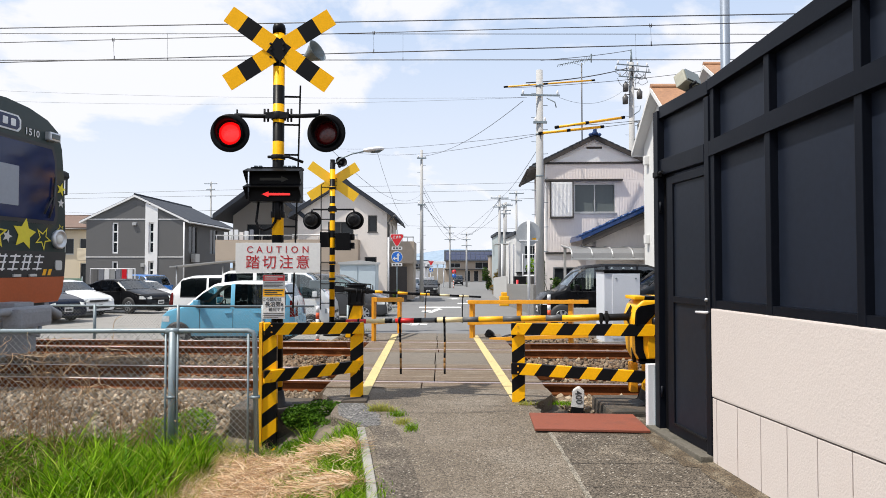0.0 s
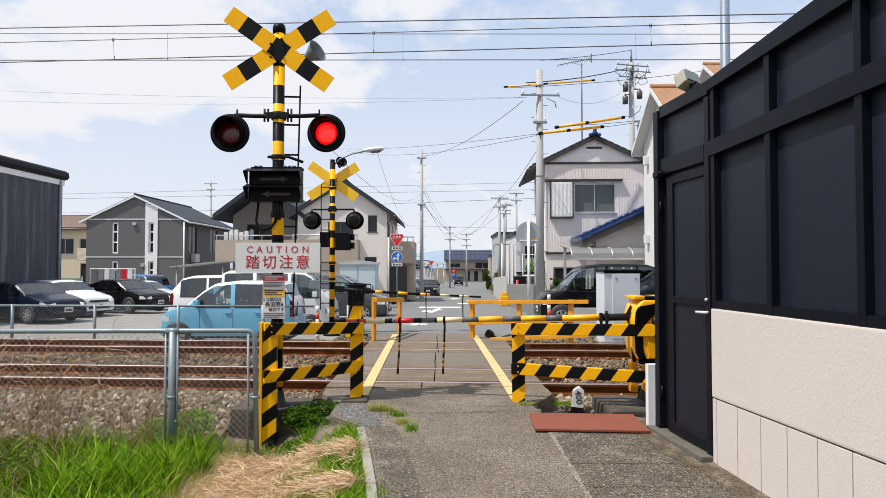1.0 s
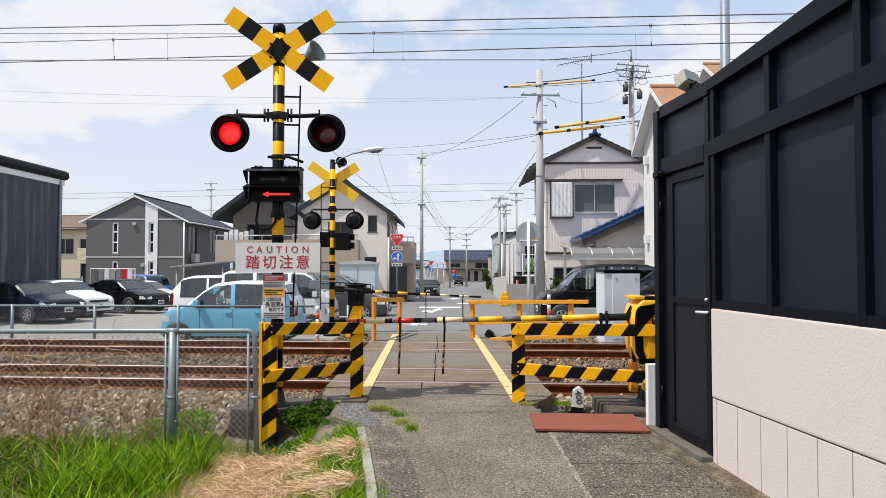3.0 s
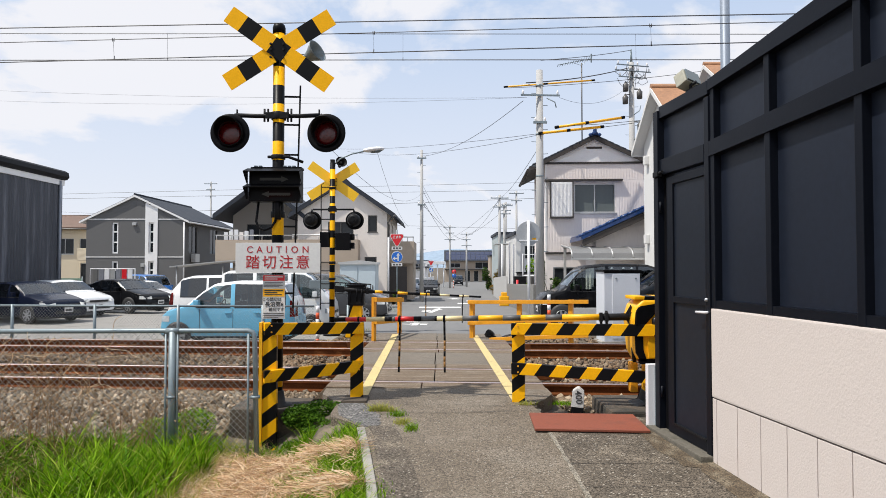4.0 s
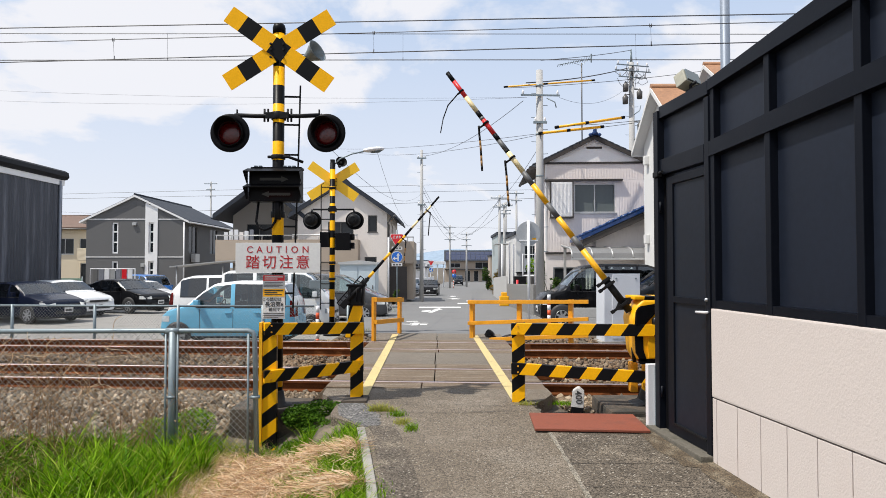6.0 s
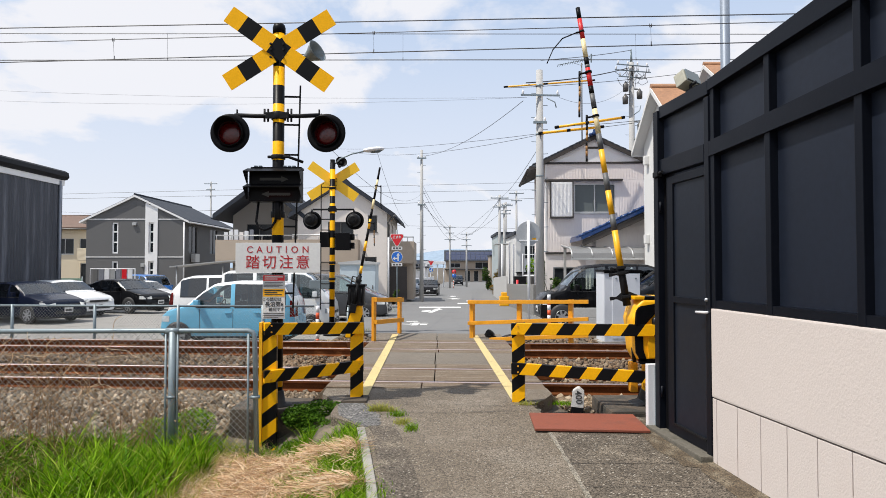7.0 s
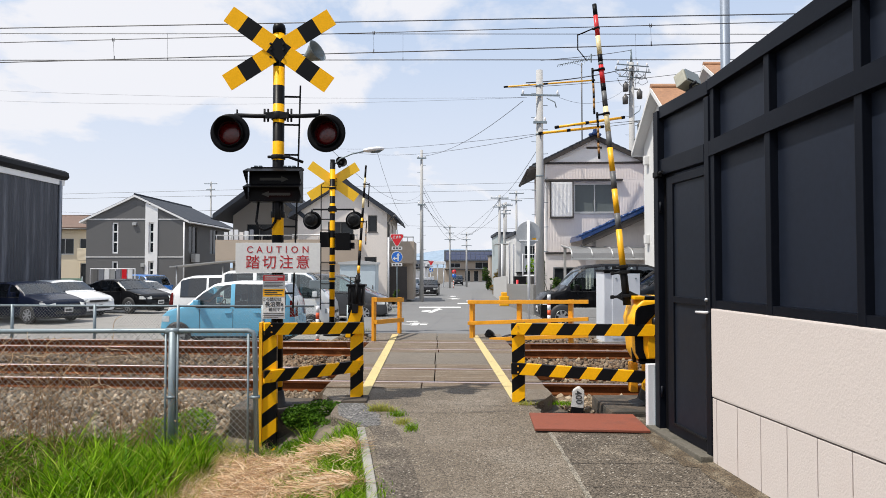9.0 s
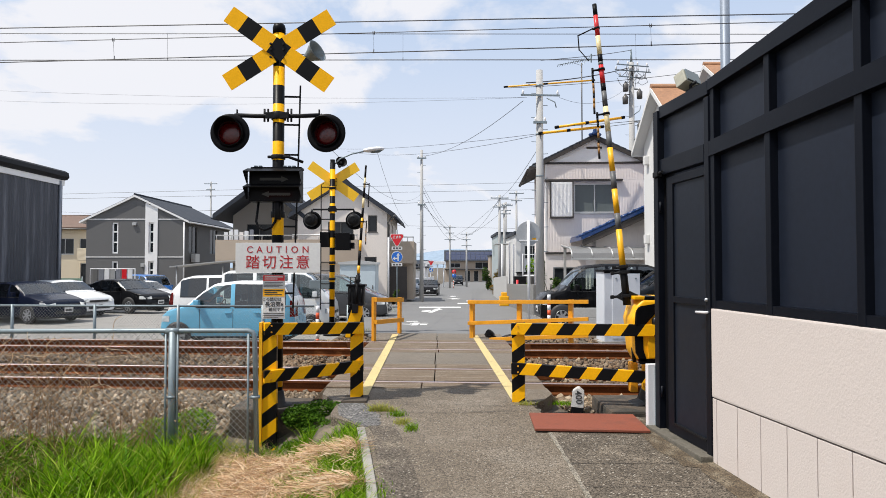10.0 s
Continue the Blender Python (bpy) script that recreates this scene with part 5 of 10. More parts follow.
def barrier_far():
    org = Vector((-1.98, 14.55, -0.1))
    p = Vector((-1.93, 14.4, 0.954))
    top = thing("barrier_machine", pose(*org), "dark barrier machine on a striped pedestal, far side", "crossing barrier", "crossing barriers")
    bm = bmesh.new()
    box(bm, -0.16, 0.2, -0.16, 0.16, 0.72, 1.15, bevel=0.03)
    part("housing", bm, M["black_iron"], top)
    bm = bmesh.new()
    box(bm, -0.19, 0.23, -0.19, 0.19, 1.15, 1.20, bevel=0.012)
    for x in (-0.1, 0.05, 0.16):
        tube(bm, [(x, -0.2, 0.8), (x, -0.2, 1.1)], 0.014, 6)
    part("lid", bm, M["black"], top)
    bm = bmesh.new()
    prism(bm, [(-0.22, 0.0), (0.2, 0.0), (0.14, 0.72), (-0.12, 0.72)], -0.13, 0.13)
    bmesh.ops.bevel(bm, geom=list(bm.edges), offset=0.015, segments=2, affect="EDGES")
    part("pedestal", bm, M["machine_stripes"], top)
    ln = 2.84
    arm = new("boom")
    arm.parent = top
    cuts = [0.0, 0.14, 0.20, 0.32, 0.40, 0.50, 0.58, 0.66, 0.74, 0.82, 0.9, 0.97, 1.0]
    arm_mesh(arm, ln, cuts, 0.036, 0.022, [0, 5, 0, 5, 0, 5, 0, 4, 0, 4, 0, 0])
    bm = bmesh.new()
    tube(bm, [(-0.35, 0, 0.02), (0.35, 0, 0)], [0.05, 0.05], 10)
    box(bm, -0.5, -0.3, -0.05, 0.05, -0.05, 0.09, bevel=0.015)
    box(bm, 0.2, 0.26, -0.06, 0.06, -0.06, 0.06, bevel=0.01)
    part("boom_clamp", bm, M["black_iron"], arm)
    bm = bmesh.new()      # guard frame of the counter arm
    for z in (0.06, 0.16):
        tube(bm, [(-0.5, 0.06, z), (0.3, 0.06, z)], 0.014, 6)
    for i in range(8):
        x = -0.5 + i * 0.8 / 7
        tube(bm, [(x, 0.06, 0.05), (x, 0.06, 0.17)], 0.010, 6)
    part("counter_frame", bm, M["black_iron"], arm)
    straps = [(strap(arm, 0.55 * ln, 0.48, 2), 0.55), (strap(arm, 0.85 * ln, 0.48, 1), 0.85)]
    return arm, straps, p - org, ln


ARM2, STRAPS2, PIV2, LEN2 = barrier_far()


M["milestone"] = surf("milestone", (0.50, 0.49, 0.47), rough=0.85, var=0.2, scale=9, fine=60, bump=0.3, second=(0.34, 0.33, 0.31))


def marker_post():
    top = thing("distance_marker", pose(1.43, 6.86, -0.08, 0, 3, -14), "short white concrete distance post with black figures", "distance marker")
    bm = bmesh.new()
    box(bm, -0.065, 0.065, -0.06, 0.06, 0.0, 0.09, bevel=0.006)
    part("foot", bm, M["black"], top, "black-painted foot")
    bm = bmesh.new()
    prism(bm, [(-0.065, 0.09), (0.065, 0.09), (0.06, 0.255), (0.012, 0.295), (-0.012, 0.295), (-0.06, 0.255)], -0.06, 0.06)
    bmesh.ops.bevel(bm, geom=list(bm.edges), offset=0.004, segments=1, affect="EDGES")
    part("body", bm, M["milestone"], top)
    lettering("400", 0.095, "lettering", M["sign_black"], top, pose(0.005, -0.063, 0.200, 0, 80, 0), 0.0008)


marker_post()


def cabinet():
    top = thing("signal_cabinet", pose(3.73, 13.7, -0.13, 0, 0, 4), "white metal railway equipment cabinet", "equipment cabinet")
    bm = bmesh.new()
    box(bm, -0.37, 0.40, -0.25, 0.3, 0.06, 1.52, bevel=0.01)
    part("body", bm, M["white_metal"], top)
    bm = bmesh.new()
    box(bm, -0.395, 0.425, -0.28, 0.33, 1.52, 1.56, bevel=0.01)
    box(bm, -0.37, 0.40, -0.26, -0.25, 1.49, 1.52)
    part("roof", bm, M["black"], top, "dark cabinet roof edge")
    bm = bmesh.new()
    box(bm, -0.20, 0.385, -0.275, -0.252, 0.12, 1.47, bevel=0.006)
    part("door", bm, M["white_metal"], top)
    bm = bmesh.new()
    for x in (-0.12, 0.3):
        tube(bm, [(x, -0.275, 1.38), (x, -0.285, 1.38)], 0.02, 8)
    box(bm, 0.33, 0.36, -0.30, -0.275, 0.72, 0.86, bevel=0.006)
    part("latch", bm, M["galv"], top)
    bm = bmesh.new()
    box(bm, -0.45, 0.45, -0.3, 0.35, -0.15, 0.06, bevel=0.01)
    part("plinth", bm, M["concrete"], top)
    for x in (-0.15, 0.1, 0.28):
        bm = bmesh.new()
        turned(bm, [(0.02, 1.56), (0.035, 1.565), (0.03, 1.6), (0.01, 1.61)], 10)
        bmesh.ops.translate(bm, verts=bm.verts, vec=(x, -0.1, 0))
        part("lifting_eye", bm, M["galv"], top)


cabinet()


# ---- train ----
TRAIN_X, TRAIN_Y = -6.44, 9.36
M["train_green"] = surf("train_green", (0.010, 0.026, 0.026), rough=0.35, var=0.12, scale=1.2, fine=30, bump=0.0, coat=0.25, spec=0.3)
M["train_glass"] = surf("train_glass", (0.010, 0.020, 0.075), rough=0.06, var=0.2, scale=0.8, fine=6, bump=0, spec=0.45)
M["train_orange"] = surf("train_orange", (0.42, 0.085, 0.018), rough=0.4, var=0.12, scale=2, fine=30, bump=0.0)
M["train_black"] = surf("train_black", (0.014, 0.015, 0.018), rough=0.4, var=0.15, scale=2, fine=30, bump=0.0)
M["train_grey"] = surf("train_grey", (0.26, 0.27, 0.29), rough=0.6, var=0.15, scale=3, fine=30, bump=0.05)
M["star_yellow"] = surf("star_yellow", (0.72, 0.62, 0.03), rough=0.4, var=0.06, scale=3, fine=30, bump=0)
M["silver"] = surf("silver", (0.62, 0.64, 0.66), rough=0.35, metal=0.6, var=0.08, scale=3, fine=30, bump=0.02)
M["lamp_white"] = surf("lamp_white", (0.8, 0.8, 0.76), rough=0.2, var=0.05, scale=6, fine=30, bump=0.0)
M["blind"] = surf("blind", (0.30, 0.33, 0.38), rough=0.7, var=0.06, scale=3, fine=20, bump=0)


def train():
    top = thing("train", pose(TRAIN_X, TRAIN_Y, 0), "dark green train car with star decals leaving on the near track", "train")
    sec = [(0.0, 0.95), (1.22, 0.95), (1.33, 1.10), (1.385, 1.45), (1.40, 1.95), (1.385, 2.4), (1.35, 2.9), (1.28, 3.45), (1.18, 3.72), (0.92, 3.87), (0.5, 3.97), (0.0, 4.01)]
    ring = sec + [(-y, z) for y, z in reversed(sec[1:-1])]

    def shell(name, x0, x1, parent):
        bm = bmesh.new()
        cuts = [(x1, 0.985), (x1 - 0.06, 1.0), (x0 + 0.06, 1.0), (x0, 0.985)]
        rows = [[bm.verts.new((x, y * s, 0.95 + (z - 0.95) * (0.995 if s < 1 else 1))) for y, z in ring] for x, s in cuts]
        for a, b in zip(rows, rows[1:]):
            for i in range(len(ring)):
                f = bm.faces.new((a[i], a[(i + 1) % len(ring)], b[(i + 1) % len(ring)], b[i]))
                f.smooth = True
        bm.faces.new(rows[0])
        bm.faces.new(list(reversed(rows[-1])))
        return part(name, bm, M["train_green"], parent)
    for i, x1 in enumerate((0.0, -18.4)):
        shell("car_body", x1 - 18.0, x1, top)
        for k in range(4):
            bm = bmesh.new()
            for s in (-1, 1):
                box(bm, x1 - 3.9 - k * 3.8, x1 - 2.1 - k * 3.8, s * 1.375 - 0.03, s * 1.375 + 0.03, 1.95, 2.85, bevel=0.02)
            part("side_window", bm, M["train_glass"], top)
        for bx in (-3.0, -14.5):
            bm = bmesh.new()
            for ax in (-1.05, 1.05):
                for s in (-1, 1):
                    turned(bm, [(0.40, -0.06), (0.43, -0.05), (0.43, 0.05), (0.41, 0.06)], 24, m=Matrix.Translation((x1 + bx + ax, s * 0.53, 0.435)) @ Matrix.Rotation(radians(90), 4, "X"))
            box(bm, x1 + bx - 1.5, x1 + bx + 1.5, -0.9, 0.9, 0.38, 0.62, bevel=0.03)
            part("bogie", bm, M["train_grey"], top)
        bm = bmesh.new()
        box(bm, x1 - 12, x1 - 5, -1.1, 1.1, 0.35, 0.95, bevel=0.04)
        part("underfloor_box", bm, M["train_grey"], top)

    def face(name, poly, x0, x1, mt, label=""):
        bm = bmesh.new()
        prism(bm, poly, x0, x1, "x")
        return part(name, bm, mt, top, label)

    def rect(y0, y1, z0, z1, r=0.05):
        return [(y0 + r, z0), (y1 - r, z0), (y1, z0 + r), (y1, z1 - r), (y1 - r, z1), (y0 + r, z1), (y0, z1 - r), (y0, z0 + r)]
    face("windscreen", [(-1.06, 2.24), (1.06, 2.24), (1.10, 2.34), (1.07, 3.20), (1.0, 3.40), (-1.0, 3.40), (-1.07, 3.20), (-1.10, 2.34)], -0.02, 0.015, M["train_glass"])
    face("windscreen_frame", [(-1.12, 2.18), (1.12, 2.18), (1.17, 2.3), (1.13, 3.25), (1.04, 3.46), (-1.04, 3.46), (-1.13, 3.25), (-1.17, 2.3)], -0.03, 0.008, M["train_black"])
    face("window_blind", rect(-0.14, 0.27, 2.42, 3.02, 0.01), 0.014, 0.019, M["blind"], "pale blind behind the cab glass")
    face("destination_display", rect(-0.62, 0.30, 3.53, 3.78, 0.06), -0.02, 0.016, M["silver"])
    face("display_glass", rect(-0.58, 0.26, 3.555, 3.755, 0.05), 0.01, 0.021, M["train_glass"])
    for y in (-0.4, -0.25, -0.08, 0.08):
        face("display_bar", rect(y, y + 0.1, 3.60, 3.71, 0.01), 0.02, 0.025, M["silver"])
    rot = pose(0, 0, 0, 0, 0, 90)
    lettering("1510", 0.15, "car_number", M["silver"], top, pose(0.008, 0.55, 3.58, 0, 0, 90), 0.002, 1.1)
    for s in (-1, 1):
        bm = bmesh.new()
        box(bm, -0.03, 0.09, s * 0.98 - 0.13, s * 0.98 + 0.13, 3.53, 3.67, bevel=0.03)
        part("marker_lamp", bm, M["silver"], top)
        bm = bmesh.new()
        box(bm, 0.085, 0.1, s * 0.98 - 0.09, s * 0.98 + 0.09, 3.56, 3.64, bevel=0.005)
        part("marker_glass", bm, M["glass_pale"], top)
        bm = bmesh.new()
        turned(bm, [(0.155, -0.03), (0.16, 0.05), (0.13, 0.07), (0.12, 0.035), (0.10, 0.03)], 24, m=Matrix.Translation((0, s * 1.19, 1.95)) @ Matrix.Rotation(radians(90), 4, "Y"))
        part("headlight", bm, M["silver"], top, "round chrome-ringed headlight")
        bm = bmesh.new()
        turned(bm, [(0.08, 0.0), (0.075, 0.05), (0.03, 0.065)], 18, m=Matrix.Translation((0, s * 1.19, 1.95)) @ Matrix.Rotation(radians(90), 4, "Y"))
        part("headlight_glass", bm, M["lamp_white"], top)
        face("tail_lamp", rect(s * 1.20 - 0.08, s * 1.20 + 0.08, 1.44, 1.60, 0.02), -0.02, 0.02, M["silver"])
        bm = bmesh.new()
        tube(bm, [(0.04, s * 0.92, 2.28), (0.05, s * 1.0, 2.5), (0.05, s * 1.04, 2.95)], 0.016, 8)
        tube(bm, [(0.05, s * 0.80, 2.34), (0.05, s * 0.98, 2.62)], 0.014, 8)
        part("wiper", bm, M["train_black"], top)
        bm = bmesh.new()
        tube(bm, [(-0.10, s * 1.36, 2.95), (-0.05, s * 1.46, 2.98), (-0.05, s * 1.46, 2.72), (-0.10, s * 1.37, 2.70)], 0.02, 8)
        part("hand_rail", bm, M["train_black"], top)
    face("name_band", [(-1.36, 1.34), (1.36, 1.34), (1.39, 1.74), (-1.39, 1.74)], -0.02, 0.006, M["train_black"])
    for i in range(7):
        y0 = -0.96 + i * 0.26
        for z0, z1 in ((1.455, 1.475), (1.555, 1.578), (1.645, 1.668)):
            k = (z0 - 1.455) * 0.3
            face("name_bar", [(y0 + k, z0), (y0 + 0.2 + k, z0), (y0 + 0.206 + k, z1), (y0 + 0.006 + k, z1)], 0.005, 0.011, M["white_paint"])
        for dy in (0.03, 0.14) if i % 2 else (0.085,):
            face("name_bar", [(y0 + dy, 1.44), (y0 + dy + 0.028, 1.44), (y0 + dy + 0.1, 1.69), (y0 + dy + 0.072, 1.69)], 0.0045, 0.0105, M["white_paint"])
    face("lower_band", [(-1.20, 0.93), (1.20, 0.93), (1.30, 1.08), (1.355, 1.335), (-1.355, 1.335), (-1.30, 1.08)], -0.03, 0.01, M["train_orange"], "orange-red lower band")
    for y0 in (0.82, 0.94):
        face("stripe_mark", [(y0, 1.36), (y0 + 0.07, 1.36), (y0 + 0.11, 1.46), (y0 + 0.04, 1.46)], 0.005, 0.012, M["yellow"])
    for y0 in (0.18, 0.52):
        face("step", rect(y0, y0 + 0.16, 1.345, 1.385, 0.005), 0.0, 0.03, M["silver"])

    def star(cy, cz, r, inner, hollow, mt, turn=0.0):
        def pts(k):
            return [(cy + k * (r if i % 2 == 0 else r * inner) * math.sin(math.pi * i / 5 + turn), cz + k * (r if i % 2 == 0 else r * inner) * math.cos(math.pi * i / 5 + turn)) for i in range(10)]
        bm = bmesh.new()
        if hollow:
            a, b = pts(1), pts(0.72)
            for i in range(10):
                j = (i + 1) % 10
                for x in (0.010,):
                    bm.faces.new([bm.verts.new((x, *p)) for p in (a[i], a[j], b[j], b[i])])
        else:
            prism(bm, pts(1), 0.004, 0.010, "x")
        part("star_decal", bm, mt, top, fix=not hollow)
    star(0.42, 2.0, 0.25, 0.5, False, M["star_yellow"], 0.15)
    star(-0.16, 1.98, 0.24, 0.42, True, M["star_yellow"], 0.05)
    star(0.07, 1.95, 0.10, 0.42, False, M["silver"], 0.3)
    star(0.83, 1.95, 0.20, 0.4, True, M["star_yellow"], 0.5)
    star(-0.6, 2.02, 0.2, 0.45, False, M["silver"], 0.2)
    star(-0.95, 1.95, 0.22, 0.45, True, M["star_yellow"], 0.1)
    for z, r in ((2.78, 0.14), (2.55, 0.1), (2.12, 0.11), (1.98, 0.1)):
        star(1.245, z, r * 0.8, 0.42, z < 2.2, M["star_yellow"] if z != 2.55 else M["silver"], z)
    bm = bmesh.new()
    box(bm, -0.1, 0.35, -0.2, 0.2, 0.72, 0.98, bevel=0.04)
    box(bm, 0.25, 0.55, -0.32, 0.32, 0.62, 0.9, bevel=0.06)
    tube(bm, [(0.2, -0.75, 0.8), (0.35, -0.45, 0.86), (0.35, 0.5, 0.86), (0.2, 0.9, 0.72)], [0.03, 0.06, 0.06, 0.09], 10)
    tube(bm, [(0.3, 0.1, 0.7), (0.34, 0.15, 0.5), (0.34, 0.3, 0.46), (0.3, 0.4, 0.62)], 0.03, 8)
    part("coupler", bm, M["train_grey"], top)
    bm = bmesh.new()
    prism(bm, [(-1.12, 0.12), (1.12, 0.12), (1.16, 0.70), (-1.16, 0.70)], -0.35, -0.30, "x")
    box(bm, -0.33, 0.0, -1.0, -0.9, 0.6, 0.97)
    box(bm, -0.33, 0.0, 0.9, 1.0, 0.6, 0.97)
    part("obstacle_plate", bm, M["train_grey"], top)
    return top


TRAIN = train()


# ---- houses ----
M["siding_grey"] = surf("siding_grey", (0.125, 0.123, 0.122), rough=0.75, var=0.06, scale=0.6, fine=20, bump=0.1)
M["siding_white"] = surf("siding_white", (0.84, 0.83, 0.82), rough=0.7, var=0.06, scale=0.8, fine=25, bump=0.1)
M["plaster_beige"] = surf("plaster_beige", (0.76, 0.695, 0.635), rough=0.85, var=0.07, scale=0.5, fine=18, bump=0.2, stretch=(1, 1, 0.4))
M["plaster_cream"] = surf("plaster_cream", (0.70, 0.60, 0.44), rough=0.85, var=0.07, scale=0.5, fine=18, bump=0.2)
M["plaster_tan"] = surf("plaster_tan", (0.40, 0.325, 0.255), rough=0.85, var=0.08, scale=0.7, fine=18, bump=0.2)
M["siding_cream"] = surf("siding_cream", (0.84, 0.77, 0.73), rough=0.75, var=0.06, scale=0.5, fine=18, bump=0.1, stretch=(1, 1, 0.25))
M["plaster_white"] = surf("plaster_white", (0.66, 0.655, 0.64), rough=0.8, var=0.04, scale=0.7, fine=22, bump=0.3)
M["tile_dark"] = surf("tile_dark", (0.036, 0.041, 0.052), rough=0.6, var=0.25, scale=1.5, fine=14, bump=0.4, spec=0.2)
M["tile_umber"] = surf("tile_umber", (0.17, 0.115, 0.09), rough=0.7, var=0.25, scale=1.5, fine=14, bump=0.4, spec=0.2)
M["tile_blue"] = surf("tile_blue", (0.010, 0.042, 0.15), rough=0.3, var=0.25, scale=2.5, fine=12, bump=0.3)
M["tile_brown"] = surf("tile_brown", (0.33, 0.17, 0.09), rough=0.7, var=0.25, scale=3, fine=12, bump=0.4)
M["timber_dark"] = surf("timber_dark", (0.045, 0.038, 0.034), rough=0.7, var=0.3, scale=3, fine=30, bump=0.2)
M["alu"] = surf("alu", (0.55, 0.55, 0.54), rough=0.4, metal=0.5, var=0.06, scale=3, fine=30, bump=0)
M["alu_dark"] = surf("alu_dark", (0.10, 0.095, 0.09), rough=0.45, metal=0.3, var=0.1, scale=3, fine=30, bump=0)
M["corrugated"] = surf("corrugated", (0.066, 0.071, 0.085), rough=0.55, metal=0.2, var=0.3, scale=1.1, fine=16, bump=0.05, second=(0.13, 0.135, 0.155), patch=0.5, stretch=(2.5, 2.5, 0.18))
M["solar"] = surf("solar", (0.012, 0.02, 0.06), rough=0.2, var=0.15, scale=1, fine=10, bump=0, spec=0.7)
M["polycarb"] = surf("polycarb", (0.19, 0.19, 0.19), rough=0.35, var=0.12, scale=1, fine=20, bump=0)


def wall_face(bm, w, h, holes, depth=0.12, gable=None):
    """A wall in x-z from 0 to w and 0 to h, facing -y, with reveals at the holes (x0, x1, z0, z1); gable: (apex x, apex z)."""
    xs = sorted({0.0, w, *[q for a in holes for q in a[:2]]})
    zs = sorted({0.0, h, *[q for a in holes for q in a[2:4]]})
    vert = {}

    def v(x, z, y=0.0):
        k = (round(x, 4), round(z, 4), y)
        if k not in vert:
            vert[k] = bm.verts.new((x, y, z))
        return vert[k]
    for a, b in zip(xs, xs[1:]):
        for c, d in zip(zs, zs[1:]):
            mx, mz = (a + b) / 2, (c + d) / 2
            if any(q[0] < mx < q[1] and q[2] < mz < q[3] for q in holes):
                continue
            bm.faces.new((v(a, c), v(b, c), v(b, d), v(a, d)))
    for x0, x1, z0, z1 in holes:
        for p, q in (((x0, z0), (x1, z0)), ((x1, z0), (x1, z1)), ((x1, z1), (x0, z1)), ((x0, z1), (x0, z0))):
            bm.faces.new([bm.verts.new((p[0], 0, p[1])), bm.verts.new((q[0], 0, q[1])), bm.verts.new((q[0], depth, q[1])), bm.verts.new((p[0], depth, p[1]))])
    if gable:
        bm.faces.new([v(x, h) for x in xs] + [bm.verts.new((gable[0], 0, gable[1]))])
    bmesh.ops.remove_doubles(bm, verts=bm.verts, dist=0.0005)


def window(parent, m, w, h, frame_mt, glass_mt, panes=2, depth=0.06, name="window", fw=0.05, sill=True, bars=()):
    top = new(name)
    top.parent = parent
    top.matrix_basis = m
    bm = bmesh.new()
    for a in (box(bm, 0, w, 0.02, depth + 0.02, 0, fw), box(bm, 0, w, 0.02, depth + 0.02, h - fw, h), box(bm, 0, fw, 0.02, depth + 0.02, fw, h - fw), box(bm, w - fw, w, 0.02, depth + 0.02, fw, h - fw)):
        pass
    for i in range(1, panes):
        x = w * i / panes
        box(bm, x - fw / 2, x + fw / 2, 0.015, depth + 0.015, fw, h - fw)
    for t in bars:
        box(bm, fw, w - fw, 0.015, depth + 0.015, h * t - 0.05, h * t + 0.05)
    part("window_frame", bm, frame_mt, top)
    for i in range(panes):
        bm = bmesh.new()
        box(bm, fw + (w - 2 * fw) * i / panes + 0.01, fw + (w - 2 * fw) * (i + 1) / panes - 0.01, 0.05 + 0.012 * (i % 2), 0.06 + 0.012 * (i % 2), fw, h - fw)
        part("pane", bm, glass_mt, top)
    if sill:
        bm = bmesh.new()
        box(bm, -0.04, w + 0.04, -0.05, 0.04, -0.04, 0.0)
        part("sill", bm, frame_mt, top)
    return top


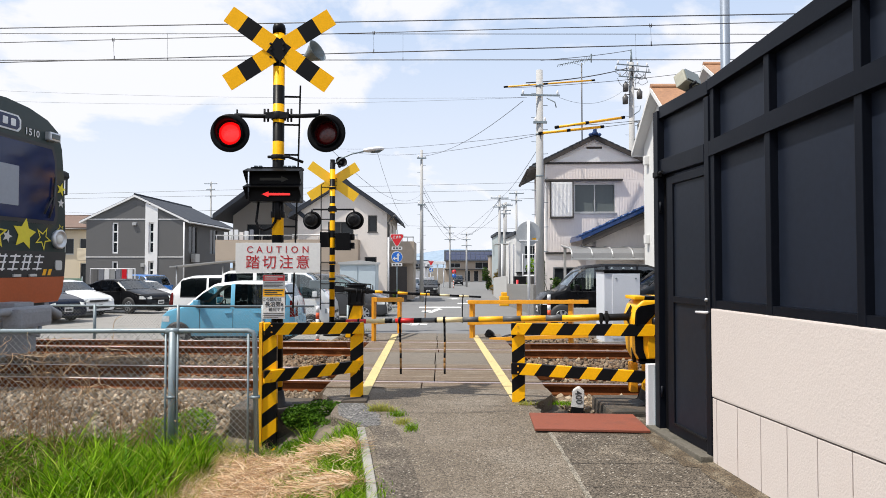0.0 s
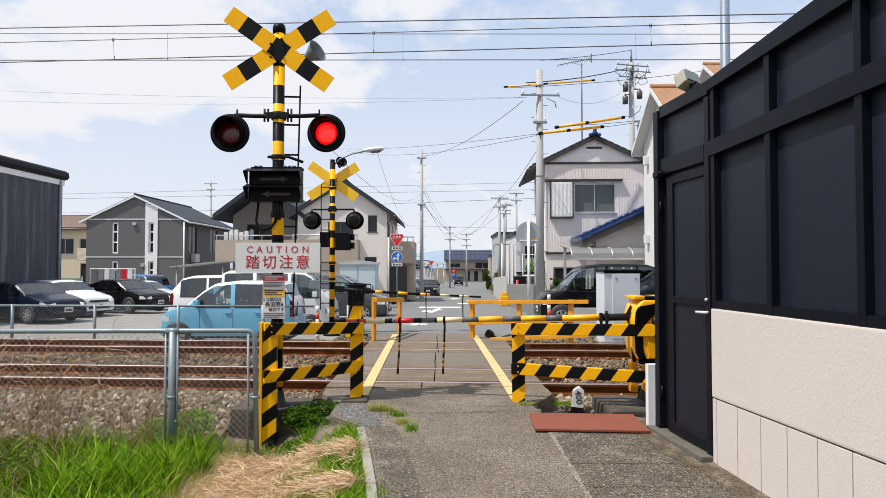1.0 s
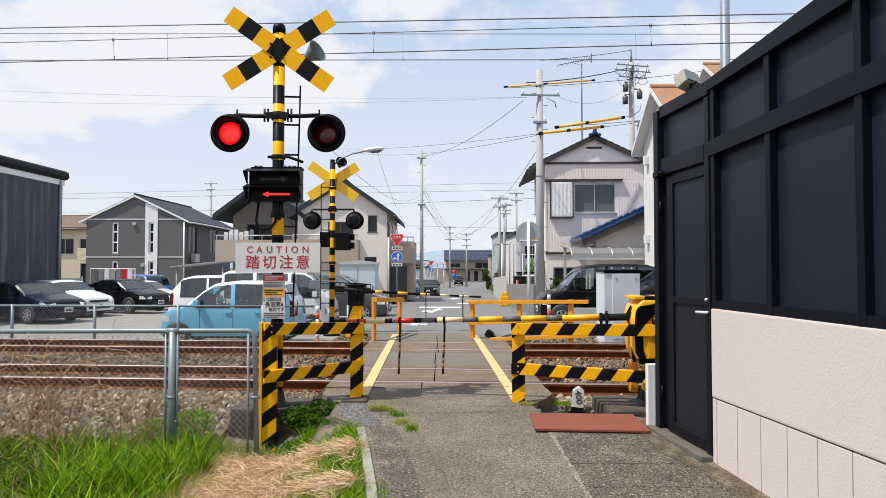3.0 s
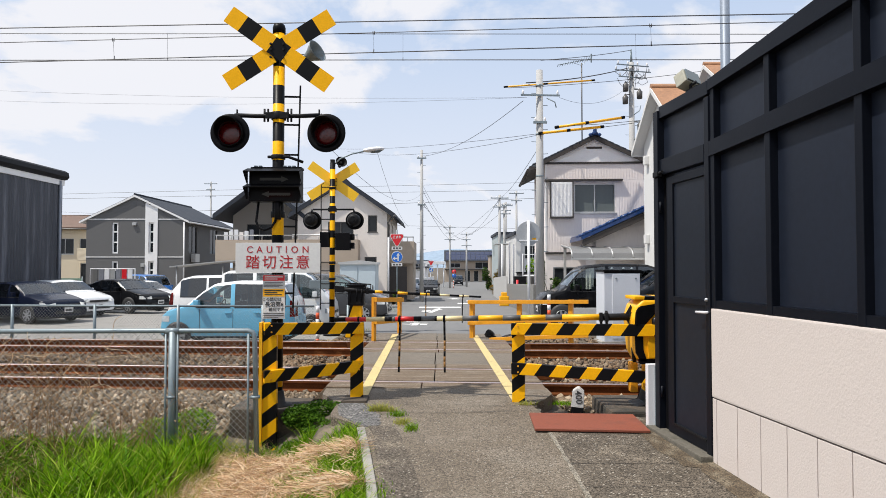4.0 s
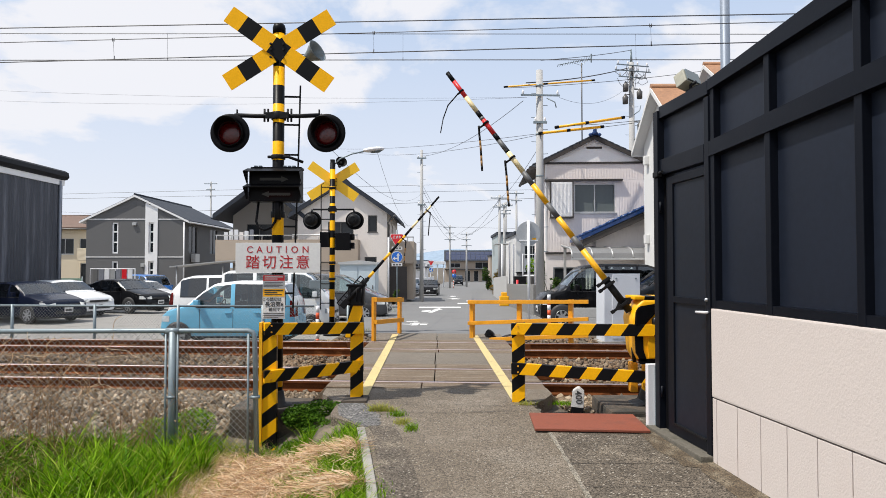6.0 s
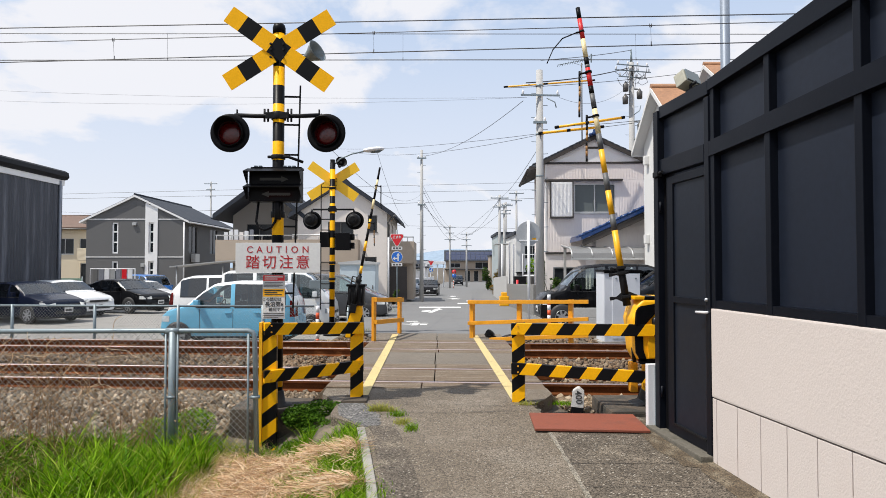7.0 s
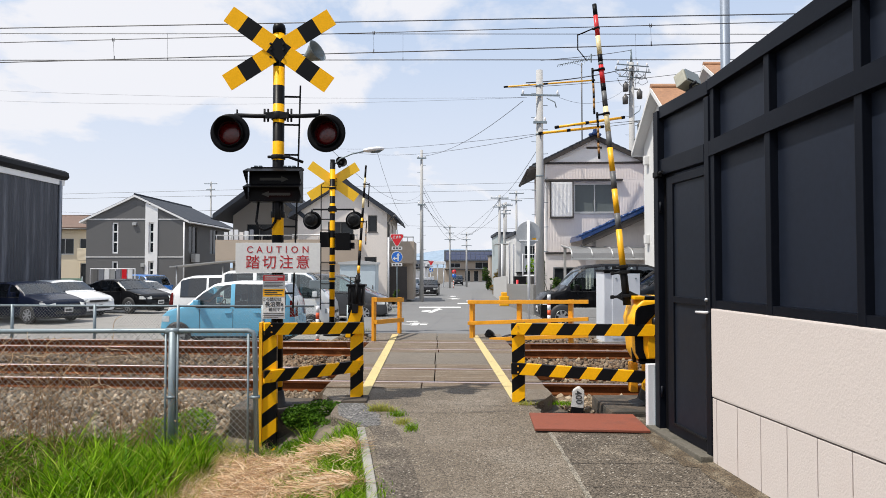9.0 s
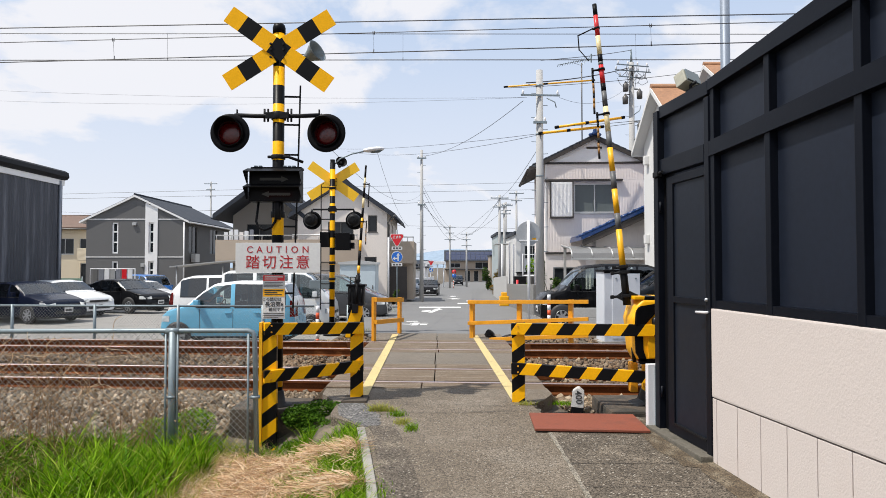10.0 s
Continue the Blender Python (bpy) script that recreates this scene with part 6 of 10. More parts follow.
def gable_roof(parent, x0, x1, y0, y1, ze, zr, over, material, thick=0.14, eave=0.35, ridge_x=None, trim=None, courses=0, cap=True):
    """A two-slope roof with its ridge along y; over: overhang at the gable ends; eave: overhang at the sides."""
    rx = (x0 + x1) / 2 if ridge_x is None else ridge_x
    for s, xe in ((-1, x0), (1, x1)):
        run = abs(xe - rx)
        k = (zr - ze) / run
        xo = xe + s * eave
        zo = ze - k * eave
        bm = bmesh.new()
        prism(bm, [(rx, zr), (xo, zo), (xo, zo + thick), (rx, zr + thick)] if s < 0 else [(rx, zr), (rx, zr + thick), (xo, zo + thick), (xo, zo)], y0 - over, y1 + over)
        part("roof_slope", bm, material, parent)
        if courses:
            for i in range(courses):
                t = (i + 0.5) / courses
                x = rx + (xo - rx) * t
                z = zr + thick + (zo - zr) * t
                bm = bmesh.new()
                tube(bm, [(x, y0 - over, z), (x, y1 + over, z)], 0.04, 6)
                part("tile_course", bm, material, parent)
        if trim is not None:
            bm = bmesh.new()
            prism(bm, [(rx, zr - 0.03), (xo, zo - 0.03), (xo, zo - 0.004), (rx, zr - 0.004)], y0 - over, y1 + over)
            part("soffit", bm, trim, parent)
            bm = bmesh.new()
            prism(bm, [(rx, zr - 0.06), (xo, zo - 0.06), (xo, zo + thick * 0.7), (rx, zr + thick * 0.7)] if s < 0 else [(rx, zr - 0.06), (rx, zr + thick * 0.7), (xo, zo + thick * 0.7), (xo, zo - 0.06)], y0 - over - 0.035, y0 - over - 0.002)
            part("verge_board", bm, trim, parent)
            bm = bmesh.new()
            tube(bm, [(xo + s * 0.05, y0 - over, zo - 0.02), (xo + s * 0.05, y1 + over, zo - 0.02)], 0.06, 8)
            part("gutter", bm, trim, parent)
    if cap:
        bm = bmesh.new()
        tube(bm, [(rx, y0 - over - 0.02, zr + thick), (rx, y1 + over, zr + thick)], 0.09, 8)
        part("ridge_cap", bm, material, parent)


def walls(parent, w, d, h, mt, holes_front=(), holes_right=(), holes_left=(), gable=None):
    bm = bmesh.new()
    box(bm, 0.02, w - 0.02, 0.02, d - 0.02, -0.5, 0.0)
    part("foundation", bm, M["concrete"], parent)
    for nm, m, ww, holes, g in (("front_wall", pose(0, 0, 0), w, holes_front, gable), ("right_wall", pose(w, 0, 0, 0, 0, 90), d, holes_right, None),
                                ("back_wall", pose(w, d, 0, 0, 0, 180), w, (), (w - gable[0], gable[1]) if gable else None), ("left_wall", pose(0, d, 0, 0, 0, -90), d, holes_left, None)):
        bm = bmesh.new()
        wall_face(bm, ww, h, list(holes), gable=g)
        part(nm, bm, mt, parent, m=m, fix=False)


def grey_house():
    z0 = -0.52
    ho = thing("house", pose(-25.45, 45.6, z0), "dark grey two-storey house with white window strips and a low gable", "house", "houses")
    w, d, h, zr = 6.95, 10.0, 5.38, 7.05
    hf = [(1.84, 2.28, 2.95, 5.16), (4.46, 4.86, 2.95, 5.16), (1.84, 2.28, 0.3, 2.40), (4.46, 4.86, 0.3, 2.40)]
    walls(ho, w, d, h, M["siding_grey"], hf, [(0.9, 2.5, 3.0, 5.0), (5.2, 6.8, 3.0, 5.0)], gable=(w / 2, zr))
    bm = bmesh.new()
    box(bm, 4.22, 4.46, -0.05, 0.02, 0, 6.55)
    box(bm, 4.86, 5.10, -0.05, 0.02, 0, 6.28)
    box(bm, 4.46, 4.86, -0.05, 0.02, 5.16, 6.42)
    box(bm, 4.46, 4.86, -0.05, 0.02, 2.40, 2.95)
    part("white_strip", bm, M["siding_white"], ho, "white vertical wall strip")
    for z in (5.40, 2.70):
        bm = bmesh.new()
        box(bm, -0.02, w + 0.02, -0.03, 0.02, z - 0.03, z + 0.03)
        part("belt_trim", bm, M["siding_white"], ho)
    for a, b, c, e in hf:
        window(ho, pose(a, 0.02, c), b - a, e - c, M["siding_white"], M["glass"], 1, fw=0.10, sill=False, bars=(0.36, 0.70))
    for a, b, c, e in [(0.9, 2.5, 3.0, 5.0), (5.2, 6.8, 3.0, 5.0)]:
        window(ho, pose(w - 0.02, a, c, 0, 0, 90), b - a, e - c, M["alu_dark"], M["glass"], 2)
    gable_roof(ho, 0, w, 0, d, h, zr, 0.10, M["tile_dark"], eave=0.4, trim=M["siding_white"], thick=0.12)
    bm = bmesh.new()
    box(bm, 3.3, 3.6, -0.12, 0.0, 4.95, 5.15, bevel=0.02)
    box(bm, 3.95, 4.2, -0.12, 0.0, 2.0, 2.25, bevel=0.02)
    part("vent_hood", bm, M["alu"], ho)
    bm = bmesh.new()
    box(bm, w + 0.05, w + 0.40, 1.2, 2.0, 2.35, 2.95, bevel=0.03)
    part("air_conditioner", bm, M["alu"], ho, "pale air conditioner under a window")
    bm = bmesh.new()
    tube(bm, [(w + 0.05, -0.06, 0), (w + 0.05, -0.06, 5.2)], 0.05, 8)
    part("downpipe", bm, M["siding_white"], ho)


grey_house()


# darker wall colour for the left wing of the flats
M["plaster_darker"] = surf("plaster_darker", (0.33, 0.31, 0.285), rough=0.9, var=0.08, scale=1.0, fine=25, bump=0.25)


def beige_flats():
    z0 = -0.60
    ho = thing("apartment_house", pose(-15.6, 40.0, z0), "beige two-storey apartment house with twin gables and balconies", "apartment house", "houses")
    mt, tn = M["plaster_beige"], M["plaster_tan"]
    # twin gabled fronts
    for x0, x1, y0, nm in ((1.7, 6.45, 2.3, "wing"), (6.5, 12.1, 0.0, "wing")):
        wing = new(nm)
        wing.parent = ho
        wing.matrix_basis = pose(x0, y0, 0)
        w, d, h, zr = x1 - x0, 9.0, 5.5, 7.35
        holes = [(1.9, 3.5, 3.3, 4.9), (4.40, 4.98, 4.25, 5.3), (4.2, 4.95, 1.75, 2.7)] if x0 > 5 else [(0.9, 2.6, 3.0, 4.9), (3.1, 4.4, 0.3, 2.3)]
        walls(wing, w, d, h, mt if x0 > 5 else M["plaster_darker"], holes, [(1.0, 2.2, 3.2, 4.9), (3.6, 4.4, 3.2, 4.9)] if x0 > 5 else (), gable=(w * 0.52, zr))
        for a, b, c, e in holes:
            window(wing, pose(a, 0.02, c), b - a, e - c, M["alu_dark"], M["glass"], 2 if b - a > 1 else 1)
        gable_roof(wing, 0, w, 0 if x0 > 5 else -2.1, d, h, zr, 0.3, M["tile_dark"], eave=0.5, ridge_x=w * 0.52, trim=M["tile_dark"], thick=0.26)
        if x0 > 5:
            for a, b, c, e in [(1.0, 2.2, 3.2, 4.9), (3.6, 4.4, 3.2, 4.9)]:
                window(wing, pose(w - 0.02, a, c, 0, 0, 90), b - a, e - c, M["alu_dark"], M["glass"], 2)
            bm = bmesh.new()
            tube(bm, [(w + 0.52, -0.35, 5.28), (w + 0.2, -0.1, 5.0), (w + 0.06, -0.06, 4.85), (w + 0.06, -0.06, 0)], 0.05, 8)
            part("downpipe", bm, M["alu_dark"], wing)
    # balconies
    for nm, x0, x1, y0, y1, zb, zt in (("balcony", 1.5, 6.3, -0.4, 2.3, 2.35, 3.75), ("balcony", 6.4, 10.4, -1.0, 0.0, 2.3, 3.75), ("balcony", 11.9, 13.75, 0.6, 4.6, 2.3, 3.7)):
        bal = new(nm)
        bal.parent = ho
        bm = bmesh.new()
        box(bm, x0, x1, y0, y0 + 0.12, zb, zt)
        box(bm, x0, x0 + 0.12, y0 + 0.12, y1, zb, zt)
        box(bm, x1 - 0.12, x1, y0 + 0.12, y1, zb, zt)
        box(bm, x0 + 0.12, x1 - 0.12, y0 + 0.12, y1, zb, zb + 0.18)
        part("parapet", bm, tn, bal)
        bm = bmesh.new()
        tube(bm, [(x0, y0 + 0.06, zt + 0.28), (x1, y0 + 0.06, zt + 0.28)], 0.035, 8)
        for k in range(6):
            x = x0 + 0.05 + (x1 - x0 - 0.1) * k / 5
            tube(bm, [(x, y0 + 0.06, zt), (x, y0 + 0.06, zt + 0.28)], 0.025, 6)
        part("handrail", bm, M["alu"], bal)
    bm = bmesh.new()       # ground floor under the side balcony
    box(bm, 11.95, 13.7, 1.0, 4.5, 0, 2.3)
    part("porch_wall", bm, tn, ho)
    bm = bmesh.new()
    box(bm, 12.0, 13.3, -0.02 + 0.6, 0.98, 0, 2.1)
    part("entrance", bm, M["timber_dark"], ho)
    # laundry on the balcony
    for i, c in enumerate(("white_paint", "siding_white", "white_paint", "siding_cream", "white_paint", "wire_grey")):
        bm = bmesh.new()
        vs = box(bm, 1.9 + i * 0.32, 2.15 + i * 0.32, -0.02, 0.02, 3.75, 4.25 + 0.08 * (i % 3), bevel=0.01)
        ob = part("laundry", bm, M[c], m=pose(-15.6, 40.0, z0))
        tagged(ob, "washed shirt hanging to dry on a balcony", "laundry", "laundry on the balcony")
    # low carport roof before the flats
    cp = thing("carport", pose(-15.9, 37.2, z0), "low carport with a pale curved roof before the flats", "carport")
    bm = bmesh.new()
    pts = [(5.6 * i / 10, 2.05 + 0.42 * math.sin(math.pi * 0.5 * i / 10)) for i in range(11)]
    prism(bm, pts + [(x, z + 0.06) for x, z in reversed(pts)], 0, 2.2)
    part("roof", bm, M["alu"], cp)
    for x in (0.3, 3.0, 5.4):
        bm = bmesh.new()
        tube(bm, [(x, 0.3, -0.3), (x, 0.3, 2.15)], 0.05, 8)
        part("post", bm, M["alu"], cp)


beige_flats()


def right_house():
    z0 = -0.42
    ho = thing("house", pose(4.0, 25.0, z0, 0, 0, -3), "cream two-storey house with ribbed siding and dark tiled gable", "house", "houses")
    w, d, h, zr = 3.82, 4.6, 6.0, 6.92
    hole = (1.12, 2.72, 4.02, 5.16)
    walls(ho, w, d, h, M["siding_cream"], [hole, (0.3, 1.9, 0.2, 1.9)], (), [(1.0, 2.4, 3.7, 5.0)], gable=(w / 2, zr))
    # ribs of the siding
    n = 0
    for za, zb in ((2.48, 3.85), (5.32, 5.92)):
        for i in range(64):
            x = 0.03 + i * (w - 0.06) / 63
            bm = bmesh.new()
            box(bm, x - 0.010, x + 0.010, -0.009, 0.0, za, zb)
            if n == 0:
                first = {}
            key = (za, zb)
            if key not in first:
                for v in bm.verts:
                    v.co.x -= x
                first[key] = part("siding_rib", bm, M["siding_cream"], ho, m=pose(x, 0, 0)).data
            else:
                bm.free()
                shared("siding_rib", first[key], ho, pose(x, 0, 0))
            n += 1
    for i in range(16):
        for x in (2.86 + i * 0.06, ):
            shared("siding_rib", first[(2.48, 3.85)], ho, Matrix.Translation((x, 0, 3.87 - 2.48)))
    for nm, x0, x1, za, zb, dy, mt in (("belt_trim", 0, w, 5.93, 6.0, 0.05, "timber_dark"), ("belt_trim", 0.0, w, 2.40, 2.48, 0.06, "timber_dark"), ("window_hood", -0.02, 2.98, 5.25, 5.32, 0.16, "timber_dark"), ("corner_trim", 0.0, 0.05, 2.48, 5.93, 0.03, "siding_white")):
        bm = bmesh.new()
        box(bm, x0, x1, -dy, 0.01, za, zb)
        part(nm, bm, M[mt], ho)
    window(ho, pose(hole[0], 0.0, hole[2]), hole[1] - hole[0], hole[3] - hole[2], M["alu"], M["curtain"], 2, fw=0.045)
    window(ho, pose(0.3, 0.0, 0.2), 1.6, 1.7, M["alu"], M["glass"], 2)
    for a, b, c, e in [(1.0, 2.4, 3.7, 5.0)]:
        window(ho, pose(0.02, d - a, c, 0, 0, -90), b - a, e - c, M["alu_dark"], M["glass"], 2)
    sh = new("shutter_box")
    sh.parent = ho
    bm = bmesh.new()
    box(bm, 0.22, 1.04, -0.16, 0.0, 3.86, 5.20, bevel=0.01)
    part("panel", bm, M["siding_white"], sh)
    for i in range(15):
        bm = bmesh.new()
        box(bm, 0.26 + i * 0.052, 0.275 + i * 0.052, -0.17, -0.16, 3.90, 5.16)
        part("rib", bm, M["siding_white"], sh)
    bm = bmesh.new()
    box(bm, 0.18, 1.08, -0.18, 0.0, 3.80, 3.86)
    box(bm, 0.18, 0.22, -0.18, 0.0, 3.86, 5.22)
    box(bm, 1.04, 1.08, -0.18, 0.0, 3.86, 5.22)
    part("shutter_frame", bm, M["timber_dark"], sh)
    bm = bmesh.new()
    prism(bm, [(0.02, 6.01), (w - 0.02, 6.01), (w / 2, zr - 0.02)], -0.012, -0.003)
    part("gable_panel", bm, M["siding_white"], ho, "white panel under the gable")
    bm = bmesh.new()
    box(bm, w / 2 - 0.3, w / 2 + 0.3, -0.03, 0.0, 6.52, 6.60)
    part("gable_vent", bm, M["timber_dark"], ho)
    gable_roof(ho, 0, w, 0, d, h, zr, 0.12, M["tile_dark"], eave=0.62, trim=M["timber_dark"], thick=0.13, courses=0)
    for s in (-1, 1):         # round verge tiles along the gable edge
        k = (zr - h) / (w / 2)
        for i in range(10):
            x = w / 2 + s * (0.12 + i * 0.24)
            z = zr - k * (0.12 + i * 0.24) + 0.14
            bm = bmesh.new()
            tube(bm, [(x - s * 0.12, -0.085, z + 0.045), (x + s * 0.12, -0.085, z - 0.065)], [0.036, 0.042], 8)
            part("verge_tile", bm, M["tile_dark"], ho)
    bm = bmesh.new()
    turned(bm, [(0.10, 0), (0.13, 0.07), (0.07, 0.16), (0.09, 0.20), (0.03, 0.26)], 10, m=Matrix.Translation((w / 2, -0.2, zr + 0.10)))
    for sx in (-1, 1):
        turned(bm, [(0.05, 0), (0.09, 0.05), (0.04, 0.12)], 8, m=Matrix.Translation((w / 2 + sx * 0.17, -0.2, zr + 0.06)))
    part("ridge_end_tile", bm, M["tile_blue"], ho, "blue ridge-end tile")
    # lean-to with blue tiles
    lt = new("lean_to")
    lt.parent = ho
    bm = bmesh.new()
    prism(bm, [(1.55, 0), (4.6, 0), (4.6, 4.45), (1.55, 3.07)], -2.2, -0.02)
    part("lean_to_wall", bm, M["siding_cream"], lt)
    bm = bmesh.new()
    prism(bm, [(0.95, 2.84), (4.7, 4.54), (4.7, 4.66), (0.95, 2.96)], -2.75, -0.03)
    part("blue_roof", bm, M["tile_blue"], lt, "blue glazed tile roof")
    for i in range(16):
        x = 1.0 + i * 0.24
        z = 2.98 + (x - 0.95) * (4.66 - 2.96) / 3.75
        bm = bmesh.new()
        tube(bm, [(x - 0.13, -2.70, z - 0.03), (x + 0.12, -2.70, z + 0.07)], [0.055, 0.045], 8)
        part("roof_tile", bm, M["tile_blue"], lt)
        if i % 2 == 0:
            bm = bmesh.new()
            tube(bm, [(x, -2.7, z), (x, -0.1, z)], 0.045, 8)
            part("roof_tile", bm, M["tile_blue"], lt)
    bm = bmesh.new()
    prism(bm, [(1.0, 2.62), (4.7, 4.26), (4.7, 4.52), (1.0, 2.84)], -2.72, -2.62)
    part("verge_board", bm, M["timber_dark"], lt)
    bm = bmesh.new()
    box(bm, 1.5, 4.6, -2.23, -2.2, 2.3, 2.4)
    part("belt_trim", bm, M["timber_dark"], lt)
    # aerial
    ax, az = 1.53, 10.07
    bm = bmesh.new()
    tube(bm, [(ax, 0.5, zr - 0.25), (ax, 0.5, az)], 0.025, 6)
    part("aerial_mast", bm, M["alu_dark"], ho)
    bm = bmesh.new()
    tube(bm, [(ax - 0.97, 0.4, az - 0.10), (ax + 0.40, 0.6, az + 0.20)], 0.015, 6)
    for i in range(14):
        x = ax - 0.95 + i * 0.102
        z = az - 0.095 + (x - ax + 0.95) * 0.219
        d = 0.16 + 0.012 * i
        tube(bm, [(x, 0.5 - d, z), (x, 0.5 + d, z)], 0.009, 5)
    tube(bm, [(ax - 0.3, 0.5, az + 0.0), (ax, 0.5, az - 0.1), (ax + 0.25, 0.5, az + 0.15)], 0.01, 5)
    tube(bm, [(ax + 0.38, 0.5, az + 0.02), (ax + 0.38, 0.5, az + 0.36)], 0.03, 5)
    part("aerial", bm, M["galv"], ho, "television aerial on a mast")
    # carport
    cp = thing("carport", pose(4.36, 21.6, -0.36), "small carport with a curved clear roof and pale posts", "carport")
    prof = [(0.0, 2.14), (0.05, 2.28), (0.18, 2.40), (0.42, 2.47)]
    bm = bmesh.new()
    prism(bm, [(y, z) for y, z in prof + [(1.9, 2.58)]] + [(1.9, 2.61), (0.42, 2.50), (0.17, 2.44), (0.02, 2.31), (-0.03, 2.15)], 0, 2.75, "x")
    part("roof_sheet", bm, M["polycarb"], cp)
    for i in range(5):
        x = i * 2.75 / 4
        bm = bmesh.new()
        tube(bm, [(x, y - 0.02, z + 0.03) for y, z in prof] + [(x, 1.9, 2.63)], 0.028, 8)
        part("rib", bm, M["alu"], cp)
    bm = bmesh.new()
    box(bm, -0.04, 2.8, -0.05, 0.0, 2.09, 2.15)
    part("gutter", bm, M["alu"], cp)
    for x in (0.1, 2.65):
        bm = bmesh.new()
        box(bm, x - 0.04, x + 0.04, 1.75, 1.85, 0, 2.57)
        part("post", bm, M["alu"], cp)


right_house()


def white_house():
    z0 = -0.35
    ho = thing("house", pose(6.78, 18.05, z0), "white rendered house with a brown tiled roof", "house", "houses")
    d, w, h, zr = 3.45, 8.0, 5.93, 7.33
    holes = [(1.95, 2.75, 3.85, 4.85)]
    # gable faces the street; the ridge runs along x
    for nm, m, ww, hh, g in (("gable_wall", pose(0, d, 0, 0, 0, -90), d, holes, (d / 2, zr)), ("front_wall", pose(0, 0, 0), w, [(2.0, 3.6, 3.2, 4.6)], None), ("back_wall", pose(w, d, 0, 0, 0, 180), w, [], None), ("gable_wall", pose(w, 0, 0, 0, 0, 90), d, [], (d / 2, zr))):
        bm = bmesh.new()
        wall_face(bm, ww, h, hh, gable=g)
        part(nm, bm, M["plaster_white"], ho, m=m, fix=False)
    for a, b, c, e in holes:
        window(ho, pose(0.02, d - a, c, 0, 0, -90), b - a, e - c, M["alu_dark"], M["glass"], 1)
    window(ho, pose(2.0, 0.02, 3.2), 1.6, 1.4, M["alu_dark"], M["glass"], 2)
    roof = new("roof")
    roof.parent = ho
    roof.matrix_basis = pose(0, d, 0, 0, 0, -90)
    gable_roof(roof, 0, d, 0, w, h, zr, 0.30, M["tile_brown"], eave=0.30, trim=M["plaster_white"], thick=0.12)
    for z in (2.6, 5.2):
        bm = bmesh.new()
        box(bm, -0.15, 0, 2.9, 3.1, z, z + 0.3, bevel=0.03)
        part("vent", bm, M["plaster_white"], ho)
    # second roof of the neighbour behind
    h2 = thing("house", pose(10.2, 22.6, z0), "pale house with a brown tiled roof behind the black fence", "house", "houses")
    d2, w2, e2, r2 = 3.2, 6.0, 8.35, 9.45
    for nm, m, ww, g in (("gable_wall", pose(0, d2, 0, 0, 0, -90), d2, (d2 / 2, r2)), ("front_wall", pose(0, 0, 0), w2, None), ("back_wall", pose(w2, d2, 0, 0, 0, 180), w2, None), ("gable_wall", pose(w2, 0, 0, 0, 0, 90), d2, (d2 / 2, r2))):
        bm = bmesh.new()
        wall_face(bm, ww, e2, [], gable=g)
        part(nm, bm, M["plaster_white"], h2, m=m, fix=False)
    roof2 = new("roof")
    roof2.parent = h2
    roof2.matrix_basis = pose(0, d2, 0, 0, 0, -90)
    gable_roof(roof2, 0, d2, 0, w2, e2, r2, 0.25, M["tile_brown"], eave=0.3, trim=M["plaster_white"], thick=0.12)


white_house()


M["downpipe_grey"] = surf("downpipe_grey", (0.30, 0.32, 0.36), rough=0.5, var=0.1, scale=2, fine=30, bump=0.03)


def warehouse():
    z0 = -0.52
    ho = thing("warehouse", pose(-34.36, 20.0, z0), "dark grey corrugated metal warehouse with a black fascia", "warehouse", "houses")
    w, d, h = 16.0, 10.8, 6.32
    for nm, m, ww in (("front_wall", pose(0, 0, 0), w), ("right_wall", pose(w, 0, 0, 0, 0, 90), d), ("back_wall", pose(w, d, 0, 0, 0, 180), w), ("left_wall", pose(0, d, 0, 0, 0, -90), d)):
        bm = bmesh.new()
        n = int(ww / 0.09)
        for z_a, z_b in ((0, 0.9), (0.9, h - 0.2)):
            prev = None
            for i in range(n + 1):
                x = ww * i / n
                y = -0.02 if i % 2 else 0.02
                cur = (bm.verts.new((x, y, z_a)), bm.verts.new((x, y, z_b)))
                if prev:
                    bm.faces.new((prev[0], cur[0], cur[1], prev[1]))
                prev = cur
        part(nm, bm, M["corrugated"], ho, m=m, fix=False)
    bm = bmesh.new()
    prism(bm, [(-0.12, h - 0.3), (-0.12, h + 0.25), (w / 2, h + 1.2), (w + 0.05, h + 0.32), (w + 0.22, h + 0.22), (w + 0.26, h + 0.02), (w + 0.16, h - 0.12), (w + 0.02, h - 0.14)], -0.1, d + 0.1)
    part("roof", bm, M["black_iron"], ho)
    bm = bmesh.new()
    box(bm, w, w + 0.08, 0, d + 0.02, h - 0.40, h - 0.15)
    part("fascia", bm, M["siding_white"], ho, "pale strip under the roof edge")
    for y in (d - 0.35, 4.2):
        bm = bmesh.new()
        tube(bm, [(w + 0.1, y, 0), (w + 0.1, y, h - 0.2)], 0.055, 8)
        part("downpipe", bm, M["downpipe_grey"], ho)


warehouse()


